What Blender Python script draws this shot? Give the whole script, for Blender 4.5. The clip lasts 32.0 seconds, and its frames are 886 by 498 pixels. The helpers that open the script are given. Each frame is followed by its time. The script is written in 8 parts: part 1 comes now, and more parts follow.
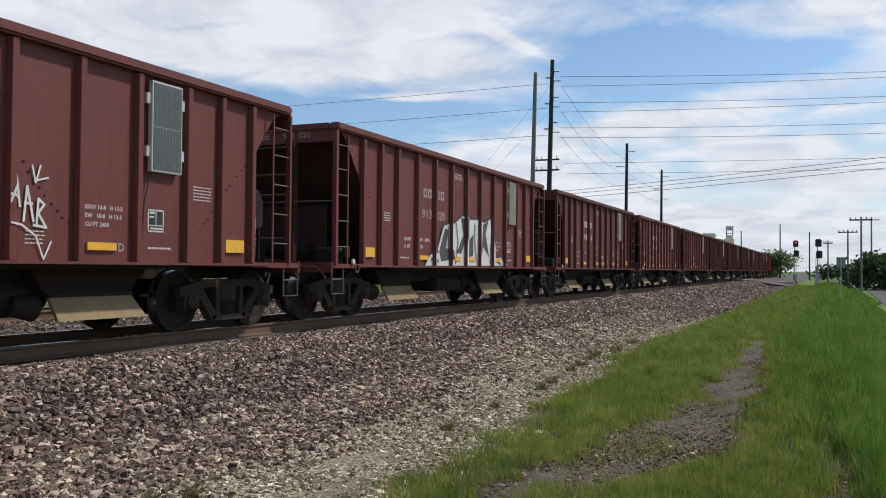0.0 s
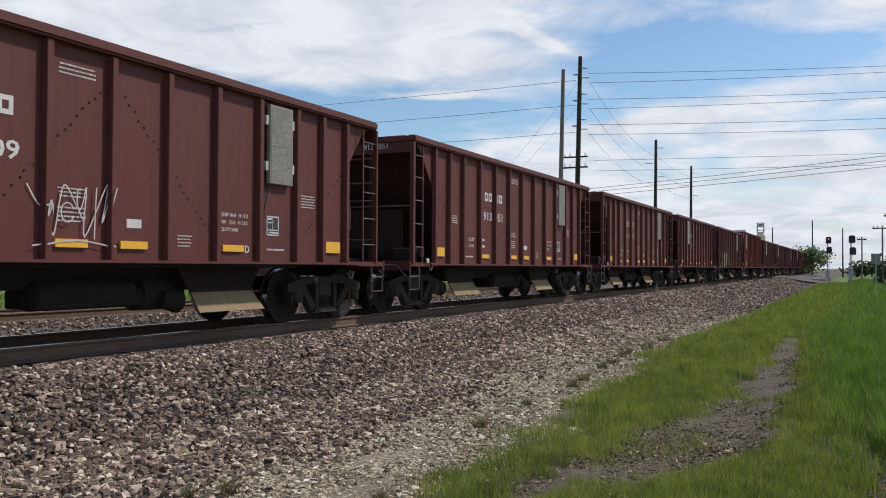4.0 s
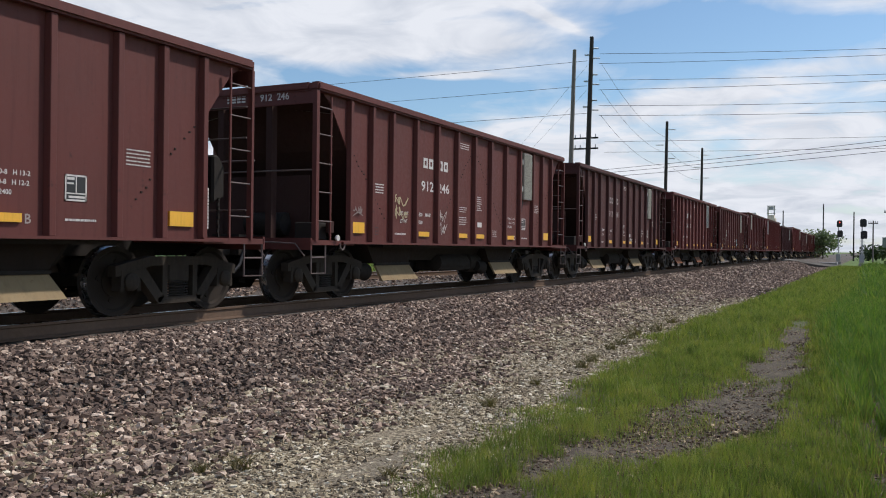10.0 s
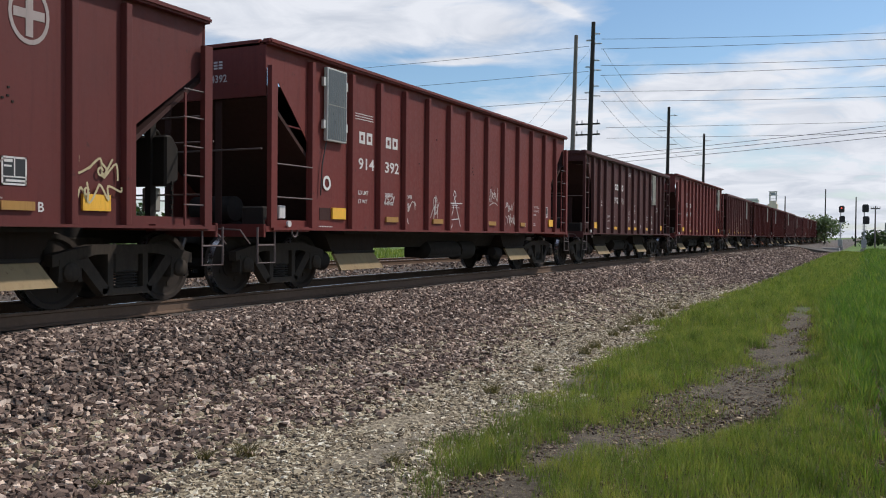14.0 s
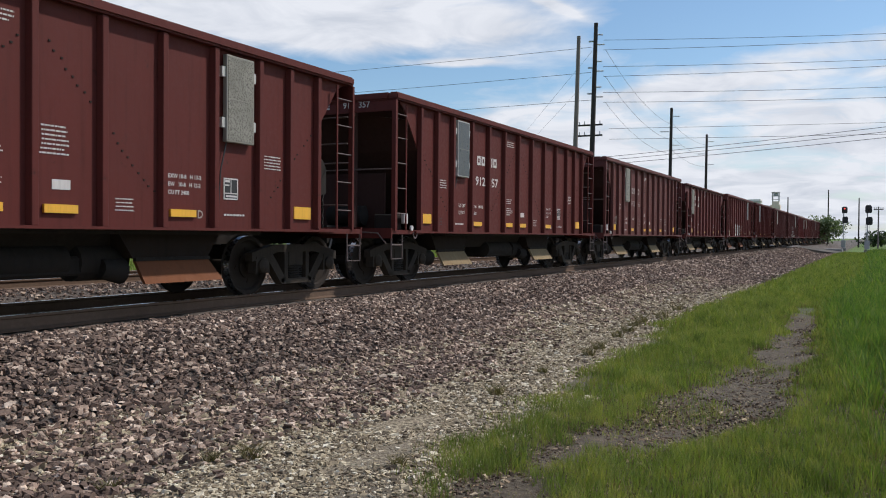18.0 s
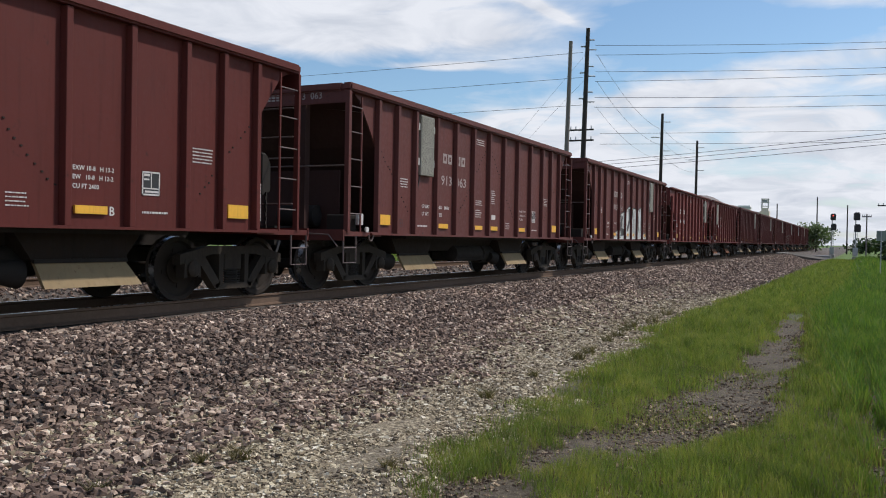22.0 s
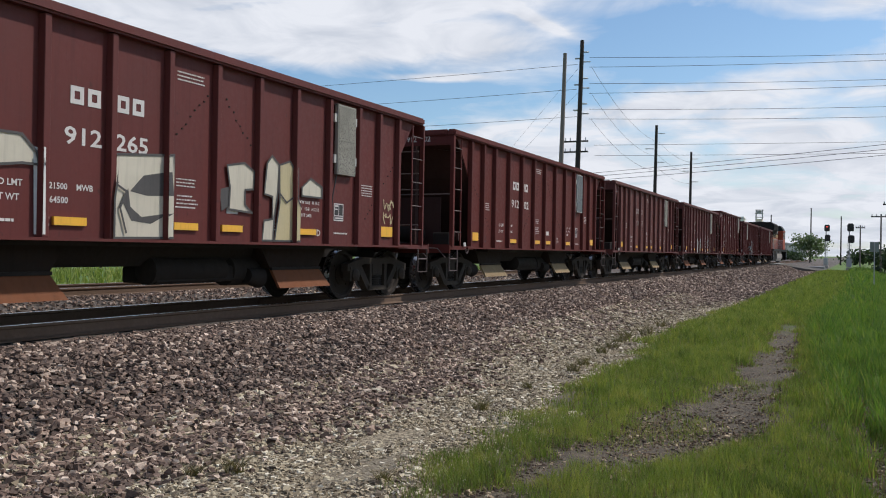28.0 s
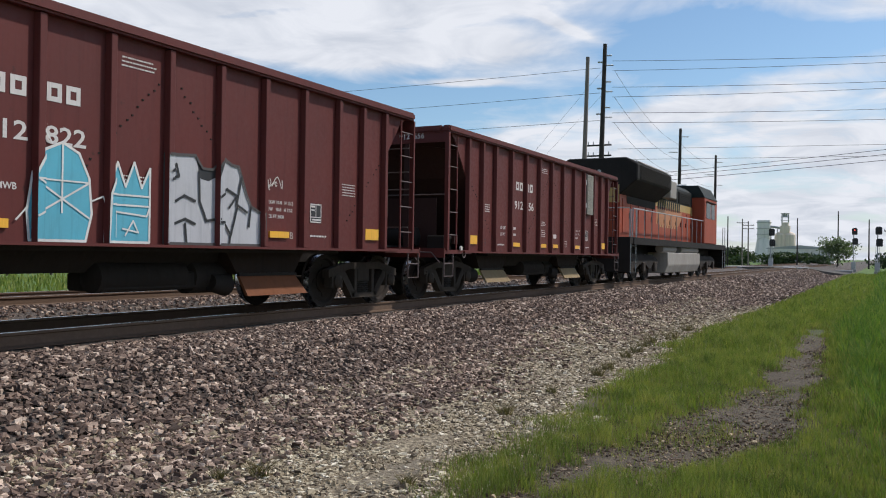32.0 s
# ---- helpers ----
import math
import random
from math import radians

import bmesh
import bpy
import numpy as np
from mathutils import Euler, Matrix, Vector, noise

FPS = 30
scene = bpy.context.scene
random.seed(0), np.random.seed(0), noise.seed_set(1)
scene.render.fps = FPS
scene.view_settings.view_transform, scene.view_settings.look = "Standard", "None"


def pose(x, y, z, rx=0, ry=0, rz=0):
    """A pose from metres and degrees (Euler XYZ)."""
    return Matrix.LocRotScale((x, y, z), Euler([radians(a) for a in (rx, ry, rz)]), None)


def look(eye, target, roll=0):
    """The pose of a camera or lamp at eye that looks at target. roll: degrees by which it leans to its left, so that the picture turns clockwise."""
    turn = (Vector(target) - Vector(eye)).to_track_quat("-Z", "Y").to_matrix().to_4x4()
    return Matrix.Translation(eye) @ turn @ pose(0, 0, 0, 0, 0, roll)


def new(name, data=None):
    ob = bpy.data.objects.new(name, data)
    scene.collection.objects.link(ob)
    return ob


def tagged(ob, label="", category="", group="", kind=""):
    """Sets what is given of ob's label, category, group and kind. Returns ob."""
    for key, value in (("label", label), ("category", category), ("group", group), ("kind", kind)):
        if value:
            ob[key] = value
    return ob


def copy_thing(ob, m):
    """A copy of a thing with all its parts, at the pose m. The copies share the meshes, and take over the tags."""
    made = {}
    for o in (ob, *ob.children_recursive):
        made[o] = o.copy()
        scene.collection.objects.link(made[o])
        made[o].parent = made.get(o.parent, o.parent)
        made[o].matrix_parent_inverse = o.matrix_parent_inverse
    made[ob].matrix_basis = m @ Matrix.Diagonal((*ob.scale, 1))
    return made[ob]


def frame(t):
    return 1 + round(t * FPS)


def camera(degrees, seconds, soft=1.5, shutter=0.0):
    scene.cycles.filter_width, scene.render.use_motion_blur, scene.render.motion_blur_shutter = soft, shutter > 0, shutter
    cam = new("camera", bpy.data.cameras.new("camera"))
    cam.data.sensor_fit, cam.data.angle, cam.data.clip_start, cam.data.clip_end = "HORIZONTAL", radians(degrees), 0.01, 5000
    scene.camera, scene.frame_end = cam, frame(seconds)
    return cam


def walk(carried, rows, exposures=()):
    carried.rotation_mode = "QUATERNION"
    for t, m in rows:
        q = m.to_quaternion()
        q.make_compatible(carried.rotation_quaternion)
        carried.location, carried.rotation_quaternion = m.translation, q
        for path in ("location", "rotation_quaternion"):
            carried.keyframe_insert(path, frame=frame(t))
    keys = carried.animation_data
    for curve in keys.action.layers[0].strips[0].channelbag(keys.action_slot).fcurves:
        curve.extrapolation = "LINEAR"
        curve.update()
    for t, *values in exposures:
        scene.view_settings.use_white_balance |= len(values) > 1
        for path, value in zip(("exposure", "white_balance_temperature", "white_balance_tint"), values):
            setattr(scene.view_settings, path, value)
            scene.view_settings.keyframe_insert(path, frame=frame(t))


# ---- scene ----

# The camera: a hand-held phone beside a railway, turning a little as the train goes by.
cam = camera(54.87, 32.0, soft=1.05)
CAMERA_ROWS = [
    (0, 0.064, 0.054, 0.968, 24.035, 1.311, 0.451), (0.5, 0.049, 0.038, 0.965, 24.371, 1.262, 0.435),
    (1, 0.044, 0.027, 0.965, 24.673, 1.193, 0.340), (1.5, 0.034, 0.014, 0.961, 24.784, 1.242, 0.321),
    (2, 0.041, 0.007, 0.963, 25.175, 1.558, 0.046), (2.5, 0.031, 0.012, 0.963, 25.756, 1.766, 0.328),
    (3, 0.029, 0.013, 0.959, 26.003, 1.751, 0.434), (3.5, 0.029, 0.017, 0.958, 25.926, 1.475, 0.237),
    (5.5, 0.024, 0.013, 0.958, 25.871, 0.739, 0.710), (6, 0.018, 0.011, 0.956, 26.059, 0.543, 0.703),
    (6.5, 0.023, 0.009, 0.957, 26.080, 0.360, 0.597), (7, 0.023, 0.007, 0.955, 26.074, 0.345, 0.652),
    (7.5, 0.025, 0.006, 0.954, 26.062, 0.400, 0.568), (8, 0.028, 0.006, 0.952, 26.026, 0.500, 0.529),
    (8.5, 0.028, 0.006, 0.957, 26.023, 0.406, 0.532), (9, 0.025, 0.001, 0.955, 26.196, 0.214, 0.548),
    (9.5, 0.021, -0.002, 0.953, 26.365, 0.036, 0.556), (10, 0.021, 0.002, 0.949, 26.462, -0.123, 0.691),
    (10.5, 0.017, 0.002, 0.950, 26.494, -0.198, 0.713), (11, 0.015, 0.005, 0.953, 26.521, -0.459, 0.807),
    (11.5, 0.013, 0.009, 0.950, 26.626, -0.787, 0.917), (12, 0.007, 0.006, 0.946, 26.791, -1.053, 1.062),
    (12.5, 0.003, 0.008, 0.945, 26.904, -1.139, 1.128), (13, -0.007, 0.009, 0.949, 26.850, -1.252, 1.212),
    (13.5, -0.006, 0.011, 0.949, 26.770, -1.231, 0.797), (14, -0.003, 0.014, 0.949, 26.551, -1.015, 0.510),
    (14.5, -0.000, 0.015, 0.950, 26.321, -0.861, 0.331), (16.5, -0.011, 0.008, 0.951, 26.436, -0.750, 0.390),
    (17, -0.015, 0.007, 0.956, 26.520, -0.903, 0.358), (17.5, -0.018, 0.002, 0.951, 26.697, -0.938, 0.325),
    (18, -0.019, 0.001, 0.953, 26.713, -0.945, 0.470), (18.5, -0.021, -0.003, 0.955, 26.651, -0.990, 0.470),
    (19, -0.020, 0.001, 0.953, 26.544, -1.111, 0.527), (19.5, -0.023, 0.001, 0.957, 26.474, -1.209, 0.462),
    (20, -0.029, -0.001, 0.947, 26.562, -1.103, 0.498), (20.5, -0.034, -0.001, 0.951, 26.464, -1.014, 0.692),
    (21, -0.032, -0.000, 0.950, 26.292, -0.939, 0.778), (21.5, -0.032, 0.001, 0.951, 26.109, -0.837, 0.853),
    (22, -0.032, -0.003, 0.949, 26.066, -0.717, 1.001), (22.5, -0.034, -0.007, 0.946, 26.087, -0.600, 1.089),
    (23, -0.037, -0.010, 0.951, 26.072, -0.520, 1.184), (23.5, -0.034, -0.009, 0.950, 26.022, -0.435, 1.090),
    (24, -0.029, -0.011, 0.950, 26.036, -0.323, 1.032), (24.5, -0.024, -0.017, 0.951, 26.119, -0.153, 0.961),
    (25, -0.026, -0.022, 0.953, 26.203, 0.095, 0.947), (25.5, -0.024, -0.024, 0.958, 26.274, 0.240, 0.964),
    (27.5, -0.012, -0.020, 0.960, 25.858, 0.103, 0.706), (28, -0.014, -0.020, 0.957, 25.749, 0.041, 0.957),
    (28.5, -0.007, -0.019, 0.959, 25.645, -0.139, 1.079), (29, -0.006, -0.018, 0.959, 25.619, -0.347, 0.935),
    (29.5, -0.005, -0.019, 0.960, 25.669, -0.348, 0.941), (30, -0.004, -0.023, 0.960, 25.745, -0.286, 0.916),
    (30.5, -0.006, -0.022, 0.961, 25.929, -0.144, 0.836), (31, -0.008, -0.031, 0.955, 26.219, 0.084, 0.782),
    (31.5, -0.014, -0.031, 0.955, 26.753, 0.228, 0.792), (32, -0.020, -0.024, 0.954, 27.281, 0.332, 0.808)]


def eye_pose(x, y, z, yaw, pitch, roll):
    """yaw: degrees to the left of the track's direction; pitch: upwards; roll: turns the picture clockwise."""
    m = Matrix.Rotation(radians(yaw), 4, "Z") @ Matrix.Rotation(radians(90 + pitch), 4, "X")
    return Matrix.Translation((x, y, z)) @ m @ Matrix.Rotation(radians(roll), 4, "Z")


walk(cam, [(r[0], eye_pose(*r[1:])) for r in CAMERA_ROWS], [(0.0, 0.0, 6250, 12), (5.0, 0.0, 6250, 12), (6.0, -0.16, 6250, 12), (6.8, 0.0, 6250, 12), (32.0, 0.0, 6250, 12)])

# ---- plan, in metres: the track runs along y, z = 0 is the top of its rails ----
TRACK_X = -9.5
TRACK2_X = -15.85
GROUND_Z = -0.78
CURVE_Y, CURVE_R = 185.0, 420.0   # far off the line bends to the left

# ---- light ----
SUN_AZ = -47.0     # degrees to the left of the track's direction
SUN_EL = 49.0
world = bpy.data.worlds.new("sky")
scene.world = world
world.use_nodes = True
wt = world.node_tree
wt.nodes.clear()


def nd(tree, kind, **values):
    n = tree.nodes.new(kind)
    for key, value in values.items():
        if key in n.inputs:
            n.inputs[key].default_value = value
    return n


def mathn(tree, op, a, b=None, c=None):
    n = tree.nodes.new("ShaderNodeMath")
    n.operation = op
    for i, v in enumerate((a, b, c)):
        if v is None:
            continue
        if isinstance(v, (int, float)):
            n.inputs[i].default_value = v
        else:
            tree.links.new(v, n.inputs[i])
    return n.outputs[0]


def ramp(tree, fac, stops, mode="LINEAR"):
    n = tree.nodes.new("ShaderNodeValToRGB")
    n.color_ramp.interpolation = mode
    el = n.color_ramp.elements
    while len(el) < len(stops):
        el.new(0.5)
    for e, (p, c) in zip(el, stops):
        e.position = p
        e.color = (*c, 1) if len(c) == 3 else c
    tree.links.new(fac, n.inputs[0])
    return n.outputs[0]


def mixc(tree, fac, a, b, mode="MIX"):
    n = tree.nodes.new("ShaderNodeMix")
    n.data_type = "RGBA"
    n.blend_type = mode
    for sock, v in ((n.inputs[0], fac), (n.inputs[6], a), (n.inputs[7], b)):
        if isinstance(v, (int, float)):
            sock.default_value = v
        elif isinstance(v, tuple):
            sock.default_value = (*v, 1) if len(v) == 3 else v
        else:
            tree.links.new(v, sock)
    return n.outputs[2]


def build_sky():
    """Clear sky with a broken layer of white cloud that thickens towards the horizon."""
    sky = wt.nodes.new("ShaderNodeTexSky")
    sky.sky_type = "NISHITA"
    sky.sun_disc = False
    sky.sun_elevation = radians(SUN_EL)
    sky.sun_rotation = radians(-SUN_AZ)
    sky.air_density, sky.dust_density, sky.ozone_density = 1.0, 0.6, 1.5
    co = wt.nodes.new("ShaderNodeTexCoord")
    sep = wt.nodes.new("ShaderNodeSeparateXYZ")
    wt.links.new(co.outputs["Generated"], sep.inputs[0])
    up = mathn(wt, "MAXIMUM", sep.outputs[2], 0.0)
    den = mathn(wt, "ADD", up, 0.16)
    px = mathn(wt, "DIVIDE", sep.outputs[0], den)
    py = mathn(wt, "DIVIDE", sep.outputs[1], den)
    com = wt.nodes.new("ShaderNodeCombineXYZ")
    wt.links.new(px, com.inputs[0])
    wt.links.new(py, com.inputs[1])
    com.inputs[2].default_value = SKY_SEED
    big = nd(wt, "ShaderNodeTexNoise", Scale=SKY_SCALE, Detail=7.0, Roughness=0.52, Distortion=0.35)
    wt.links.new(com.outputs[0], big.inputs["Vector"])
    small = nd(wt, "ShaderNodeTexNoise", Scale=SKY_SCALE * 2.6, Detail=7.0, Roughness=0.56, Distortion=0.6)
    wt.links.new(com.outputs[0], small.inputs["Vector"])
    low = mathn(wt, "SUBTRACT", 0.42, up)
    lowc = mathn(wt, "MAXIMUM", low, 0.0)
    d = mathn(wt, "ADD", mathn(wt, "MULTIPLY", big.outputs[0], 0.66), mathn(wt, "MULTIPLY", small.outputs[0], 0.34))
    d = mathn(wt, "ADD", d, mathn(wt, "MULTIPLY", lowc, 0.33))
    # banks, streaks and gaps of the cloud layer
    for cx, cy, ux, uy, half_long, half_wide, gain in CLOUD_BANKS:
        ax = mathn(wt, "SUBTRACT", px, cx)
        ay = mathn(wt, "SUBTRACT", py, cy)
        along = mathn(wt, "ADD", mathn(wt, "MULTIPLY", ax, ux / half_long), mathn(wt, "MULTIPLY", ay, uy / half_long))
        across = mathn(wt, "ADD", mathn(wt, "MULTIPLY", ax, -uy / half_wide), mathn(wt, "MULTIPLY", ay, ux / half_wide))
        r2 = mathn(wt, "ADD", mathn(wt, "MULTIPLY", along, along), mathn(wt, "MULTIPLY", across, across))
        d = mathn(wt, "ADD", d, mathn(wt, "DIVIDE", gain, mathn(wt, "ADD", mathn(wt, "MULTIPLY", r2, r2), 1.0)))
    cover = ramp(wt, d, [(SKY_LO, (0, 0, 0)), (SKY_HI, (1, 1, 1))])
    shade = ramp(wt, small.outputs[0], [(0.35, CLOUD_DARK), (0.6, CLOUD_LIGHT)])
    bg1 = nd(wt, "ShaderNodeBackground", Strength=SKY_STRENGTH)
    tint = mixc(wt, 1.0, sky.outputs[0], SKY_TINT, "MULTIPLY")
    wt.links.new(tint, bg1.inputs[0])
    bg2 = nd(wt, "ShaderNodeBackground", Strength=CLOUD_STRENGTH)
    wt.links.new(shade, bg2.inputs[0])
    ms = wt.nodes.new("ShaderNodeMixShader")
    wt.links.new(cover, ms.inputs[0])
    wt.links.new(bg1.outputs[0], ms.inputs[1])
    wt.links.new(bg2.outputs[0], ms.inputs[2])
    out = wt.nodes.new("ShaderNodeOutputWorld")
    wt.links.new(ms.outputs[0], out.inputs[0])


SKY_SEED, SKY_SCALE, SKY_LO, SKY_HI = 3.7, 1.25, 0.49, 0.66
# centre, direction, half length, half width and gain of each bank, on the plane of the clouds
CLOUD_BANKS = [
    (-1.19, 1.88, 0.872, 0.490, 0.66, 0.34, 0.20), (-1.34, 2.11, 0.903, 0.430, 0.33, 0.175, 0.08), (-0.07, 2.24, 0.998, 0.066, 0.22, 0.136, 0.14), (-0.33, 2.12, 0.99, 0.10, 0.22, 0.10, 0.10),
    (-1.22, 2.46, 0.922, 0.387, 0.16, 0.040, 0.22), (-0.78, 2.15, 0.351, 0.936, 0.17, 0.026, 0.13), (-0.60, 3.00, 1.000, -0.003, 0.26, 0.088, 0.08),
    (-0.07, 2.75, 0.988, -0.154, 0.17, 0.067, 0.10), (-1.37, 2.62, 0.949, 0.315, 0.60, 0.218, -0.17), (-0.51, 2.46, 0.992, 0.130, 0.26, 0.232, -0.13),
    (-1.44, 1.76, 0.955, 0.295, 0.18, 0.030, -0.15), (-1.13, 2.04, 0.971, 0.240, 0.16, 0.026, -0.10), (-0.10, 2.48, 0.994, 0.108, 0.18, 0.056, -0.09)]
CLOUD_DARK, CLOUD_LIGHT = (0.72, 0.76, 0.82), (0.95, 0.97, 1.0)
SKY_STRENGTH, CLOUD_STRENGTH = 0.115, 0.86
SKY_TINT = (0.93, 1.04, 1.06)
build_sky()
sun_data = bpy.data.lights.new("sun", "SUN")
sun_data.energy, sun_data.angle, sun_data.color = 3.25, radians(2.5), (1.0, 0.93, 0.83)
sun = new("sun", sun_data)
az, el = radians(SUN_AZ), radians(SUN_EL)
sun.matrix_world = look((-math.sin(az) * math.cos(el) * 300, math.cos(az) * math.cos(el) * 300, math.sin(el) * 300), (0, 0, 0))

# ---- materials ----
MATS = {}


def mat(name, rough=0.6, metal=0.0, spec=0.5):
    m = bpy.data.materials.new(name)
    m.use_nodes = True
    t = m.node_tree
    b = t.nodes["Principled BSDF"]
    b.inputs["Roughness"].default_value = rough
    b.inputs["Metallic"].default_value = metal
    b.inputs["Specular IOR Level"].default_value = spec
    MATS[name] = m
    return m, t, b


def coords(t, which="Object", scale=(1, 1, 1)):
    c = t.nodes.new("ShaderNodeTexCoord")
    mp = t.nodes.new("ShaderNodeMapping")
    mp.inputs["Scale"].default_value = scale
    t.links.new(c.outputs[which], mp.inputs[0])
    return mp.outputs[0]


def noise_tex(t, vec, scale, detail=4.0, rough=0.55):
    n = nd(t, "ShaderNodeTexNoise", Scale=scale, Detail=detail, Roughness=rough)
    if vec is not None:
        t.links.new(vec, n.inputs["Vector"])
    return n.outputs[0]


def bump(t, b, height, strength, dist):
    n = t.nodes.new("ShaderNodeBump")
    n.inputs["Strength"].default_value = strength
    n.inputs["Distance"].default_value = dist
    t.links.new(height, n.inputs["Height"])
    t.links.new(n.outputs[0], b.inputs["Normal"])


def worn(name, base, dirt, rust=None, rough=0.55, metal=0.0, scale=1.0, streak=True, amount=0.5, relief=0.15, spec=0.5):
    """Painted or bare metal with blotches, fine grain and streaks that run down it."""
    m, t, b = mat(name, rough, metal, spec)
    v = coords(t)
    big = noise_tex(t, v, 0.9 * scale, 5.0, 0.6)
    fine = noise_tex(t, v, 14 * scale, 5.0, 0.65)
    c = mixc(t, ramp(t, big, [(0.35, (0, 0, 0)), (0.7, (amount,) * 3)]), base, dirt)
    c = mixc(t, ramp(t, fine, [(0.45, (0, 0, 0)), (0.72, (amount * 0.55,) * 3)]), c, tuple(min(1, k * 1.5) for k in dirt))
    if streak:
        s = noise_tex(t, coords(t, scale=(5, 5, 0.35)), 2.2 * scale, 4.0, 0.6)
        c = mixc(t, ramp(t, s, [(0.5, (0, 0, 0)), (0.75, (0.45,) * 3)]), c, tuple(k * 0.55 for k in base))
    if rust:
        r = noise_tex(t, v, 5.5 * scale, 6.0, 0.7)
        c = mixc(t, ramp(t, r, [(0.62, (0, 0, 0)), (0.72, (0.8,) * 3)]), c, rust)
    t.links.new(c, b.inputs["Base Color"])
    rr = ramp(t, fine, [(0.3, (max(rough - 0.12, 0.05),) * 3), (0.7, (min(rough + 0.15, 1),) * 3)])
    t.links.new(rr, b.inputs["Roughness"])
    bump(t, b, fine, relief, 0.01)
    return m


# oxide-red car paints, from brown to brick
PAINT_RUST = worn("paint_faded_rust", (0.150, 0.043, 0.036), (0.115, 0.044, 0.037), (0.06, 0.026, 0.021), 0.6, spec=0.3)
PAINT_BROWN = worn("paint_brown", (0.118, 0.0318, 0.0264), (0.092, 0.0330, 0.0278), (0.050, 0.0205, 0.0168), 0.62, spec=0.3)
PAINT_DARK = worn("paint_dark_brown", (0.073, 0.0208, 0.0184), (0.057, 0.0224, 0.0200), (0.034, 0.0160, 0.0136), 0.65, spec=0.3)
PAINT_MAROON = worn("paint_maroon", (0.116, 0.0232, 0.0192), (0.086, 0.0240, 0.0208), (0.047, 0.0176, 0.0144), 0.6, spec=0.3)
PAINT_BRICK = worn("paint_brick_red", (0.138, 0.0296, 0.0232), (0.103, 0.0312, 0.0248), (0.052, 0.0192, 0.0152), 0.62, spec=0.3)
PAINT_OXIDE = worn("paint_dull_oxide", (0.108, 0.0222, 0.0178), (0.086, 0.0228, 0.0184), (0.046, 0.0172, 0.0138), 0.64, spec=0.2)
PAINT_RED = worn("paint_red", (0.150, 0.0272, 0.0216), (0.116, 0.0304, 0.0256), (0.060, 0.0208, 0.0160), 0.62, spec=0.3)
# grimy end paint, darkened mostly to put the shade of the recessed ends into its colour
SHADED_END_GRIME = worn("shaded_grimy_end_paint", (0.052, 0.024, 0.0205), (0.040, 0.022, 0.0185), (0.05, 0.025, 0.02), 0.8, spec=0.2)
DOOR_TAN = worn("door_tan", (0.30, 0.225, 0.125), (0.19, 0.125, 0.07), (0.12, 0.055, 0.03), 0.8, spec=0.2)
DOOR_ORANGE = worn("door_rust_orange", (0.19, 0.072, 0.032), (0.14, 0.055, 0.028), (0.10, 0.045, 0.022), 0.8, spec=0.2)
GRIME = worn("black_grime", (0.020, 0.0165, 0.0145), (0.034, 0.027, 0.022), (0.034, 0.022, 0.016), 0.85, spec=0.25)
CHUTE = worn("chute_steel", (0.020, 0.014, 0.011), (0.034, 0.022, 0.016), (0.03, 0.017, 0.012), 0.85, spec=0.2)
CAST = worn("cast_steel", (0.033, 0.026, 0.021), (0.068, 0.054, 0.041), (0.038, 0.024, 0.016), 0.85, scale=1.6, spec=0.2)
WHEEL = worn("wheel_steel", (0.028, 0.022, 0.0185), (0.05, 0.037, 0.028), (0.04, 0.024, 0.016), 0.8, 0.0, streak=False, spec=0.2)
TREAD = worn("polished_tread", (0.55, 0.55, 0.56), (0.4, 0.39, 0.38), None, 0.25, 1.0, streak=False, relief=0.03)
RAIL = worn("rail_rust", (0.125, 0.082, 0.057), (0.155, 0.108, 0.078), (0.10, 0.055, 0.033), 0.9, streak=False, spec=0.15)
BOX_GREY = worn("box_grey", (0.30, 0.28, 0.24), (0.20, 0.185, 0.16), None, 0.7, 0.0, streak=False, spec=0.25)
FRAME_PALE = worn("panel_frame", (0.50, 0.49, 0.46), (0.36, 0.34, 0.31), None, 0.6, 0.0, streak=False, spec=0.3)
GALV = worn("galvanised", (0.42, 0.43, 0.43), (0.30, 0.30, 0.29), None, 0.5, 0.3, streak=False)
RUNG = worn("rung_steel", (0.13, 0.095, 0.088), (0.085, 0.055, 0.05), None, 0.55, 0.1, streak=False)
REFLECT_DULL = worn("dull_reflector", (0.36, 0.19, 0.04), (0.25, 0.13, 0.04), None, 0.6, scale=3)
REFLECT_PALE = worn("pale_reflector", (0.66, 0.57, 0.36), (0.5, 0.42, 0.27), None, 0.6, scale=3)
YELLOW = worn("reflective_yellow", (0.80, 0.42, 0.03), (0.62, 0.34, 0.05), None, 0.5, scale=3)
WHITE = worn("stencil_white", (0.64, 0.61, 0.58), (0.42, 0.36, 0.34), None, 0.6, scale=3)
FADED = worn("faded_white", (0.36, 0.30, 0.28), (0.24, 0.17, 0.155), None, 0.6, scale=3)
BLACK = worn("black_paint", (0.016, 0.016, 0.018), (0.03, 0.028, 0.027), None, 0.5)
SPRAY_WHITE = worn("spray_white", (0.70, 0.70, 0.67), (0.45, 0.43, 0.40), None, 0.55, scale=1.6)
SPRAY_GREY = worn("spray_grey", (0.42, 0.41, 0.39), (0.28, 0.25, 0.24), None, 0.55, scale=1.6)
SPRAY_TAG = worn("spray_tag", (0.58, 0.55, 0.51), (0.36, 0.31, 0.28), None, 0.6, scale=1.6)
SPRAY_DIM = worn("spray_dim", (0.25, 0.20, 0.185), (0.17, 0.12, 0.11), None, 0.6, scale=1.6)
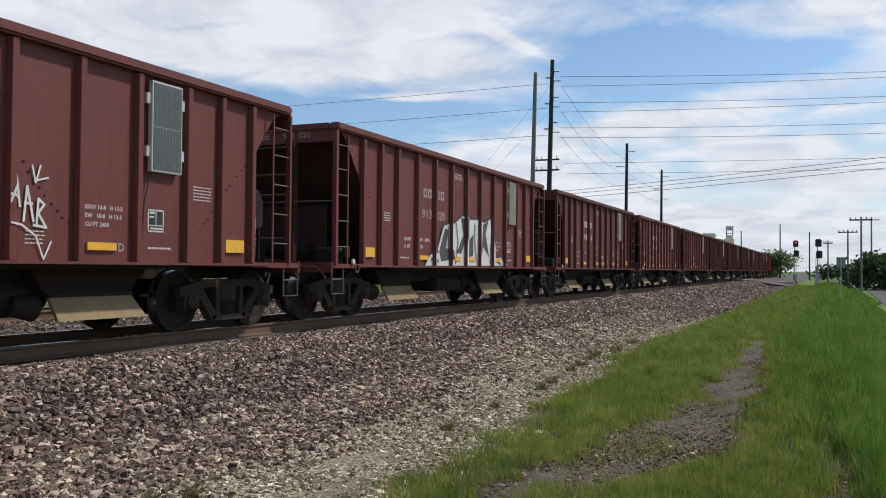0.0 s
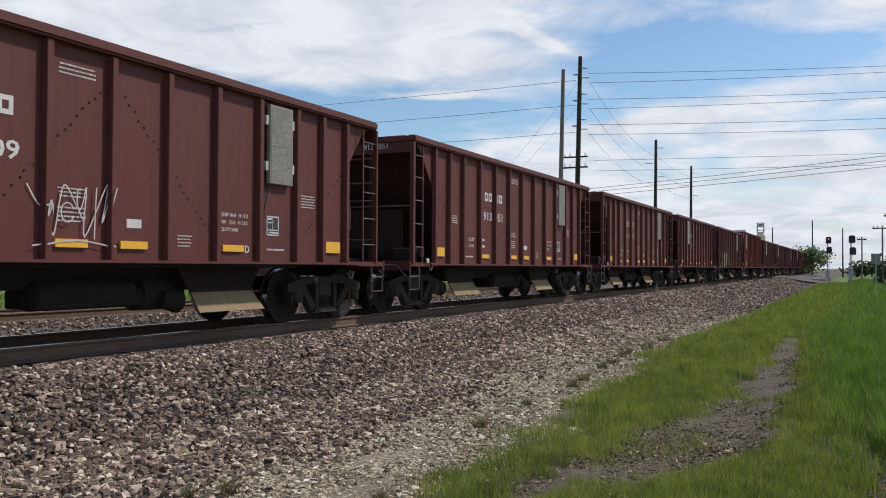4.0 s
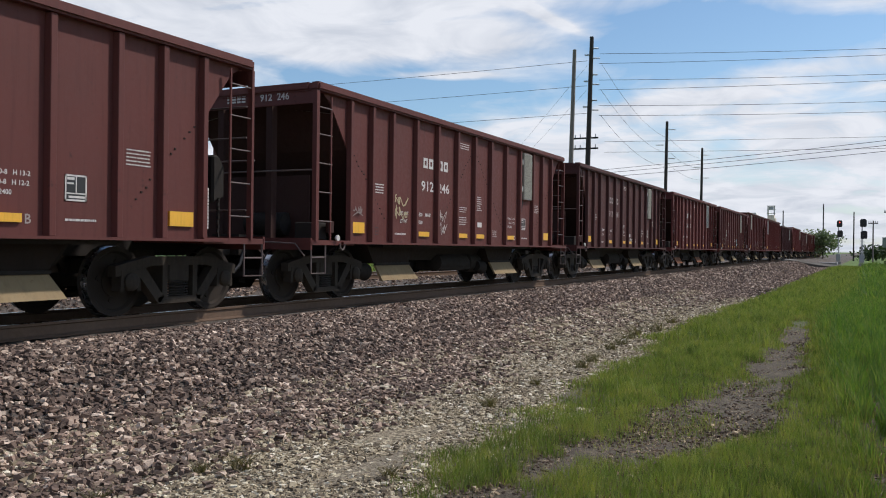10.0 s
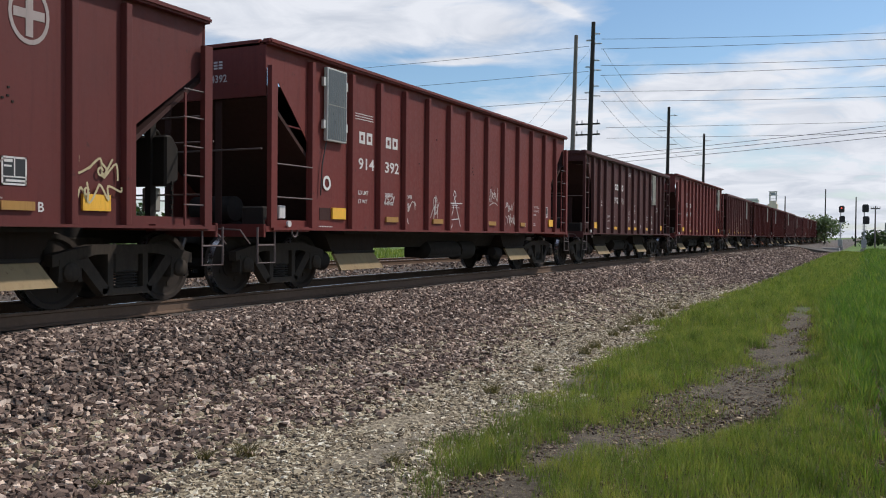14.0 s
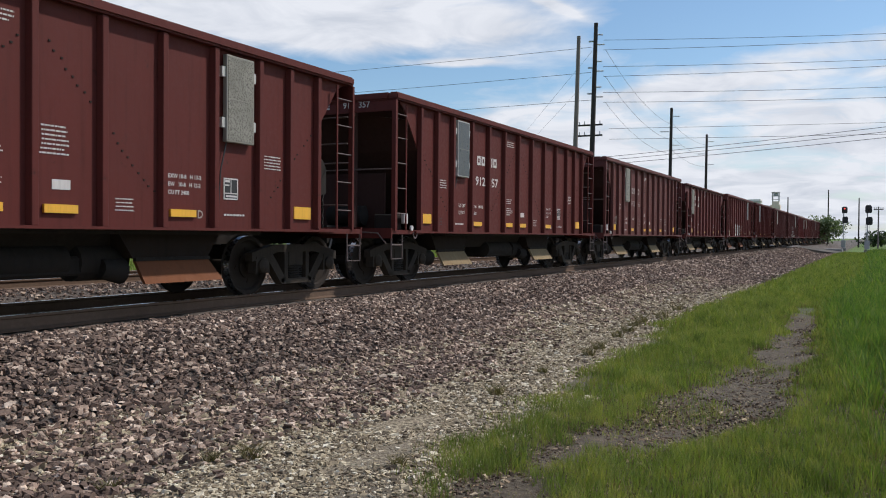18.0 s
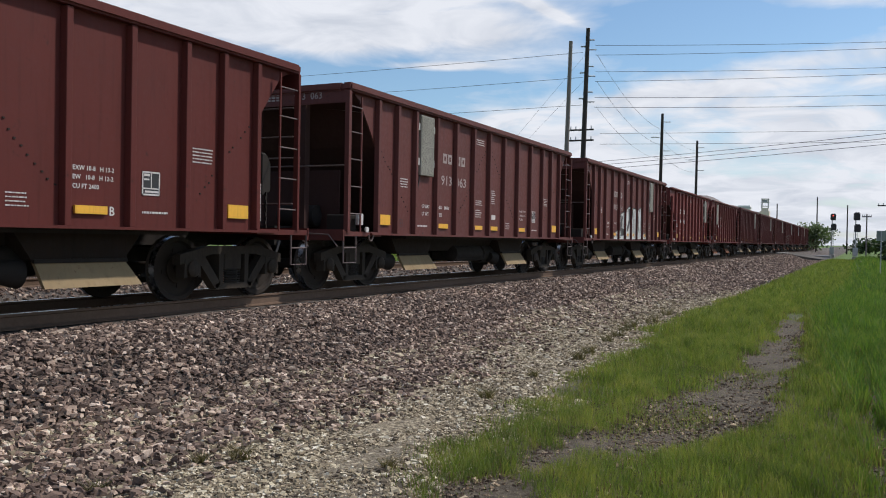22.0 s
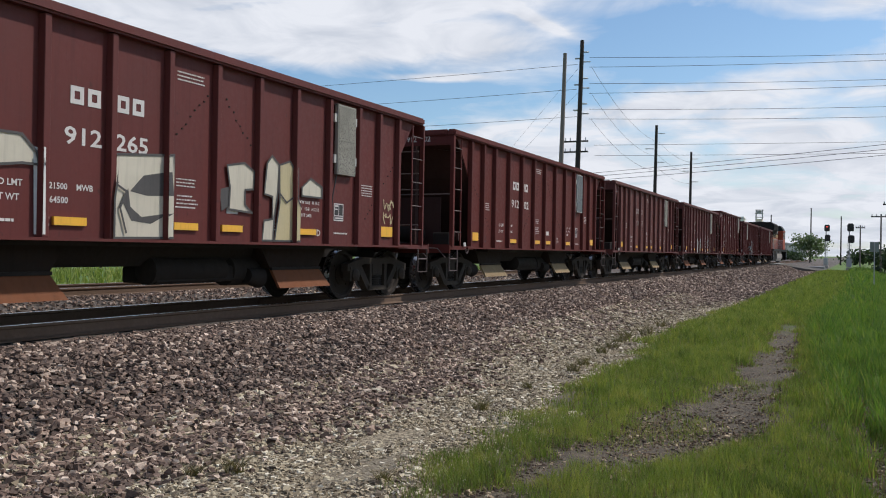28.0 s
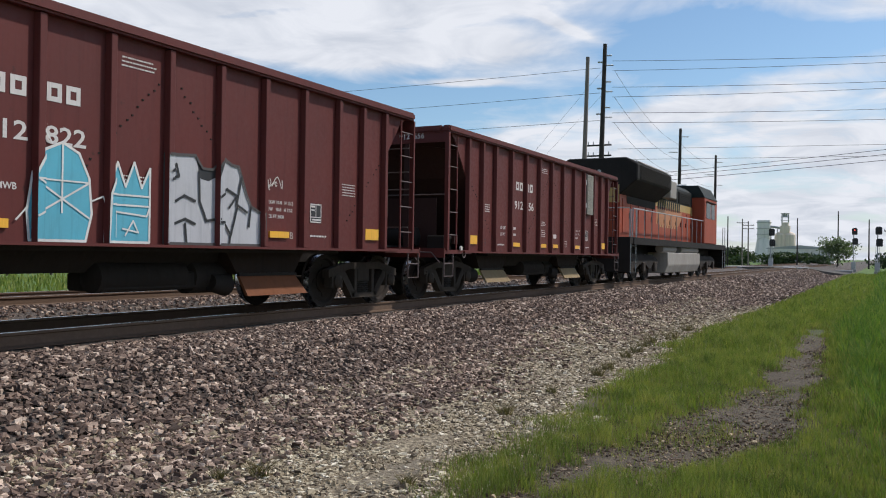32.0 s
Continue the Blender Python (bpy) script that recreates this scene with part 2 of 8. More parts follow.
SPRAY_BLUE = worn("spray_blue", (0.09, 0.40, 0.52), (0.10, 0.30, 0.38), None, 0.55, scale=1.6)
SPRAY_MINT = worn("spray_mint", (0.40, 0.52, 0.42), (0.28, 0.36, 0.28), None, 0.55, scale=1.6)
SPRAY_SILVER = worn("spray_silver", (0.48, 0.48, 0.50), (0.36, 0.35, 0.36), None, 0.45, scale=1.6)
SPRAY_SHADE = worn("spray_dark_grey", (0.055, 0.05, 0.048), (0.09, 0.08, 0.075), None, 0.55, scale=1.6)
SPRAY_GOLD = worn("spray_gold", (0.48, 0.40, 0.22), (0.38, 0.33, 0.22), None, 0.55, scale=1.6)
SPRAY_CREAM = worn("spray_cream", (0.58, 0.53, 0.42), (0.40, 0.35, 0.28), None, 0.55, scale=1.6)
LOCO_ORANGE = worn("loco_orange", (0.36, 0.062, 0.026), (0.22, 0.055, 0.03), (0.14, 0.05, 0.028), 0.6, scale=1.5, amount=0.7, spec=0.3)
LOCO_GREEN = worn("loco_dark_green", (0.013, 0.018, 0.016), (0.034, 0.034, 0.031), None, 0.7, spec=0.25)
LOCO_YELLOW = worn("loco_yellow", (0.46, 0.31, 0.10), (0.30, 0.19, 0.08), None, 0.45)
LOCO_BLACK = worn("loco_black", (0.014, 0.0125, 0.0115), (0.034, 0.029, 0.025), None, 0.8, spec=0.2)
TANK_GREY = worn("tank_grey", (0.36, 0.335, 0.30), (0.19, 0.16, 0.135), None, 0.75, spec=0.25)
LOCO_FADED = worn("faded_orange", (0.46, 0.20, 0.085), (0.33, 0.12, 0.05), None, 0.6)
WOOD_DARK = worn("creosoted_wood", (0.028, 0.022, 0.019), (0.06, 0.05, 0.042), None, 0.85, scale=2)
WOOD_GREY = worn("weathered_wood", (0.22, 0.19, 0.165), (0.13, 0.11, 0.095), None, 0.85, scale=2)
TIE_WOOD = worn("tie_wood", (0.04, 0.03, 0.024), (0.07, 0.058, 0.047), None, 0.9, scale=2)
CONCRETE = worn("concrete", (0.33, 0.32, 0.305), (0.24, 0.23, 0.22), None, 0.85, scale=0.6)
# white raised so that its colour stands in for the haze over the far towers
SILO_WHITE = worn("silo_white", (0.82, 0.79, 0.75), (0.66, 0.61, 0.55), None, 0.8, scale=0.1)
SILO_BUFF = worn("silo_buff", (0.80, 0.68, 0.55), (0.64, 0.54, 0.43), None, 0.8, scale=0.1)
CABLE = worn("cable_black", (0.02, 0.02, 0.022), (0.04, 0.04, 0.04), None, 0.6, streak=False)
SIGN_GREY = worn("sign_back", (0.24, 0.27, 0.24), (0.18, 0.20, 0.18), None, 0.5, 0.3)
ROOF_TAN = worn("roof_tan", (0.40, 0.27, 0.19), (0.32, 0.22, 0.16), None, 0.8, scale=0.2)
LOAD = worn("crushed_stone_load", (0.20, 0.17, 0.155), (0.30, 0.265, 0.24), None, 0.95, scale=4, streak=False, relief=0.8)


def glass_dark():
    m, t, b = mat("dark_glass", 0.25, 0.0, 0.15)
    b.inputs["Base Color"].default_value = (0.012, 0.014, 0.016, 1)
    return m


GLASS = glass_dark()


def lamp_glow(name, colour, strength):
    m, t, b = mat(name, 0.4)
    b.inputs["Base Color"].default_value = (*colour, 1)
    b.inputs["Emission Color"].default_value = (*colour, 1)
    b.inputs["Emission Strength"].default_value = strength
    return m


RED_LENS = lamp_glow("red_lens", (0.9, 0.10, 0.07), 1.2)
DARK_LENS = worn("dark_lens", (0.03, 0.02, 0.02), (0.05, 0.04, 0.04), None, 0.25)


def mesh_screen():
    """The fine expanded-metal screen of the side panels."""
    m, t, b = mat("metal_screen", 0.7, 0.0, 0.25)
    v = coords(t, scale=(1, 1, 1))
    w = nd(t, "ShaderNodeTexVoronoi", Scale=42.0)
    t.links.new(v, w.inputs["Vector"])
    n = noise_tex(t, v, 2.0, 3.0)
    c = ramp(t, w.outputs["Distance"], [(0.15, (0.075, 0.070, 0.058)), (0.55, (0.27, 0.255, 0.215))])
    c = mixc(t, ramp(t, n, [(0.4, (0, 0, 0)), (0.7, (0.5,) * 3)]), c, (0.15, 0.14, 0.115))
    t.links.new(c, b.inputs["Base Color"])
    bump(t, b, w.outputs["Distance"], 0.5, 0.004)
    return m


SCREEN = mesh_screen()
SOLAR = worn("solar_cells", (0.060, 0.070, 0.074), (0.085, 0.092, 0.092), None, 0.35, streak=False, relief=0.02)


def stone_mat(name, shade, tint=(1.12, 0.94, 0.83)):
    """Crushed ballast: every stone has its own grey, brown, pink or near-white."""
    m, t, b = mat(name, 0.9)
    g = t.nodes.new("ShaderNodeNewGeometry")
    stops = [(0.0, (0.065, 0.050, 0.041)), (0.18, (0.11, 0.084, 0.069)), (0.40, (0.150, 0.116, 0.096)), (0.60, (0.225, 0.176, 0.147)),
             (0.74, (0.34, 0.28, 0.235)), (0.85, (0.52, 0.455, 0.385)), (0.94, (0.74, 0.68, 0.59)), (1.0, (0.80, 0.76, 0.69))]
    c = ramp(t, g.outputs["Random Per Island"], [(p, tuple(k * shade * f for k, f in zip(q, tint))) for p, q in stops])
    v = coords(t)
    n = noise_tex(t, v, 38, 5.0, 0.65)
    big = noise_tex(t, v, 0.45, 3.0, 0.55)
    c = mixc(t, ramp(t, n, [(0.35, (0.35,) * 3), (0.65, (0, 0, 0))]), c, (0.07 * shade, 0.057 * shade, 0.05 * shade))
    c = mixc(t, ramp(t, big, [(0.38, (0.3,) * 3), (0.58, (0, 0, 0))]), c, (0.11 * shade, 0.082 * shade, 0.068 * shade))
    t.links.new(c, b.inputs["Base Color"])
    bump(t, b, n, 0.5, 0.01)
    return m


STONE = stone_mat("ballast_stone", 0.95)
RUT_STONE = stone_mat("rut_stone", 0.66, (1.18, 0.98, 0.70))


def gravel_mat():
    m, t, b = mat("fine_gravel", 0.95)
    g = t.nodes.new("ShaderNodeNewGeometry")
    c = ramp(t, g.outputs["Random Per Island"], [(0.0, (0.085, 0.061, 0.039)), (0.2, (0.18, 0.138, 0.088)), (0.42, (0.285, 0.225, 0.142)), (0.65, (0.41, 0.332, 0.212)), (0.86, (0.60, 0.51, 0.35)), (1.0, (0.82, 0.75, 0.60))])
    n = noise_tex(t, coords(t), 60, 4.0)
    c = mixc(t, ramp(t, n, [(0.35, (0.3,) * 3), (0.6, (0, 0, 0))]), c, (0.14, 0.12, 0.10))
    t.links.new(c, b.inputs["Base Color"])
    return m


GRAVEL = gravel_mat()


def ground_mat():
    """Crushed stone under the tracks, pale gravel beside them, dark wheel ruts, and grassland beyond."""
    m, t, b = mat("ground_surface", 0.95)
    v = coords(t)
    sep = t.nodes.new("ShaderNodeSeparateXYZ")
    t.links.new(v, sep.inputs[0])
    wob = noise_tex(t, v, 1.1, 5.0, 0.65)
    x = mathn(t, "ADD", sep.outputs[0], mathn(t, "MULTIPLY", mathn(t, "SUBTRACT", wob, 0.5), 0.9))
    fine = noise_tex(t, v, 26, 6.0, 0.7)
    mid = noise_tex(t, v, 5.0, 5.0, 0.6)
    stone = ramp(t, fine, [(0.3, (0.035, 0.028, 0.023)), (0.5, (0.09, 0.071, 0.058)), (0.66, (0.22, 0.18, 0.15))])
    gravel = ramp(t, fine, [(0.38, (0.085, 0.064, 0.042)), (0.5, (0.25, 0.20, 0.13)), (0.62, (0.50, 0.42, 0.29))])
    dust = mixc(t, 0.6, ramp(t, mid, [(0.35, (0.100, 0.077, 0.050)), (0.65, (0.195, 0.155, 0.105))]), ramp(t, noise_tex(t, v, 70, 5.0, 0.7), [(0.38, (0.055, 0.045, 0.034)), (0.62, (0.33, 0.29, 0.225))]))
    soil = mixc(t, 0.5, ramp(t, mid, [(0.35, (0.042, 0.030, 0.018)), (0.55, (0.105, 0.078, 0.048)), (0.68, (0.23, 0.18, 0.115))]), ramp(t, fine, [(0.35, (0.032, 0.025, 0.016)), (0.55, (0.12, 0.096, 0.066)), (0.68, (0.31, 0.26, 0.185))]))
    far = noise_tex(t, v, 0.25, 5.0, 0.6)
    green = ramp(t, far, [(0.3, (0.07, 0.115, 0.022)), (0.55, (0.11, 0.18, 0.03)), (0.75, (0.17, 0.23, 0.055))])
    def edge(at, soft):
        return ramp(t, mathn(t, "DIVIDE", mathn(t, "SUBTRACT", x, at - soft), 2 * soft), [(0, (0, 0, 0)), (1, (1, 1, 1))])
    c = mixc(t, edge(-19.5, 0.6), green, stone)
    near = ramp(t, mathn(t, "DIVIDE", mathn(t, "SUBTRACT", 34.0, sep.outputs[1]), 10.0), [(0, (0, 0, 0)), (1, (1, 1, 1))])
    c = mixc(t, mathn(t, "MULTIPLY", edge(-5.0, 0.4), near), c, gravel)
    c = mixc(t, mathn(t, "MULTIPLY", edge(-3.4, 0.4), near), c, dust)
    c = mixc(t, edge(-2.9, 0.3), c, soil)
    c = mixc(t, edge(0.45, 0.3), c, green)
    far_grass = ramp(t, mathn(t, "DIVIDE", mathn(t, "SUBTRACT", sep.outputs[1], 20.0), 6.0), [(0, (0, 0, 0)), (1, (1, 1, 1))])
    c = mixc(t, mathn(t, "MULTIPLY", edge(-3.2, 0.3), far_grass), c, green)
    t.links.new(c, b.inputs["Base Color"])
    bump(t, b, fine, 0.8, 0.03)
    return m


GROUND = ground_mat()


def leaf_mat(name, lo, mid, hi, trans=0.35, patchy=0.0):
    m, t, b = mat(name, 0.6)
    g = t.nodes.new("ShaderNodeNewGeometry")
    c = ramp(t, g.outputs["Random Per Island"], [(0.0, lo), (0.5, mid), (1.0, hi)])
    v = coords(t)
    n = noise_tex(t, v, 0.8, 3.0)
    c = mixc(t, ramp(t, n, [(0.35, (0.45,) * 3), (0.65, (0, 0, 0))]), c, lo)
    if patchy:
        k = noise_tex(t, v, 3.4, 4.0, 0.6)
        c = mixc(t, ramp(t, k, [(0.5, (0, 0, 0)), (0.66, (patchy,) * 3)]), c, tuple(q * f for q, f in zip(hi, (1.25, 1.05, 1.0))))
        c = mixc(t, ramp(t, k, [(0.34, (patchy,) * 3), (0.47, (0, 0, 0))]), c, tuple(q * 0.55 for q in lo))
    t.links.new(c, b.inputs["Base Color"])
    tr = t.nodes.new("ShaderNodeBsdfTranslucent")
    t.links.new(mixc(t, 1.0, c, (1.0, 1.15, 0.5), "MULTIPLY"), tr.inputs[0])
    ms = t.nodes.new("ShaderNodeMixShader")
    ms.inputs[0].default_value = trans
    t.links.new(b.outputs[0], ms.inputs[1])
    t.links.new(tr.outputs[0], ms.inputs[2])
    t.links.new(ms.outputs[0], t.nodes["Material Output"].inputs[0])
    return m


GRASS = leaf_mat("grass_blade", (0.12, 0.165, 0.032), (0.225, 0.285, 0.06), (0.36, 0.38, 0.13), 0.45, 0.75)
TALL = leaf_mat("tall_grass_blade", (0.075, 0.14, 0.026), (0.145, 0.245, 0.045), (0.23, 0.33, 0.08), 0.45, 0.6)
THATCH = leaf_mat("thatch", (0.16, 0.098, 0.048), (0.27, 0.18, 0.085), (0.36, 0.27, 0.14), 0.3)
DRY = leaf_mat("dry_stalk", (0.26, 0.21, 0.10), (0.36, 0.30, 0.15), (0.45, 0.39, 0.22), 0.3)
WEED = leaf_mat("weed_leaf", (0.11, 0.095, 0.045), (0.17, 0.15, 0.07), (0.26, 0.19, 0.11), 0.3)
LEAF = leaf_mat("tree_leaf", (0.028, 0.048, 0.018), (0.052, 0.082, 0.028), (0.085, 0.12, 0.045), 0.3)
LEAF_PALE = leaf_mat("pale_tree_leaf", (0.10, 0.135, 0.075), (0.16, 0.20, 0.11), (0.22, 0.26, 0.15), 0.4)


def asphalt_mat():
    m, t, b = mat("asphalt", 0.95, 0.0, 0.1)
    v = coords(t)
    f = noise_tex(t, v, 30, 5.0, 0.7)
    g = noise_tex(t, v, 0.5, 5.0, 0.6)
    c = ramp(t, f, [(0.3, (0.070, 0.063, 0.055)), (0.7, (0.145, 0.132, 0.115))])
    c = mixc(t, ramp(t, g, [(0.4, (0, 0, 0)), (0.7, (0.5,) * 3)]), c, (0.21, 0.195, 0.17))
    t.links.new(c, b.inputs["Base Color"])
    bump(t, b, f, 0.4, 0.01)
    return m


ASPHALT = asphalt_mat()

# ---- mesh helpers ----
def box(bm, x0, x1, y0, y1, z0, z1, m=None):
    vs = [bm.verts.new((x, y, z)) for x in (x0, x1) for y in (y0, y1) for z in (z0, z1)]
    for q in ((0, 1, 3, 2), (4, 6, 7, 5), (0, 4, 5, 1), (2, 3, 7, 6), (0, 2, 6, 4), (1, 5, 7, 3)):
        bm.faces.new([vs[i] for i in q])
    if m is not None:
        for v in vs:
            v.co = m @ v.co
    return vs


def prism(bm, pts, a0, a1, axis="y"):
    """A polygon drawn across an axis and drawn out along it from a0 to a1."""
    def at(p, a):
        return {"x": (a, p[0], p[1]), "y": (p[0], a, p[1]), "z": (p[0], p[1], a)}[axis]
    lo = [bm.verts.new(at(p, a0)) for p in pts]
    hi = [bm.verts.new(at(p, a1)) for p in pts]
    n = len(pts)
    bm.faces.new(lo)
    bm.faces.new(hi[::-1])
    for i in range(n):
        bm.faces.new((lo[i], hi[i], hi[(i + 1) % n], lo[(i + 1) % n]))
    return lo + hi


def rod(bm, p, q, r, n=8, r2=None):
    p, q = Vector(p), Vector(q)
    d = (q - p)
    u = d.orthogonal().normalized()
    w = d.normalized().cross(u)
    r2 = r if r2 is None else r2
    a = [bm.verts.new(p + (u * math.cos(k * math.tau / n) + w * math.sin(k * math.tau / n)) * r) for k in range(n)]
    b = [bm.verts.new(q + (u * math.cos(k * math.tau / n) + w * math.sin(k * math.tau / n)) * r2) for k in range(n)]
    bm.faces.new(a[::-1])
    bm.faces.new(b)
    for k in range(n):
        bm.faces.new((a[k], a[(k + 1) % n], b[(k + 1) % n], b[k]))


def polyrod(bm, pts, r, n=6, r_end=None):
    """One bent tube through the points."""
    pts = [Vector(p) for p in pts]
    rings = []
    u = None
    for i, p in enumerate(pts):
        d = (pts[min(i + 1, len(pts) - 1)] - pts[max(i - 1, 0)]).normalized()
        u = d.orthogonal().normalized() if u is None else (u - d * u.dot(d)).normalized()
        w = d.cross(u)
        q = r if r_end is None else r + (r_end - r) * i / (len(pts) - 1)
        rings.append([bm.verts.new(p + (u * math.cos(k * math.tau / n) + w * math.sin(k * math.tau / n)) * q) for k in range(n)])
    for a, b in zip(rings, rings[1:]):
        for k in range(n):
            bm.faces.new((a[k], a[(k + 1) % n], b[(k + 1) % n], b[k]))
    bm.faces.new(rings[0][::-1])
    bm.faces.new(rings[-1])


def lathe(bm, profile, n=32, axis="x"):
    """profile: (along the axis, radius) pairs, turned about the axis."""
    rings = []
    for a, r in profile:
        ring = []
        for k in range(n):
            c, s = math.cos(k * math.tau / n) * r, math.sin(k * math.tau / n) * r
            ring.append(bm.verts.new({"x": (a, c, s), "y": (c, a, s), "z": (c, s, a)}[axis]))
        rings.append(ring)
    for a, b in zip(rings, rings[1:]):
        for k in range(n):
            bm.faces.new((a[k], a[(k + 1) % n], b[(k + 1) % n], b[k]))
    bm.faces.new(rings[0][::-1])
    bm.faces.new(rings[-1])
    return rings


def bevel_all(bm, w, seg=1):
    bmesh.ops.bevel(bm, geom=bm.edges[:], offset=w, segments=seg, affect="EDGES", clamp_overlap=True)


def finish(name, bm, material, smooth=None):
    bmesh.ops.recalc_face_normals(bm, faces=bm.faces[:])
    me = bpy.data.meshes.new(name)
    bm.to_mesh(me)
    bm.free()
    for m in (material if isinstance(material, (list, tuple)) else [material]):
        me.materials.append(m)
    if smooth:
        me.shade_smooth()
        me.set_sharp_from_angle(angle=radians(smooth))
    return me


def part(name, bm, material, parent=None, label="", smooth=None, at=None):
    me = bm if isinstance(bm, bpy.types.Mesh) else finish(name, bm, material, smooth)
    ob = new(name, me)
    if parent is not None:
        ob.parent = parent
    if at is not None:
        ob.matrix_basis = at
    if label:
        ob["label"] = label
    return ob


def thing(name, label, category, at=None, group="", kind=""):
    ob = new(name)
    ob.empty_display_size = 0.2
    if at is not None:
        ob.matrix_basis = at
    return tagged(ob, label, category, group, kind)


def fast_mesh(name, verts, faces_flat, sizes, material):
    """A large mesh straight from arrays."""
    me = bpy.data.meshes.new(name)
    me.vertices.add(len(verts))
    me.vertices.foreach_set("co", np.asarray(verts, dtype=np.float32).ravel())
    me.loops.add(len(faces_flat))
    me.loops.foreach_set("vertex_index", np.asarray(faces_flat, dtype=np.int32))
    me.polygons.add(len(sizes))
    starts = np.concatenate([[0], np.cumsum(sizes)[:-1]]).astype(np.int32)
    me.polygons.foreach_set("loop_start", starts)
    me.update(calc_edges=True)
    for m in (material if isinstance(material, (list, tuple)) else [material]):
        me.materials.append(m)
    return me


# ---- the ground ----
def smoothstep(a, b, x):
    k = np.clip((x - a) / (b - a), 0, 1)
    return k * k * (3 - 2 * k)


def ground_height(x, y):
    """Embankment under the two tracks, flat verge beside it, one road level at the crossing."""
    x = np.asarray(x, float)
    y = np.asarray(y, float)
    bend = np.where(y > CURVE_Y, (np.maximum(y - CURVE_Y, 0) ** 2) / (2 * CURVE_R), 0.0)
    bend = np.minimum(bend, 400.0)
    xs = x + bend
    up = smoothstep(-5.2, -7.3, xs)
    z = GROUND_Z + (0.58) * up
    z = z - 0.30 * smoothstep(-11.2, -12.4, xs) + 0.30 * smoothstep(-13.3, -14.2, xs)
    z = z - 0.50 * smoothstep(-18.0, -20.5, xs)
    ditch = 0.10 * np.exp(-((xs + 4.6) / 0.7) ** 2)
    rut = 0.05 * np.exp(-((xs + 1.3) / 0.4) ** 2) * (y < 40)
    return z - ditch * 0.3 - rut


def build_ground():
    xs = np.unique(np.concatenate([np.array([-3000, -1500, -800, -400, -200, -120, -80, -60, -45, -35, -28, -24]), np.arange(-22, 4.01, 0.35),
                                   np.array([5, 6.5, 8, 11, 15, 20, 30, 45, 80, 150, 300, 700, 1500, 3000])]))
    ys = np.unique(np.concatenate([np.array([-3000, -1000, -400, -150, -60, -25, -10]), np.arange(-5, 40, 0.7), np.arange(40, 130, 3.0),
                                   np.array([140, 160, 185, 210, 240, 280, 330, 400, 500, 700, 1000, 1500, 2200, 3500])]))
    gx, gy = np.meshgrid(xs, ys)
    gz = ground_height(gx, gy)
    rng = np.random.default_rng(5)
    gz = gz + rng.normal(0, 0.012, gz.shape) * (np.abs(gx) < 30) * (gy < 60)
    n = len(xs)
    verts = np.stack([gx, gy, gz], -1).reshape(-1, 3)
    i = (np.arange(len(ys) - 1)[:, None] * n + np.arange(n - 1)[None]).ravel()
    faces = np.stack([i, i + 1, i + n + 1, i + n], 1)
    me = fast_mesh("ground", verts, faces.ravel(), np.full(len(faces), 4), GROUND)
    me.shade_smooth()
    tagged(new("ground", me), "open ground with stone embankment, pale gravel strip and green verge", "ground", kind="structure")


build_ground()


def path_point(s, lateral=0.0):
    """A point of the main line at the distance s along it, and its heading in radians."""
    if s <= CURVE_Y:
        return TRACK_X + lateral, s, 0.0
    a = (s - CURVE_Y) / CURVE_R
    r = CURVE_R + lateral
    return TRACK_X - CURVE_R + r * math.cos(a), CURVE_Y + r * math.sin(a), a


RAIL_SECTION = [(-0.075, -0.185), (0.075, -0.185), (0.075, -0.172), (0.012, -0.150), (0.010, -0.045), (0.036, -0.032), (0.037, -0.006), (0.028, 0.0),
                (-0.028, 0.0), (-0.037, -0.006), (-0.036, -0.032), (-0.010, -0.045), (-0.012, -0.150), (-0.075, -0.172)]


def rail(name, parent, lateral, offset):
    stations = list(range(-60, 186, 10)) + list(range(195, 640, 8))
    verts, faces, mats = [], [], []
    n = len(RAIL_SECTION)
    for s in stations:
        for u, z in RAIL_SECTION:
            x, y, _ = path_point(s, lateral + offset + u)
            verts.append((x, y, z))
    for i in range(len(stations) - 1):
        for k in range(n):
            a, b = i * n + k, i * n + (k + 1) % n
            faces.append((a, b, b + n, a + n))
            mats.append(1 if k == 7 else 0)
    me = bpy.data.meshes.new(name)
    me.from_pydata(verts, [], faces)
    me.materials.append(RAIL)
    me.materials.append(TREAD)
    me.polygons.foreach_set("material_index", mats)
    me.shade_flat()
    me.update()
    return part(name, me, None, parent)


def build_track(name, label, lateral, near, far):
    tr = tagged(new(name), label, "railway track", kind="structure")
    rail("rail", tr, lateral, 0.7525)
    rail("rail", tr, lateral, -0.7525)
    bm = bmesh.new()
    box(bm, -1.3, 1.3, -0.115, 0.115, -0.17, 0)
    bevel_all(bm, 0.012)
    tie = finish("tie", bm, TIE_WOOD)
    rng = random.Random(3)
    count = int((far - near) / 0.5)
    for i in range(count):
        s = near + 0.5 * i
        x, y, a = path_point(s, lateral)
        part("tie", tie, None, tr, at=pose(x + rng.uniform(-0.04, 0.04), y + rng.uniform(-0.02, 0.02), -0.199, 0, 0, math.degrees(a) + rng.uniform(-0.6, 0.6)))
    return tr


build_track("track_main", "worn steel railway track on dark wooden ties in stone ballast", 0.0, 2.0, 50.0)
build_track("track_second", "second railway track on wooden ties beyond the train", TRACK2_X - TRACK_X, 6.0, 38.0)


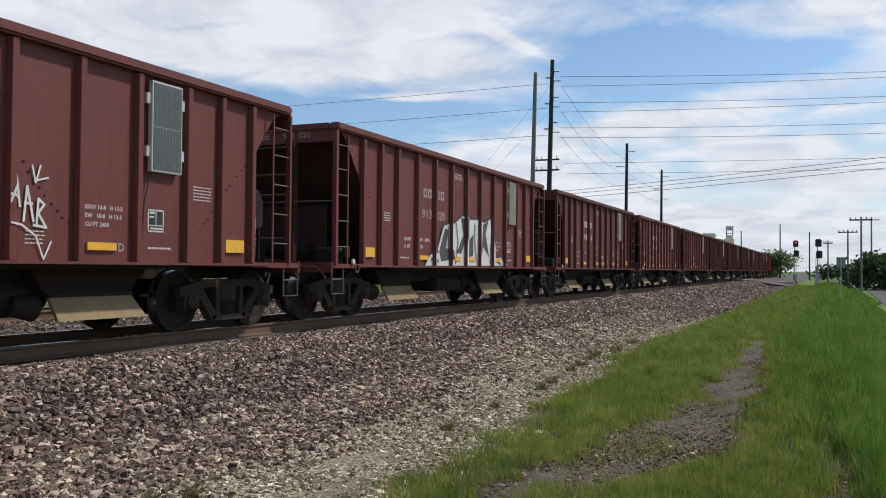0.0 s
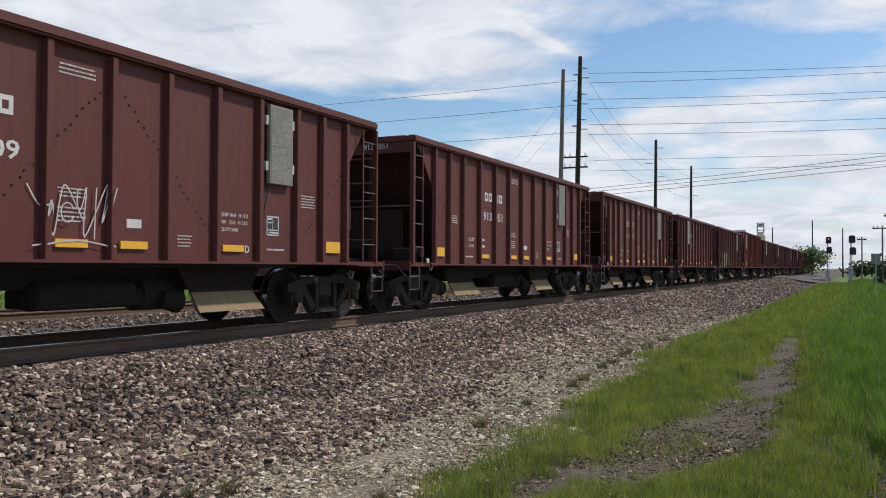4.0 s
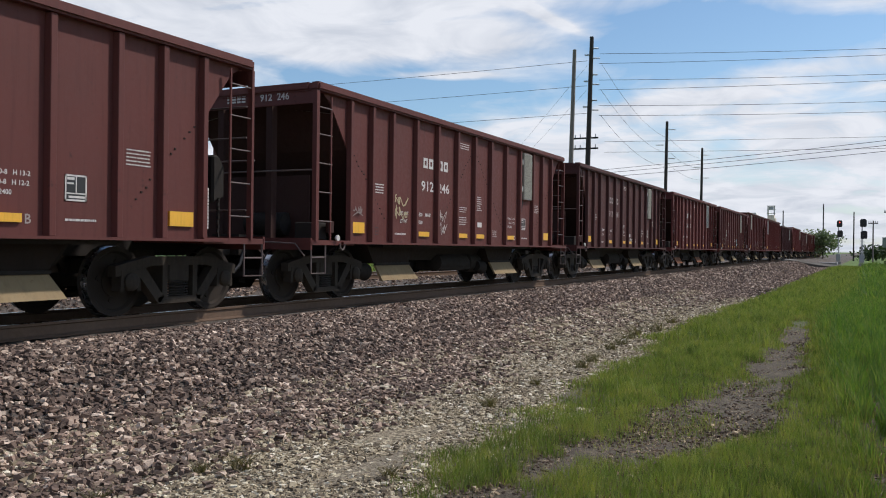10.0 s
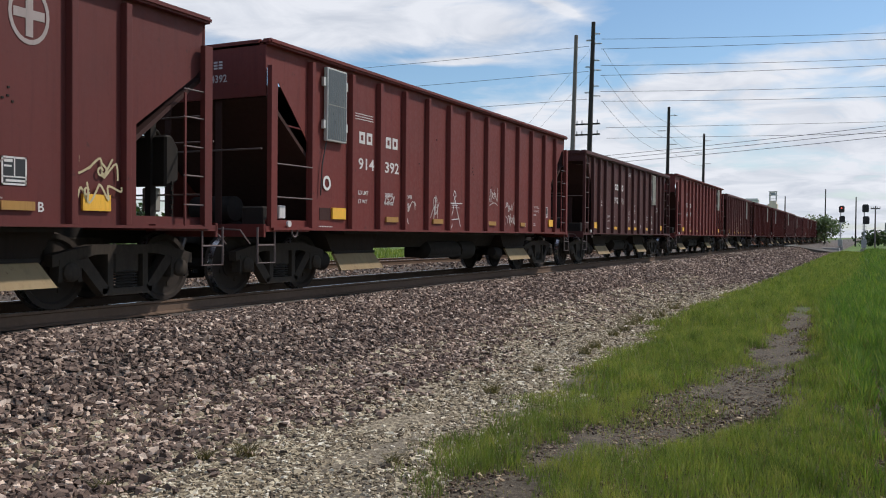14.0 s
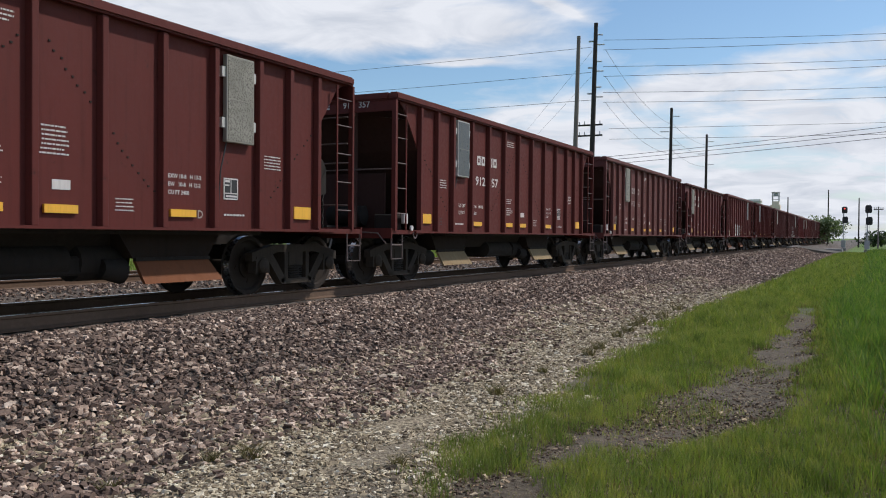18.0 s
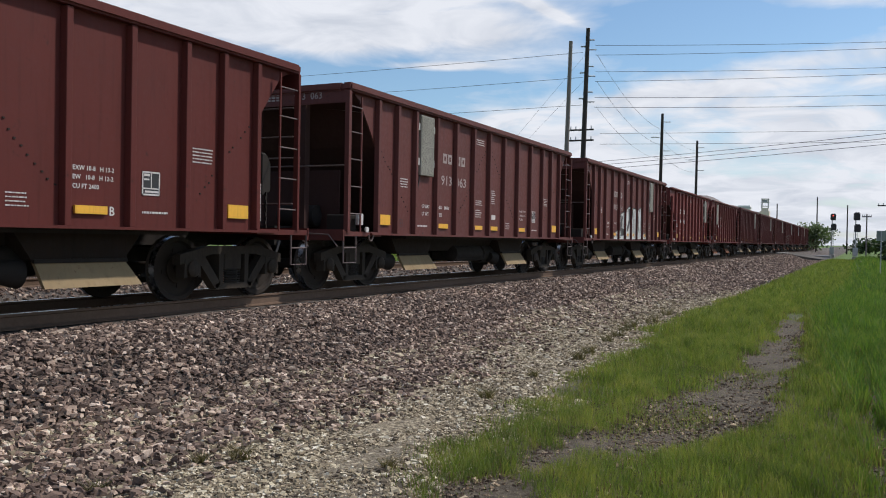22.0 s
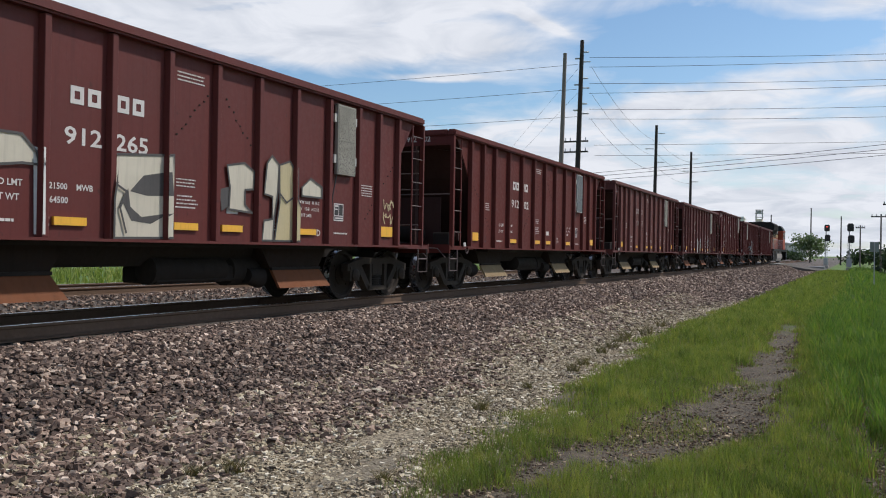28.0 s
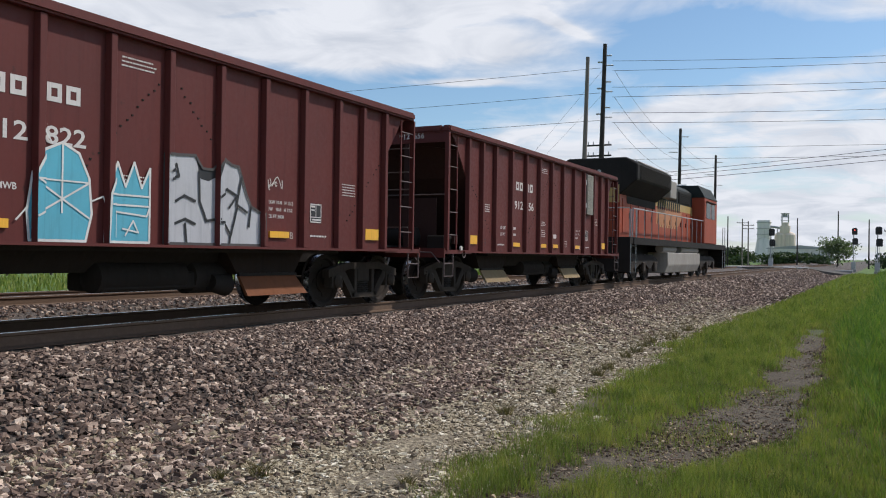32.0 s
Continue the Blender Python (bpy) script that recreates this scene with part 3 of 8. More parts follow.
# ---- stones ----
def scatter_stones(name, xs, ys, zs, size, seed, material, flat=0.75, sink=0.25):
    """Angular broken stones: knocked-about wedges with eight corners each."""
    rng = np.random.default_rng(seed)
    n = len(xs)
    base = np.array([(x, y, z) for z in (-1, 1) for y in (-1, 1) for x in (-1, 1)], float) * 0.72
    tri = np.array([(0, 2, 3), (0, 3, 1), (4, 5, 7), (4, 7, 6), (0, 1, 5), (0, 5, 4), (2, 6, 7), (2, 7, 3), (0, 4, 6), (0, 6, 2), (1, 3, 7), (1, 7, 5)])
    v = np.broadcast_to(base[None], (n, 8, 3)) + rng.uniform(-0.42, 0.42, (n, 8, 3))
    # the upper face is smaller than the lower one and off to one side
    v[:, 4:, :2] *= rng.uniform(0.45, 1.0, (n, 1, 2))
    v[:, 4:, :2] += rng.uniform(-0.25, 0.25, (n, 1, 2))
    v = v * np.stack([rng.uniform(0.75, 1.45, n), rng.uniform(0.6, 1.05, n), rng.uniform(0.4, 0.9, n) * flat], -1)[:, None]
    ax = rng.normal(size=(n, 3))
    ax /= np.linalg.norm(ax, axis=1, keepdims=True)
    ang = rng.normal(0, 0.33, n)
    yaw = rng.uniform(0, math.tau, n)
    c, s = np.cos(ang)[:, None, None], np.sin(ang)[:, None, None]
    k = ax[:, None]
    v = v * c + np.cross(np.broadcast_to(k, v.shape), v) * s + k * (v * k).sum(-1, keepdims=True) * (1 - c)
    cy, sy = np.cos(yaw)[:, None], np.sin(yaw)[:, None]
    v = np.stack([v[..., 0] * cy - v[..., 1] * sy, v[..., 0] * sy + v[..., 1] * cy, v[..., 2]], -1)
    v = v * size[:, None, None] * 0.5
    v = v + np.stack([xs, ys, zs + size * (0.5 * flat - sink)], -1)[:, None]
    faces = (tri[None] + (np.arange(n) * 8)[:, None, None]).reshape(-1, 3)
    me = fast_mesh(name, v.reshape(-1, 3), faces.ravel(), np.full(len(faces), 3), material)
    me.shade_flat()
    return new(name, me)


def ballast_field():
    rng = np.random.default_rng(11)
    def area(x0, x1, y0, y1, per):
        n = int((x1 - x0) * (y1 - y0) * per)
        return rng.uniform(x0, x1, n), rng.uniform(y0, y1, n)
    X, Y, S = [], [], []
    for y0, y1, per, lo, hi in ((2.5, 14, 640, 0.04, 0.105), (14, 24, 470, 0.045, 0.11), (24, 42, 220, 0.06, 0.13), (42, 104, 60, 0.09, 0.19)):
        x, y = area(-8.62, -4.0 if y0 < 24 else -3.3, y0, y1, per)
        X.append(x), Y.append(y), S.append(lo + (hi - lo) * rng.beta(1.6, 2.6, len(x)))
        x, y = area(-10.15, -8.86, y0 + 2, y1, per * 0.35)
        X.append(x), Y.append(y), S.append(lo + (hi - lo) * rng.beta(1.6, 2.6, len(x)))
    for y0, y1, per, lo, hi in ((4, 24, 150, 0.05, 0.10), (24, 50, 40, 0.07, 0.15)):
        x, y = area(-14.9, -10.4, y0, y1, per)
        X.append(x), Y.append(y), S.append(lo + (hi - lo) * rng.beta(1.6, 2.6, len(x)))
    X, Y, S = map(np.concatenate, (X, Y, S))
    edge = np.interp(Y, [4, 8, 13, 26, 34, 100], [-4.85, -5.0, -5.6, -5.6, -4.4, -3.5]) + 0.14 * np.sin(Y * 0.75) + 0.12 * np.sin(Y * 1.9 + 1)
    keep = (X < edge) | (rng.uniform(0, 1, len(X)) < np.exp(-(X - edge) / 0.28))
    keep &= ~((X > -8.66) & (X < -8.55) & (rng.uniform(0, 1, len(X)) < 0.5))
    X, Y, S = X[keep], Y[keep], S[keep]
    Z = ground_height(X, Y)
    Z = np.where((X > -10.9) & (X < -8.2), np.minimum(Z, -0.235), Z + rng.uniform(0, 0.035, len(Z)))
    tagged(scatter_stones("ballast", X, Y, Z, S, 21, STONE), "grey, brown and pinkish crushed-stone ballast sloping down from the track", "ballast", kind="stuff")
    X, Y, S = [], [], []
    for x0, x1, y0, y1, per, lo, hi in ((-5.9, -2.6, 3.0, 9, 2700, 0.014, 0.055), (-5.9, -3.2, 9, 15, 1900, 0.018, 0.06), (-6.1, -3.4, 15, 34, 700, 0.03, 0.085)
                                        ):
        x, y = area(x0, x1, y0, y1, per)
        X.append(x), Y.append(y), S.append(lo + (hi - lo) * rng.beta(1.0, 3.2, len(x)))
    X, Y, S = map(np.concatenate, (X, Y, S))
    # few stones on the fine dust along the grass
    dusty = smoothstep(-3.6, -3.1, X + 0.25 * np.sin(Y * 1.7)) * (1 - smoothstep(-2.6, -2.3, X)) * (Y < 30)
    keep = rng.uniform(0, 1, len(X)) > 0.4 * dusty
    X, Y, S = X[keep], Y[keep], S[keep]
    S = S * 1.4 * (1 + 0.4 * smoothstep(-4.4, -5.6, X)) * np.where(rng.uniform(0, 1, len(X)) < 0.03, 1.6, 1.0)
    tagged(scatter_stones("gravel", X, Y, ground_height(X, Y), S, 22, GRAVEL), "pale yellowish fine gravel along the foot of the ballast", "gravel", kind="stuff")
    X, Y, S = [], [], []
    for x0, x1, y0, y1, per, lo, hi in ((-2.6, 0.4, 3.8, 9, 800, 0.012, 0.065), (-2.2, 0.0, 9, 22, 330, 0.016, 0.06)):
        x, y = area(x0, x1, y0, y1, per)
        X.append(x), Y.append(y), S.append(lo + (hi - lo) * rng.beta(1.0, 3.0, len(x)))
    X, Y, S = map(np.concatenate, (X, Y, S))
    tagged(scatter_stones("rut_stones", X, Y, ground_height(X, Y), S, 23, RUT_STONE), "dark stones pressed into the bare soil of the ruts", "gravel", kind="stuff")


ballast_field()


# ---- grass and weeds ----
def blades(name, X, Y, H, W, seed, material, lean=0.35):
    """Tapered bent blades, three triangles each."""
    rng = np.random.default_rng(seed)
    n = len(X)
    Z = ground_height(X, Y) - 0.01
    a = rng.uniform(0, math.tau, n)
    d = rng.uniform(0, math.tau, n)
    k = rng.uniform(0.05, lean, n) * H * 1.3
    ux, uy = np.cos(a) * W / 2, np.sin(a) * W / 2
    def row(f, bend, w):
        cx, cy, cz = X + np.cos(d) * k * bend, Y + np.sin(d) * k * bend, Z + H * f
        return np.stack([cx - ux * w, cy - uy * w, cz], -1), np.stack([cx + ux * w, cy + uy * w, cz], -1)
    a0, b0 = row(0, 0, 1)
    a1, b1 = row(0.55, 0.32, 0.8)
    tip = row(1, 1, 0)[0]
    v = np.stack([a0, b0, a1, b1, tip], 1).reshape(-1, 3)
    o = (np.arange(n) * 5)[:, None, None]
    f = (np.array([(0, 1, 3), (0, 3, 2), (2, 3, 4)])[None] + o).reshape(-1, 3)
    me = fast_mesh(name, v, f.ravel(), np.full(len(f), 3), material)
    return new(name, me)


def grass_density(x, y):
    """1 where grass grows, 0 on the gravel and in the worn wheel ruts."""
    wob = 0.10 * np.sin(y * 2.9) + 0.08 * np.sin(y * 6.3 + x * 3) + 0.07 * np.sin(y * 1.31 + 2) + 0.05 * np.sin(y * 13 + x * 9)
    left = np.interp(y, [4.0, 4.8, 5.4, 6.2, 7.6, 9.7, 13.4, 16.6, 20, 28, 36, 43, 60, 100], [-2.55, -2.82, -3.08, -3.14, -3.26, -3.40, -3.42, -3.82, -3.85, -3.72, -3.6, -3.6, -3.55, -3.5]) + wob
    g = smoothstep(left - 0.18, left + 0.62, x)
    # the worn wheel rut, from its near patch to where it closes up
    l1 = np.interp(y, [6.5, 7.4, 8.4, 9.8, 11.2, 12.6, 16.6, 23.0], [-2.42, -2.25, -2.10, -1.88, -1.68, -1.58, -1.56, -1.78])
    r1 = np.interp(y, [6.6, 7.2, 7.8, 8.5, 10.0, 13.0, 16.9, 23.0], [-1.85, -1.45, -1.02, -0.80, -0.70, -0.72, -0.82, -1.10])
    rut = smoothstep(l1 - 0.15, l1 + 0.22, x + wob) * (1 - smoothstep(r1 - 0.28, r1 + 0.16, x - wob * 0.7)) * smoothstep(6.4, 6.9, y) * (1 - smoothstep(22.5, 25, y))
    lp = np.interp(y, [3.5, 5.2, 6.4, 7.3], [-2.4, -2.47, -2.40, -2.25])
    rp = np.interp(y, [3.5, 5.4, 6.6, 7.4], [-1.95, -2.06, -1.93, -1.9])
    patch = smoothstep(lp - 0.1, lp + 0.1, x + wob) * (1 - smoothstep(rp - 0.12, rp + 0.12, x - wob)) * (1 - smoothstep(7.0, 7.5, y))
    link = 0.75 * np.exp(-((x + 1.85 + wob) / 0.35) ** 4 - ((y - 7.05 + wob) / 0.28) ** 4)
    tuft = 0.35 * np.exp(-((x + 1.45) / 0.22) ** 2 - ((y - 8.7) / 0.7) ** 2) + 0.25 * np.exp(-((x + 1.2) / 0.2) ** 2 - ((y - 12.0) / 0.8) ** 2)
    c2 = np.interp(y, [4, 6.5, 8, 9.5, 11, 13.4], [0.26, 0.23, 0.20, 0.15, 0.08, 0.0])
    w2 = np.interp(y, [4, 6.5, 8, 9.5, 11, 13.4], [0.20, 0.17, 0.15, 0.11, 0.08, 0.05])
    side = 0.85 * np.exp(-((x - c2 + wob * 0.5) / w2) ** 4)
    bare = np.clip(np.maximum.reduce([(0.985 - 0.20 * smoothstep(-1.45, -1.75, x) * smoothstep(6.8, 7.6, y) * (1 - smoothstep(10.5, 11.5, y))) * rut - tuft, 0.94 * patch, link, side]), 0, 1)
    return g * (1 - bare)


def build_grass():
    rng = np.random.default_rng(31)
    fields = {"verge_grass": [], "tall_grass": [], "thatch": []}
    for x0, x1, y0, y1, per, h0, h1, w in ((-3.9, 0.8, 3.8, 9, 4300, 0.06, 0.185, 0.0050), (-4.4, 1.0, 9, 16, 2600, 0.07, 0.205, 0.0075), (-4.6, 1.6, 16, 28, 1050, 0.10, 0.26, 0.014),
                                           (-4.8, 2.4, 28, 50, 320, 0.14, 0.30, 0.028), (-4.3, 2.8, 50, 102, 90, 0.20, 0.38, 0.06)):
        n = int((x1 - x0) * (y1 - y0) * per)
        x, y = rng.uniform(x0, x1, n), rng.uniform(y0, y1, n)
        d = grass_density(x, y)
        clump = 0.5 + 0.5 * np.sin(x * 5.1 + 2 * np.sin(y * 1.7)) * np.sin(y * 4.3 + 1.5 * np.sin(x * 2.9))
        big = 0.5 + 0.5 * np.sin(x * 1.7 + 1.2 * np.sin(y * 0.6) + 1) * np.sin(y * 0.9 + x)
        k = rng.uniform(0, 1, n) < d * (0.35 + 0.4 * clump + 0.25 * big)
        x, y, d, clump, big = x[k], y[k], d[k], clump[k], big[k]
        h = rng.uniform(h0, h1, len(x)) * (0.3 + 0.7 * d) * (0.65 + 0.3 * clump + 0.25 * big)
        border = np.interp(y, [4, 8, 11, 13.4, 17.4, 21, 40], [0.2, 0.0, -0.3, -0.48, -0.75, -1.0, -0.4])
        high = smoothstep(border - 0.1, border + 0.35, x + rng.normal(0, 0.1, len(x)))
        h = h * (1 + 1.1 * high) * (1 - 0.65 * smoothstep(1.0, 2.4, x))
        ww = w * rng.uniform(0.7, 1.3, len(x)) * (1 + 0.4 * high)
        which = rng.uniform(0, 1, len(x)) < high * 0.85
        fields["verge_grass"].append((x[~which], y[~which], h[~which], ww[~which]))
        fields["tall_grass"].append((x[which], y[which], h[which], ww[which]))
        # brown stems and dead leaves low down, most where the grass thins out
        e = rng.uniform(0, 1, len(x)) < 0.10 + 0.55 * (1 - d)
        fields["thatch"].append((x[e] + rng.normal(0, 0.02, e.sum()), y[e], h[e] * 0.7, ww[e]))
    for (name, rows), material, label in zip(fields.items(), (GRASS, TALL, THATCH), ("lush light green grass on the verge with worn wheel ruts", "taller darker green grass beside the road", "brown dead stems at the foot of the grass")):
        X, Y, H, W = (np.concatenate(q) for q in zip(*rows))
        tagged(blades(name, X, Y, H, W, 32, material, 0.5), label, "grass", kind="stuff")
    n = 1700
    x, y = rng.uniform(-4.2, 1.4, n), rng.uniform(4, 26, n)
    k = rng.uniform(0, 1, n) < grass_density(x, y) * (0.35 + 0.65 * smoothstep(-0.6, 0.4, x))
    x, y = x[k], y[k]
    tagged(blades("dry_stalks", x, y, rng.uniform(0.15, 0.42, len(x)), np.full(len(x), 0.005), 33, DRY, 0.7), "thin pale dry grass stalks among the green", "grass", kind="stuff")
    # field beyond the second track
    n = 9000
    x, y = rng.uniform(-42, -19.5, n), rng.uniform(10, 70, n)
    tagged(blades("field_grass", x, y, rng.uniform(0.2, 0.5, n), np.full(n, 0.08), 34, GRASS), "green field beyond the railway", "grass", kind="stuff")


build_grass()


def weed(x, y, size, seed, material=None, brown=False):
    rng = np.random.default_rng(seed)
    n = 150
    a, r = rng.uniform(0, math.tau, n), size * 0.42 * np.sqrt(rng.uniform(0, 1, n))
    ob = blades("weed", r * np.cos(a) + x, r * np.sin(a) + y, rng.uniform(0.3, 1.25, n) * size, rng.uniform(0.003, 0.008, n), seed, material or WEED, 0.9)
    return tagged(ob, "small brownish weed tuft rooted in the gravel" if brown else "small dull green weed tuft rooted in the gravel", "weed", "weeds in the gravel")


for i, (x, y, s, br) in enumerate([(-4.3, 5.22, 0.20, True), (-4.53, 5.02, 0.14, False), (-3.64, 8.5, 0.20, True), (-3.7, 10.14, 0.15, True), (-3.67, 11.95, 0.24, True), (-3.72, 12.7, 0.24, True),
                                   (-3.9, 14.4, 0.24, True), (-3.95, 15.3, 0.26, True), (-4.05, 16.2, 0.28, True), (-4.15, 17.1, 0.32, False), (-3.98, 18.2, 0.35, False), (-4.59, 4.1, 0.16, False), (-3.16, 5.53, 0.14, False), (-4.1, 20.4, 0.3, False)]):
    weed(x, y, s * 0.8, 50 + i, WEED, br)

# ---- poles, wires, signals, crossing and the distance ----
def pole(name, x, y, top, r0, r1, material, label, lean=(0, 0), arms=(), group="utility poles"):
    base = float(ground_height(x, y))
    p = thing(name, label, "utility pole", pose(x - lean[0], y - lean[1], base), group)
    bm = bmesh.new()
    h = top - base
    pts = [Vector((lean[0] * k, lean[1] * k, h * k)) for k in (-0.02, 0.25, 0.5, 0.75, 1.0)]
    polyrod(bm, pts, r0, 10, r1)
    part("shaft", bm, material, p, smooth=40)
    for z, half, direction in arms:
        c = Vector((lean[0] * (z - base) / h, lean[1] * (z - base) / h, z - base))
        d = Vector((math.cos(radians(direction)), math.sin(radians(direction)), 0))
        bm = bmesh.new()
        n = Vector((-d.y, d.x, 0))
        m = Matrix.Translation(c + n * 0.14) @ Matrix.Rotation(radians(direction), 4, "Z")
        box(bm, -half, half, -0.05, 0.05, -0.06, 0.06, m)
        arm = part("crossarm", bm, WOOD_DARK, p)
        for e in (-half * 0.9, -half * 0.45, half * 0.45, half * 0.9):
            bm = bmesh.new()
            q = c + n * 0.14 + d * e
            rod(bm, q + Vector((0, 0, 0.06)), q + Vector((0, 0, 0.16)), 0.03, 8, 0.045)
            rod(bm, q + Vector((0, 0, 0.16)), q + Vector((0, 0, 0.24)), 0.05, 8, 0.03)
            part("insulator", bm, GALV, arm)
    return p


def bracket(p, z, direction, length, lean=(0, 0), height=16.0):
    """A side post insulator, a stack of sheds on a rod, on a shaft that leans."""
    d = Vector((math.cos(radians(direction)), math.sin(radians(direction)), 0))
    bm = bmesh.new()
    a = Vector((lean[0] * z / height, lean[1] * z / height, z)) + d * 0.10
    rod(bm, a, a + d * length, 0.03, 8)
    for k in range(5):
        c = a + d * (length * (k + 1) / 6)
        rod(bm, c, c + d * 0.05, 0.085, 10, 0.04)
    part("side_insulator", bm, GALV, p)


def wire(name, a, b, sag, r=0.016, n=18):
    a, b = Vector(a), Vector(b)
    bm = bmesh.new()
    pts = []
    for k in range(n + 1):
        f = k / n
        p = a.lerp(b, f)
        p.z -= sag * 4 * f * (1 - f)
        pts.append(p)
    polyrod(bm, pts, r, 5)
    return tagged(part(name, bm, CABLE), "thin black overhead power line", "power line", "overhead wires")


PA, PB, PC, PD = (-18.97, 63.15), (-18.68, 58.06), (-18.82, 89.8), (-19.57, 115.3)
pa = pole("utility_pole", *PA, 17.1, 0.23, 0.15, WOOD_DARK, "tall dark wooden transmission pole with side insulators", (0.34, 0.1))
pb = pole("utility_pole", *PB, 15.0, 0.20, 0.13, WOOD_GREY, "pale weathered wooden pole beside the transmission pole", (0.3, 0.1))
pc = pole("utility_pole", *PC, 14.3, 0.21, 0.14, WOOD_DARK, "dark wooden pole with side arms", (0.15, 0))
pd = pole("utility_pole", *PD, 14.35, 0.21, 0.14, WOOD_DARK, "dark wooden pole with side arms", (0.1, 0))
for z in (15.8, 13.8, 11.85):
    bracket(pa, z - GROUND_Z, 20, 0.45, (0.34, 0.1), 17.9)
    bracket(pa, z - 0.74 - GROUND_Z, 20, 0.6, (0.34, 0.1), 17.9)
    bracket(pa, z - 0.5 - GROUND_Z, 200, 0.4, (0.34, 0.1), 17.9)
for p, z0 in ((pc, 13.0), (pd, 13.2)):
    bracket(p, z0 - GROUND_Z, 20, 0.9)
    bracket(p, z0 - 1.6 - GROUND_Z, 200, 0.9)
    bracket(p, z0 - 3.0 - GROUND_Z, 20, 0.9)
# crossarms with line hardware low on the dark pole
for z in (9.0, 8.2):
    bm = bmesh.new()
    box(bm, -1.0, 1.0, 0.14, 0.24, z - 0.06 - GROUND_Z, z + 0.06 - GROUND_Z, Matrix.Translation((-0.1, 0, 0)))
    part("crossarm", bm, WOOD_DARK, pa)
    for e in (-0.8, -0.4, 0.4, 0.8):
        bm = bmesh.new()
        rod(bm, (-0.1 + e, 0.19, z + 0.06 - GROUND_Z), (-0.1 + e, 0.19, z + 0.3 - GROUND_Z), 0.05, 8, 0.03)
        part("insulator", bm, GALV, pa)
# conductors across the line to a pole out to the right
for z, end in ((15.8, 17.9), (15.06, 17.8), (13.8, 16.1), (13.06, 16.0), (11.85, 13.9), (11.11, 13.1)):
    wire("power_line", (PA[0] + 0.55, PA[1] + 0.2, z), (30, 84.5, end), 0.45)
# conductors that come in from the left, past the pale pole
for z in (15.3, 13.4, 11.3):
    wire("power_line", (PA[0] - 0.35, PA[1], z), (-110, 59, z + 0.6), 0.6)
# jumpers and the lines that go on to the next poles
for z, q, zq in ((15.06, PC, 12.6), (13.06, PC, 11.0), (11.11, PC, 9.6)):
    wire("power_line", (PA[0] + 0.7, PA[1] + 0.2, z), (q[0], q[1], zq), 0.9, 0.012)
for z in (12.8, 11.4, 10.0):
    wire("power_line", (PC[0], PC[1], z), (PD[0], PD[1], z + 0.2), 0.5, 0.012)
for z, dz in ((9.1, 0.6), (8.3, 0.2)):
    wire("power_line", (PA[0] + 1.0, PA[1] + 0.3, z), (60, 108, z + 3.6 + dz), 0.3, 0.014)
for k, z in enumerate((9.3, 8.9, 8.4)):
    wire("power_line", (-70, 128, z + 2.2), (45, 98, z + 7.2 - 0.25 * k), 1.0, 0.03)
for p0 in ((15.3, 2.2), (13.4, 1.2)):
    wire("guy_wire", (PA[0], PA[1], p0[0]), (-30, 55, GROUND_Z - 0.55), 0.0, 0.007)
# the poles beyond the view on which the lines end
for x, y, top in ((-110, 59, 17.0), (30.1, 84.5, 18.6), (60.1, 108, 14.0), (-70, 128, 12.0), (45.1, 98, 17.2)):
    pole("utility_pole", x, y, top, 0.24, 0.16, WOOD_DARK, "dark wooden pole carrying the overhead lines", (0, 0))
# farther poles
for x, y, top, arms in ((-27.7, 178, 9.3, ()), (-25, 178.5, 8.8, ((8.0, 1.1, 0),)), (-24.2, 181, 8.4, ((7.6, 1.1, 0), (6.9, 1.1, 0))), (-14.9, 179.4, 8.9, ()), (-7.7, 179.8, 10.2, ()), (-2.4, 180, 8.6, ()),
                        (2.97, 80, 5.6, ((5.35, 0.9, 0),)), (2.31, 95, 5.2, ((4.95, 0.9, 0),)), (0.55, 110, 4.6, ((4.3, 0.5, 0),)), (6.5, 140, 9.0, ((8.6, 1.1, 0),)), (-60, 240, 10, ((9.3, 1.1, 0),)), (-75, 250, 9, ())):
    pole("utility_pole", x, y, top, 0.15 if y > 120 else 0.10, 0.10 if y > 120 else 0.07, WOOD_GREY if arms else WOOD_DARK, "distant wooden utility pole", (0, 0), arms)


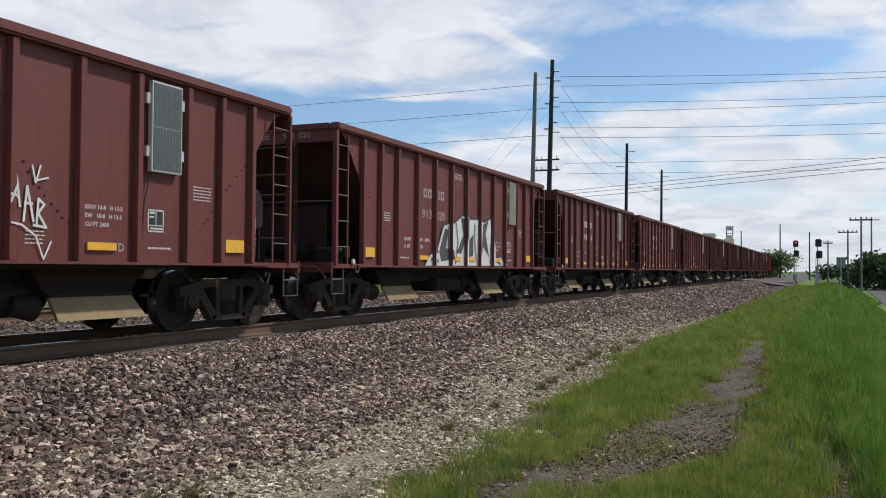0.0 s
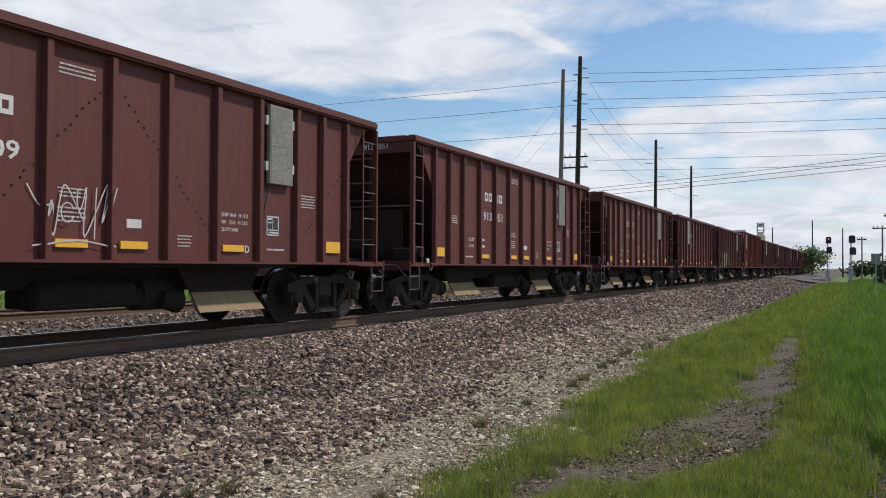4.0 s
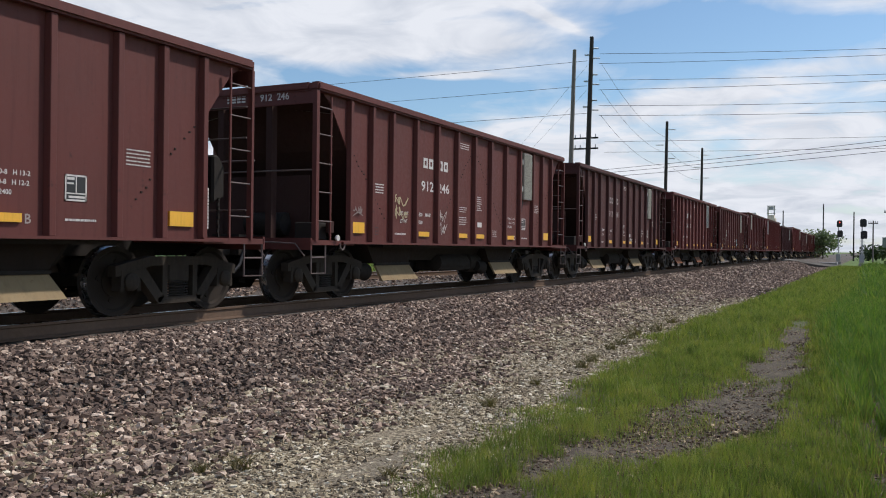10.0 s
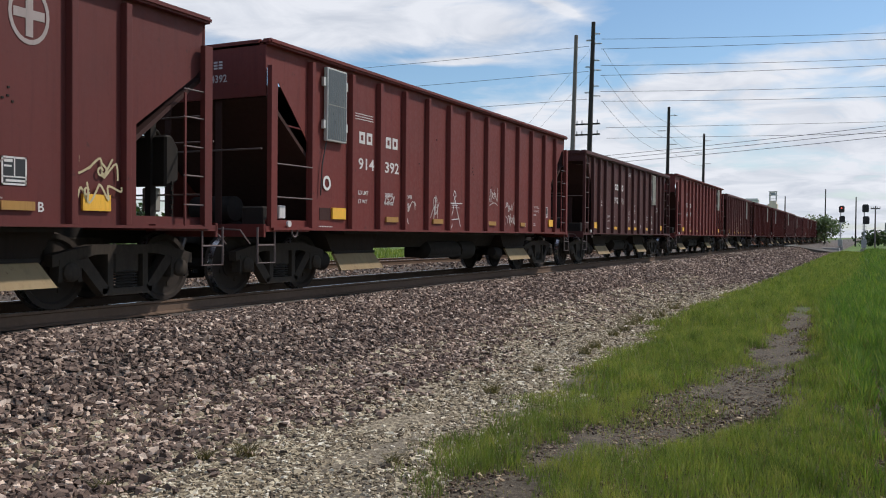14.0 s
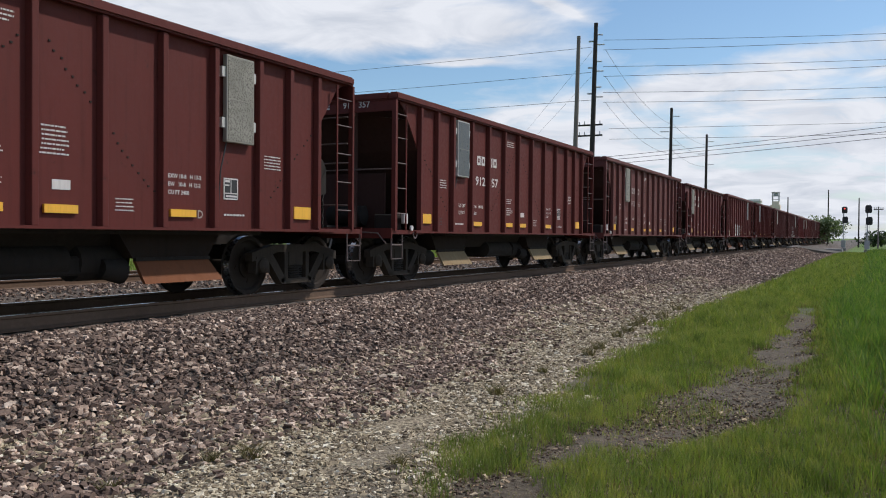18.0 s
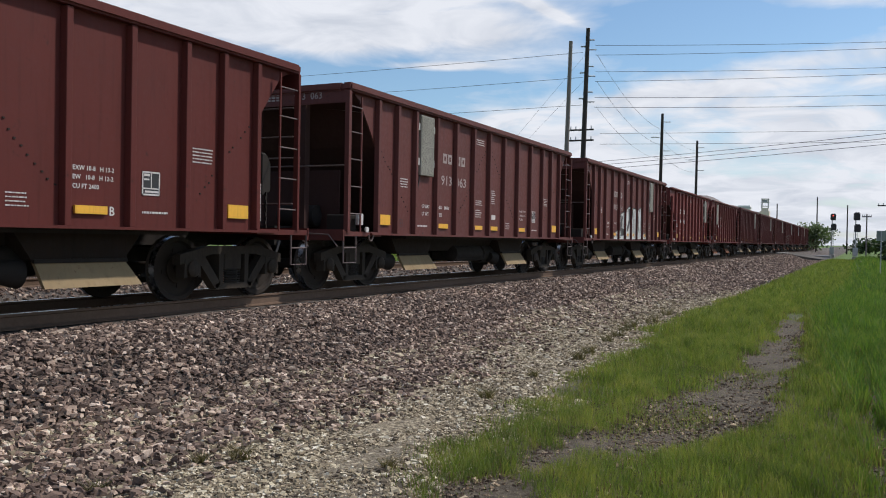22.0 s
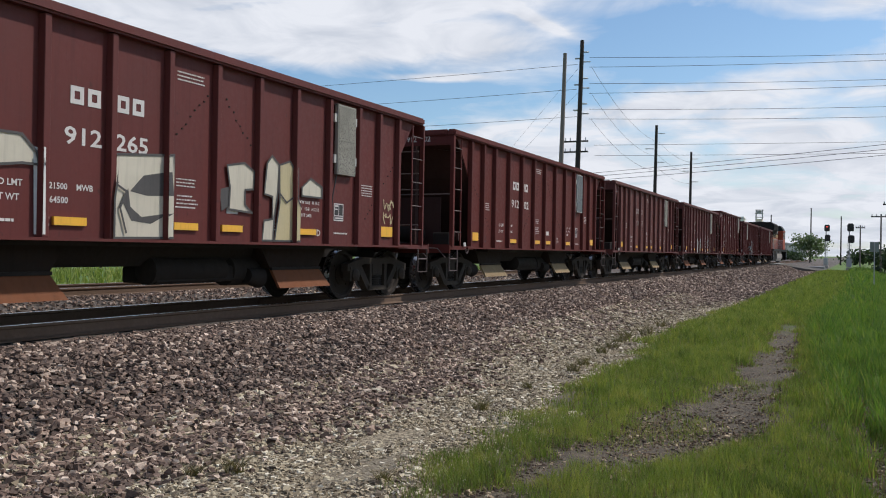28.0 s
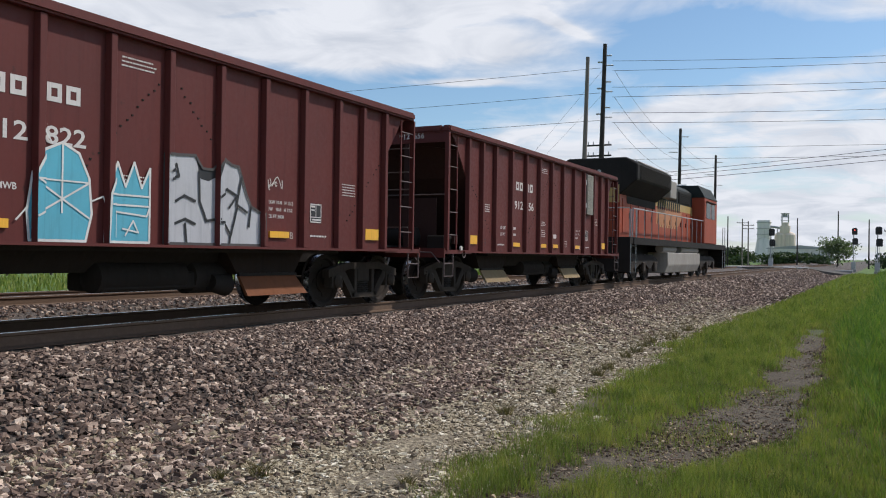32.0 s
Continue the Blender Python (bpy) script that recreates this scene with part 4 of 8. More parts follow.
def signal(x, y, top, label, lit):
    base = float(ground_height(x, y))
    s = thing("railway_signal", label, "railway signal", pose(x, y, base), "signals at the crossing")
    h = top - base
    bm = bmesh.new()
    rod(bm, (0, 0, 0), (0, 0, h + 0.2), 0.07, 10)
    part("mast", bm, GALV, s, smooth=40)
    bm = bmesh.new()
    box(bm, -0.35, 0.35, -0.35, 0.35, 0, 0.4)
    bevel_all(bm, 0.03)
    part("foundation", bm, CONCRETE, s)
    bm = bmesh.new()
    box(bm, -0.28, 0.28, -0.22, 0.22, 0.5, 1.45)
    bevel_all(bm, 0.02)
    part("relay_case", bm, GALV, s)
    for k, z in enumerate((h - 0.05, h - 1.45)):
        off = 0.12 if k == 0 else 0.2
        bm = bmesh.new()
        prism(bm, [(off - 0.30, z - 0.42), (off + 0.30, z - 0.42), (off + 0.36, z - 0.25), (off + 0.36, z + 0.35), (off + 0.22, z + 0.52), (off - 0.22, z + 0.52), (off - 0.36, z + 0.35), (off - 0.36, z - 0.25)], -0.16, -0.12, "y")
        box(bm, off - 0.2, off + 0.2, -0.12, 0.1, z - 0.3, z + 0.4)
        head = part("signal_head", bm, BLACK, s)
        for j, dz in enumerate((0.22, -0.14)):
            bm = bmesh.new()
            rod(bm, (off, -0.165, z + dz), (off, -0.19, z + dz), 0.10, 14)
            part("lens", bm, RED_LENS if lit and k == 0 and j == 0 else DARK_LENS, head)
            bm = bmesh.new()
            for q in range(7):
                a0, a1 = math.pi * (q / 7), math.pi * ((q + 1) / 7)
                prism(bm, [(off + 0.125 * math.cos(a0), z + dz + 0.125 * math.sin(a0)), (off + 0.135 * math.cos(a0), z + dz + 0.135 * math.sin(a0)),
                           (off + 0.135 * math.cos(a1), z + dz + 0.135 * math.sin(a1)), (off + 0.125 * math.cos(a1), z + dz + 0.125 * math.sin(a1))], -0.42, -0.16, "y")
            part("hood", bm, BLACK, head)
    bm = bmesh.new()
    for z in np.arange(0.6, h - 1.8, 0.35):
        rod(bm, (-0.2, 0.08, z), (0.2, 0.08, z), 0.014, 6)
    rod(bm, (-0.2, 0.08, 0.3), (-0.2, 0.08, h - 1.7), 0.016, 6)
    rod(bm, (0.2, 0.08, 0.3), (0.2, 0.08, h - 1.7), 0.016, 6)
    part("ladder", bm, GALV, s)
    return s


signal(-3.67, 131.7, 4.9, "steel railway signal mast with two black heads, red light lit", True)
signal(-0.6, 112.2, 4.4, "steel railway signal mast with two dark black heads", False)
signal(-13.05, 118.6, 4.4, "steel railway signal mast with two black heads beyond the tracks", False)


def plate_mesh(name, pts, z, material, kind_label):
    bm = bmesh.new()
    prism(bm, pts, z - 0.12, z, "z")
    return tagged(part(name, bm, material), kind_label, "road", kind="structure")


plate_mesh("road", [(2.6, 6), (10.5, 6), (11.5, 122), (4.0, 122), (3.3, 64), (2.9, 46)], GROUND_Z + 0.03, ASPHALT, "grey asphalt road alongside the verge")
bm = bmesh.new()
prism(bm, [(-8.0, -0.02), (-5.0, -0.5), (-3.0, GROUND_Z + 0.035), (60, GROUND_Z + 0.035), (60, GROUND_Z - 0.3), (-3, GROUND_Z - 0.3), (-8.0, -0.4)], 103.0, 116.0, "y")
prism(bm, [(-14.4, -0.02), (-11.0, -0.02), (-11.0, -0.4), (-14.4, -0.4)], 103.0, 116.0, "y")
prism(bm, [(-60, -0.75), (-20, -0.6), (-17.4, -0.02), (-17.4, -0.4), (-60, -1.1)], 103.0, 116.0, "y")
tagged(part("road_crossing", bm, ASPHALT), "grey asphalt road over the level crossing", "road", kind="structure")
cp = tagged(new("crossing_panels"), "concrete panels of the level crossing", "level crossing", kind="structure")
for c in (TRACK_X, TRACK2_X):
    for x0, x1 in ((-0.66, 0.66), (0.84, 1.48), (-1.48, -0.84)):
        for y in (103.1, 107.4, 111.7):
            bm = bmesh.new()
            box(bm, c + x0, c + x1, y, y + 4.2, -0.2, -0.012)
            bevel_all(bm, 0.02)
            part("panel", bm, CONCRETE, cp)
bm = bmesh.new()
box(bm, 2.6, 6.0, 43.6, 44.1, GROUND_Z + 0.034, GROUND_Z + 0.040)
tagged(part("stop_line", bm, WHITE), "white painted stop line on the road", "road marking", kind="structure")
# dark culvert mouth beside the crossing and pale kerb of the island
bm = bmesh.new()
box(bm, -5.4, -3.4, 118.6, 121.0, GROUND_Z - 0.1, GROUND_Z + 0.38)
bevel_all(bm, 0.05)
tagged(part("signal_base", bm, CONCRETE), "low pale concrete base beside the crossing", "concrete base")


def sign_back(x, y, z, w, h):
    base = float(ground_height(x, y))
    s = thing("road_sign", "square metal road sign seen from its grey back", "road sign", pose(x, y, base))
    bm = bmesh.new()
    box(bm, -0.025, 0.025, -0.02, 0.02, 0, z + h - base)
    part("post", bm, GALV, s)
    bm = bmesh.new()
    box(bm, -w / 2, w / 2, 0.022, 0.030, z - base, z + h - base)
    bevel_all(bm, 0.003)
    part("panel", bm, SIGN_GREY, s)


sign_back(0.83, 45.05, 1.18, 0.40, 0.48)


def tower_block():
    """Two far works towers with a conveyor between them."""
    t = thing("works_tower", "tall white cylindrical works tower in the distance", "industrial tower", pose(-46.5, 397.3, GROUND_Z))
    bm = bmesh.new()
    lathe(bm, [(0, 4.4), (8, 3.3), (10.5, 2.9), (10.6, 2.9)], 28, "z")
    part("hopper_cone", bm, SILO_WHITE, t, smooth=30)
    bm = bmesh.new()
    box(bm, -2.6, 2.6, -2.6, 2.6, 10.4, 18.5)
    bevel_all(bm, 0.15)
    part("head_house", bm, SILO_WHITE, t)
    bm = bmesh.new()
    for z in (12.2, 14.8, 17.4):
        box(bm, -2.9, 2.9, -2.9, 2.9, z, z + 0.2)
    part("platform", bm, GALV, t)
    u = thing("works_tower", "buff concrete silo group with a steel head in the distance", "industrial tower", pose(-38.0, 398.2, GROUND_Z))
    for dx_ in (-1.7, 1.7):
        bm = bmesh.new()
        lathe(bm, [(0, 2.6), (12.0, 2.6), (12.8, 2.1), (13.4, 0.9)], 26, "z")
        part("silo", bm, SILO_BUFF, u, smooth=30, at=pose(dx_, 0, 0))
    bm = bmesh.new()
    box(bm, -2.0, 2.0, -2.0, 2.0, 12.5, 16.0)
    box(bm, -1.4, 1.4, -1.4, 1.4, 16.0, 17.5)
    part("head_house", bm, SILO_BUFF, u)
    bm = bmesh.new()
    for sx in (-1.3, 1.3):
        for sy in (-1.3, 1.3):
            rod(bm, (sx, sy, 17.0), (sx, sy, 21.5), 0.14, 6)
    for z in (18.2, 19.8, 21.4):
        box(bm, -1.7, 1.7, -1.7, 1.7, z, z + 0.15)
    box(bm, -0.9, 0.9, -0.9, 0.9, 19.9, 21.2)
    part("steel_head", bm, GALV, u)
    c = thing("conveyor", "inclined enclosed conveyor between the far towers", "conveyor", pose(-46.5, 397.3, GROUND_Z))
    bm = bmesh.new()
    rod(bm, (2.5, 0, 15.8), (8.0, 0.9, 14.8), 0.5, 8)
    part("gallery", bm, GALV, c)
    bm = bmesh.new()
    rod(bm, (5.5, 0.4, 0), (5.5, 0.4, 15.0), 0.2, 8)
    part("trestle", bm, GALV, c)


tower_block()


def shed(x0, x1, y0, y1, h, pitch, wall, roof, label):
    s = thing("warehouse", label, "warehouse", pose((x0 + x1) / 2, (y0 + y1) / 2, GROUND_Z))
    w, d = (x1 - x0) / 2, (y1 - y0) / 2
    bm = bmesh.new()
    box(bm, -w, w, -d, d, 0, h)
    part("wall", bm, wall, s)
    bm = bmesh.new()
    prism(bm, [(-w - 0.4, h), (w + 0.4, h), (w + 0.4, h + 0.25), (0, h + pitch), (-w - 0.4, h + 0.25)], -d - 0.4, d + 0.4, "y")
    part("roof", bm, roof, s)
    for k in range(3):
        bm = bmesh.new()
        box(bm, -w + 2 + k * (2 * w / 3.2), -w + 4.6 + k * (2 * w / 3.2), -d - 0.06, -d - 0.01, 0, min(3.4, h - 0.4))
        part("door", bm, GALV, s)


shed(-34, -14, 300, 318, 5.0, 1.2, SILO_WHITE, GALV, "long white metal warehouse in the distance")
shed(9.5, 32, 148, 168, 4.4, 3.0, CONCRETE, ROOF_TAN, "low building with a tan roof beyond the trees")
shed(-66, -61.5, 49, 53, 5.2, 0.8, SILO_WHITE, GALV, "small white metal building beyond the railway")


def tree(x, y, h, w, seed, label, leaves=2600, leaf=0.22, foliage=None):
    """Tapered trunk, forked limbs and a ragged crown of small leaf cards in clumps."""
    rng = np.random.default_rng(seed)
    base = float(ground_height(x, y))
    t = thing("tree", label, "tree", pose(x, y, base - 0.05), "trees round the crossing")
    bm = bmesh.new()
    rod(bm, (0, 0, 0), (0.1, 0, h * 0.3), 0.05 * h * 0.35, 8, 0.03 * h * 0.35)
    tips = []
    for k in range(9):
        a = rng.uniform(0, math.tau)
        e = Vector((math.cos(a) * w * rng.uniform(0.15, 0.36), math.sin(a) * w * rng.uniform(0.15, 0.36), h * rng.uniform(0.45, 0.86)))
        rod(bm, (0.1, 0, h * rng.uniform(0.18, 0.3)), e, 0.016 * h * 0.35, 6, 0.006 * h * 0.35)
        tips.append(e)
    part("trunk", bm, WOOD_DARK, t, smooth=50)
    centres = [np.array(e) for e in tips]
    for k in range(14):
        a, r = rng.uniform(0, math.tau), w * 0.46 * math.sqrt(rng.uniform(0.05, 1))
        centres.append(np.array([math.cos(a) * r, math.sin(a) * r, h * rng.uniform(0.14, 0.9) * (1 - 0.25 * (r / (w * 0.5)) ** 2)]))
    C = np.array(centres)
    idx = rng.integers(0, len(C), leaves)
    P = C[idx] + rng.normal(0, 1, (leaves, 3)) * np.array([w * 0.11, w * 0.11, h * 0.085])
    P[:, 2] = np.clip(P[:, 2], 0.04 * h, h)
    u = rng.normal(size=(leaves, 3))
    u /= np.linalg.norm(u, axis=1, keepdims=True)
    q = np.cross(u, rng.normal(size=(leaves, 3)))
    q /= np.linalg.norm(q, axis=1, keepdims=True)
    s = rng.uniform(0.6, 1.4, (leaves, 1)) * leaf
    V = np.stack([P - u * s, P + q * s * 0.55, P + u * s, P - q * s * 0.55], 1).reshape(-1, 3)
    f = (np.arange(leaves) * 4)[:, None] + np.arange(4)[None]
    part("crown", fast_mesh("crown", V, f.ravel(), np.full(leaves, 4), foliage or LEAF), None, t)


tree(-6.9, 158, 5.0, 5.6, 1, "round pale green tree beyond the crossing", 2600, 0.2, LEAF_PALE)
tree(5.6, 92, 3.9, 5.4, 2, "dense dark green tree beside the road", 3000, 0.22)
tree(9.4, 96, 3.9, 6.0, 3, "dense dark green tree beside the road", 3000, 0.22)
tree(3.4, 101, 2.6, 3.4, 4, "dark green bush beside the road", 1800, 0.2)
tree(13.5, 101, 3.8, 6.0, 5, "dense dark green tree beside the road", 2600, 0.22)
for i, (x, y, h, w) in enumerate([(-29.5, 215, 3.4, 9), (-24, 220, 2.8, 8), (-21, 216, 3.2, 5.5), (-17, 212, 2.6, 7), (-33, 222, 4.6, 7), (-12.5, 206, 2.2, 5), (-38, 226, 3.2, 9), (2.5, 190, 3.2, 9), (9, 185, 3.6, 8),
                                  (-66, 58, 4.8, 5), (-70, 63, 5.2, 6), (-72, 48, 4.0, 5), (-78, 75, 5.0, 7), (-85, 92, 5.5, 8), (-95, 110, 6, 9), (-75, 100, 5, 8), (-60, 90, 4, 6)]):
    tree(x, y, h, w, 10 + i, "low dark green bush in the distance" if h < 4 else "dark green tree in the distance", 1100, 0.34)


def fence(x, y0, y1):
    f = thing("fence", "dark post and rail fence across the field", "fence", pose(x, y0, float(ground_height(x, y0))))
    for y in np.arange(0, y1 - y0 + 0.1, 3.0):
        bm = bmesh.new()
        box(bm, -0.06, 0.06, y - 0.06, y + 0.06, -0.1, 1.15)
        part("post", bm, WOOD_DARK, f)
    for z in (0.5, 1.0):
        bm = bmesh.new()
        box(bm, -0.03, 0.03, 0, y1 - y0, z - 0.06, z + 0.06)
        part("board", bm, WOOD_DARK, f)


fence(-46, 30, 66)
plate_mesh("far_road", [(-60, -60), (-50, -60), (-50, 100), (-60, 100)], float(ground_height(-55.0, 20.0)) + 0.03, CONCRETE, "pale concrete road across the field")

# ---- the train ----
SILL_Z = 1.02
TOPS = {"A": 3.61, "B1": 3.82, "B2": 3.82, "B3": 3.52}
PANEL_X, RIB_X = 1.45, 1.595
TYPES = {
    # body length, pitch from car to car, places of the side ribs, end style
    "A": dict(body=12.22, pitch=13.91, ribs=[0.90, 1.63, 2.36, 3.31, 4.25, 5.19, 6.11, 7.04, 7.98, 8.92, 9.86, 10.59, 11.32]),
    "B1": dict(body=13.72, pitch=15.70, ribs=[1.10, 2.28, 3.22, 4.16, 5.12, 6.10, 7.09, 8.09, 9.09, 10.06, 11.02, 12.0, 12.9]),
    "B2": dict(body=11.1, pitch=12.27, ribs=[1.46, 2.54, 3.63, 4.69, 5.76, 6.85, 7.92, 8.97, 9.75]),
    "B3": dict(body=11.4, pitch=12.69, ribs=[1.16, 2.01, 2.9, 3.83, 4.76, 5.7, 6.64, 7.57, 8.5, 9.39, 10.22]),
}
PAINTED = {}


def painted(ob):
    PAINTED[ob.name.split(".")[0]] = True
    ob["painted"] = 1
    return ob


def bogie_template(parent, y):
    """A two-axle freight bogie: bolster, two side frames, springs, two wheelsets."""
    bm = bmesh.new()
    box(bm, -1.05, 1.05, -0.2, 0.2, 0.42, 0.72)
    box(bm, -0.3, 0.3, -0.3, 0.3, 0.72, 0.86)
    bevel_all(bm, 0.02)
    b = part("bogie", bm, CAST, parent, "dirty cast-steel two-axle bogie", at=pose(0, y, 0))
    for side in (1, -1):
        bm = bmesh.new()
        # side frame outline with two openings, built from bars
        x0, x1 = (0.93, 1.07) if side > 0 else (-1.07, -0.93)
        prism(bm, [(-1.13, 0.52), (-1.13, 0.66), (-0.95, 0.70), (-0.55, 0.78), (0.55, 0.78), (0.95, 0.70), (1.13, 0.66), (1.13, 0.52), (0.92, 0.56), (0.5, 0.66), (-0.5, 0.66), (-0.92, 0.56)], x0, x1, "x")
        prism(bm, [(-0.80, 0.60), (-0.64, 0.64), (-0.30, 0.24), (-0.36, 0.17), (-0.42, 0.17)], x0, x1, "x")
        prism(bm, [(0.80, 0.60), (0.42, 0.17), (0.36, 0.17), (0.30, 0.24), (0.64, 0.64)], x0, x1, "x")
        box(bm, x0, x1, -0.40, 0.40, 0.15, 0.235)
        box(bm, x0, x1, -0.33, -0.24, 0.235, 0.66)
        box(bm, x0, x1, 0.24, 0.33, 0.235, 0.66)
        for e in (-0.889, 0.889):
            prism(bm, [(e - 0.17, 0.34), (e - 0.15, 0.60), (e + 0.15, 0.60), (e + 0.17, 0.34), (e + 0.11, 0.34), (e + 0.11, 0.52), (e - 0.11, 0.52), (e - 0.11, 0.34)], x0 - 0.01, x1 + 0.01, "x")
        part("side_frame", bm, CAST, b)
        bm = bmesh.new()
        prof = [(0.235, 0.05)]
        for k in range(6):
            prof += [(0.24 + k * 0.037, 0.05), (0.248 + k * 0.037, 0.075), (0.262 + k * 0.037, 0.075), (0.268 + k * 0.037, 0.05)]
        for ring in lathe(bm, prof, 16, "z"):
            for v in ring:
                v.co.x += (x0 + x1) / 2
                v.co.y *= 2.7
        part("spring", bm, GRIME, b)
        for e in (-0.889, 0.889):
            bm = bmesh.new()
            s = side
            lathe(bm, [(s * 1.05, 0.115), (s * 1.11, 0.115), (s * 1.135, 0.09), (s * 1.15, 0.05)] if s > 0 else [(-1.15, 0.05), (-1.135, 0.09), (-1.11, 0.115), (-1.05, 0.115)], 14)
            part("bearing_cap", bm, CAST, b, at=pose(0, e, 0.457), smooth=40)
    for e in (-0.889, 0.889):
        part("wheelset", WHEELSET, None, b, at=pose(0, e, 0.457))
    return b


def wheelset_mesh(r):
    bm = bmesh.new()
    prof = [(-0.95, 0.06), (-0.80, 0.08), (-0.795, 0.20), (-0.765, 0.20), (-0.760, r * 0.80), (-0.80, r * 0.86), (-0.80, r - 0.002), (-0.70, r + 0.003), (-0.675, r + 0.028), (-0.66, r + 0.02), (-0.66, r * 0.86), (-0.69, r * 0.80), (-0.69, 0.16), (-0.64, 0.10), (-0.6, 0.085)]
    rings = lathe(bm, prof + [(-a, q) for a, q in reversed(prof)], 40)
    for f in bm.faces:
        c = f.calc_center_median()
        if abs(math.hypot(c.y, c.z) - r) < 0.012 and len(f.verts) == 4:
            f.material_index = 1
    # a chalk mark and casting bosses on the plate
    for s in (1, -1):
        for k in range(4):
            a = k * math.tau / 4 + 0.4
            m = Matrix.Translation((s * 0.764, math.cos(a) * r * 0.55, math.sin(a) * r * 0.55))
            box(bm, -0.012, 0.012, -0.03, 0.03, -0.03, 0.03, m)
    return finish("wheelset", bm, [WHEEL, TREAD], smooth=35)


WHEELSET = wheelset_mesh(0.457)


def side_sheet(bm, kind, body, side):
    top = TOPS[kind] - 0.06
    up = TOPS[kind] - 3.56
    x0, x1 = (PANEL_X - 0.012, PANEL_X) if side > 0 else (-PANEL_X, -PANEL_X + 0.012)
    if kind == "A":
        pts = [(0.86, SILL_Z), (0.86, 2.62), (0.30, 3.36), (0.16, 3.43), (0.16, top)]
    elif kind == "B2":
        pts = [(0.0, SILL_Z), (0.0, 1.14), (1.16, 1.14), (1.16, 2.13 + up * 0.5), (0.14, 2.75 + up), (0.0, 2.9 + up), (0.0, top)]
    else:
        pts = [(0.0, SILL_Z - 0.02), (0.0, 1.14), (1.03, 1.14), (1.03, 2.28 + up * 0.5), (0.16, 3.1 + up), (0.0, 3.15 + up), (0.0, top)]
    allp = pts + [(body - y, z) for y, z in reversed(pts)]
    prism(bm, allp, x0, x1, "x")


def car_template(kind):
    spec = TYPES[kind]
    body, ribs = spec["body"], spec["ribs"]
    car = thing("hopper_car", "oxide-red ribbed open-top steel hopper car", "freight car")
    P = PAINT_BROWN
    style_a = kind == "A"
    TOP_Z = TOPS[kind]
    for side in (1, -1):
        bm = bmesh.new()
        side_sheet(bm, kind, body, side)
        painted(part("side_sheet", bm, P, car))
        s = side
        # side sill: an angle under the ribs
        bm = bmesh.new()
        x = sorted((s * (PANEL_X - 0.10), s * (RIB_X + 0.012)))
        box(bm, x[0], x[1], 0.55 if style_a else 0.0, body - (0.55 if style_a else 0.0), SILL_Z - 0.035, SILL_Z)
        painted(part("side_sill", bm, P, car))
        bm = bmesh.new()
        prism(bm, [(0, -0.062), (0.088, -0.043), (0.088, 0.043), (0, 0.062)], SILL_Z, TOP_Z - 0.15, "z")
        bevel_all(bm, 0.006)
        rib_mesh = finish("rib", bm, P)
        for y in ribs:
            painted(part("rib", rib_mesh, None, car, at=pose(s * (PANEL_X + 0.001), y, 0, 0, 0, 0 if s > 0 else 180)))
    # bolt rows on the panels, where the sloping floors inside meet the sides
    bm = bmesh.new()
    rng = random.Random(7)
    if style_a:
        m = body / 2
        lines = [((1.0, 2.62), (2.15, 1.48)), ((m - 0.15, 3.02), (m - 1.65, 1.45)), ((m + 0.22, 3.02), (m + 1.75, 1.45)), ((body - 0.95, 2.62), (body - 2.05, 1.48))]
    else:
        lines = []
        for y0 in ribs[3:-2]:
            for q in range(rng.choice((0, 1, 1, 2))):
                yc, zc = y0 + rng.uniform(0.22, 0.74), rng.uniform(1.9, 3.0)
                for k in range(rng.choice((1, 3, 4))):
                    y, z = yc + rng.uniform(-0.07, 0.07), zc + rng.uniform(-0.08, 0.08)
                    box(bm, PANEL_X, PANEL_X + 0.008, y - 0.014, y + 0.014, z - 0.011, z + 0.011)
    for (ya, za), (yb, zb) in lines:
        count = int(math.hypot(yb - ya, zb - za) / 0.115)
        for k in range(count + 1):
            y, z = ya + (yb - ya) * k / count, za + (zb - za) * k / count
            if min(abs(y - r) for r in ribs) > 0.085 and rng.random() < 0.88:
                y, z = y + rng.uniform(-0.02, 0.02), z + rng.uniform(-0.02, 0.02)
                box(bm, PANEL_X, PANEL_X + 0.010, y - 0.014, y + 0.014, z - 0.010, z + 0.010)
    part("bolt_rows", bm, GRIME, car)["kind"] = "stuff"
    # top chord all round
    bm = bmesh.new()
    w = 0.12
    xo = RIB_X - 0.015
    chord = 0.14 if style_a else 0.09
    ya, yb = (-0.18, body + 0.06) if style_a else (-0.06, body + 0.06)
    for s in (1, -1):
        x = sorted((s * (xo - 0.20), s * xo))
        box(bm, x[0], x[1], ya, yb, TOP_Z - chord, TOP_Z)
    box(bm, -xo + 0.2, xo - 0.2, ya, ya + 0.14, TOP_Z - chord, TOP_Z)
    box(bm, -xo + 0.2, xo - 0.2, yb - 0.14, yb, TOP_Z - chord, TOP_Z)
    bevel_all(bm, 0.03, 2)
    painted(part("top_chord", bm, P, car, smooth=50))
    # centre sill and load
    bm = bmesh.new()
    box(bm, -0.28, 0.28, -0.55, body + 0.55, 0.78, 1.12)
    part("centre_sill", bm, GRIME, car)
    bm = bmesh.new()
    box(bm, -1.40, 1.40, 2.2, body - 2.2, 0.93, 1.00)
    part("floor_plate", bm, GRIME, car)
    bm = bmesh.new()
    prism(bm, [(-0.95, 0.93), (-0.72, 0.66), (0.72, 0.66), (0.95, 0.93)], 2.6, body - 2.6, "y")
    part("hopper_bottom", bm, GRIME, car)
    bm = bmesh.new()
    n = 14
    rows = []
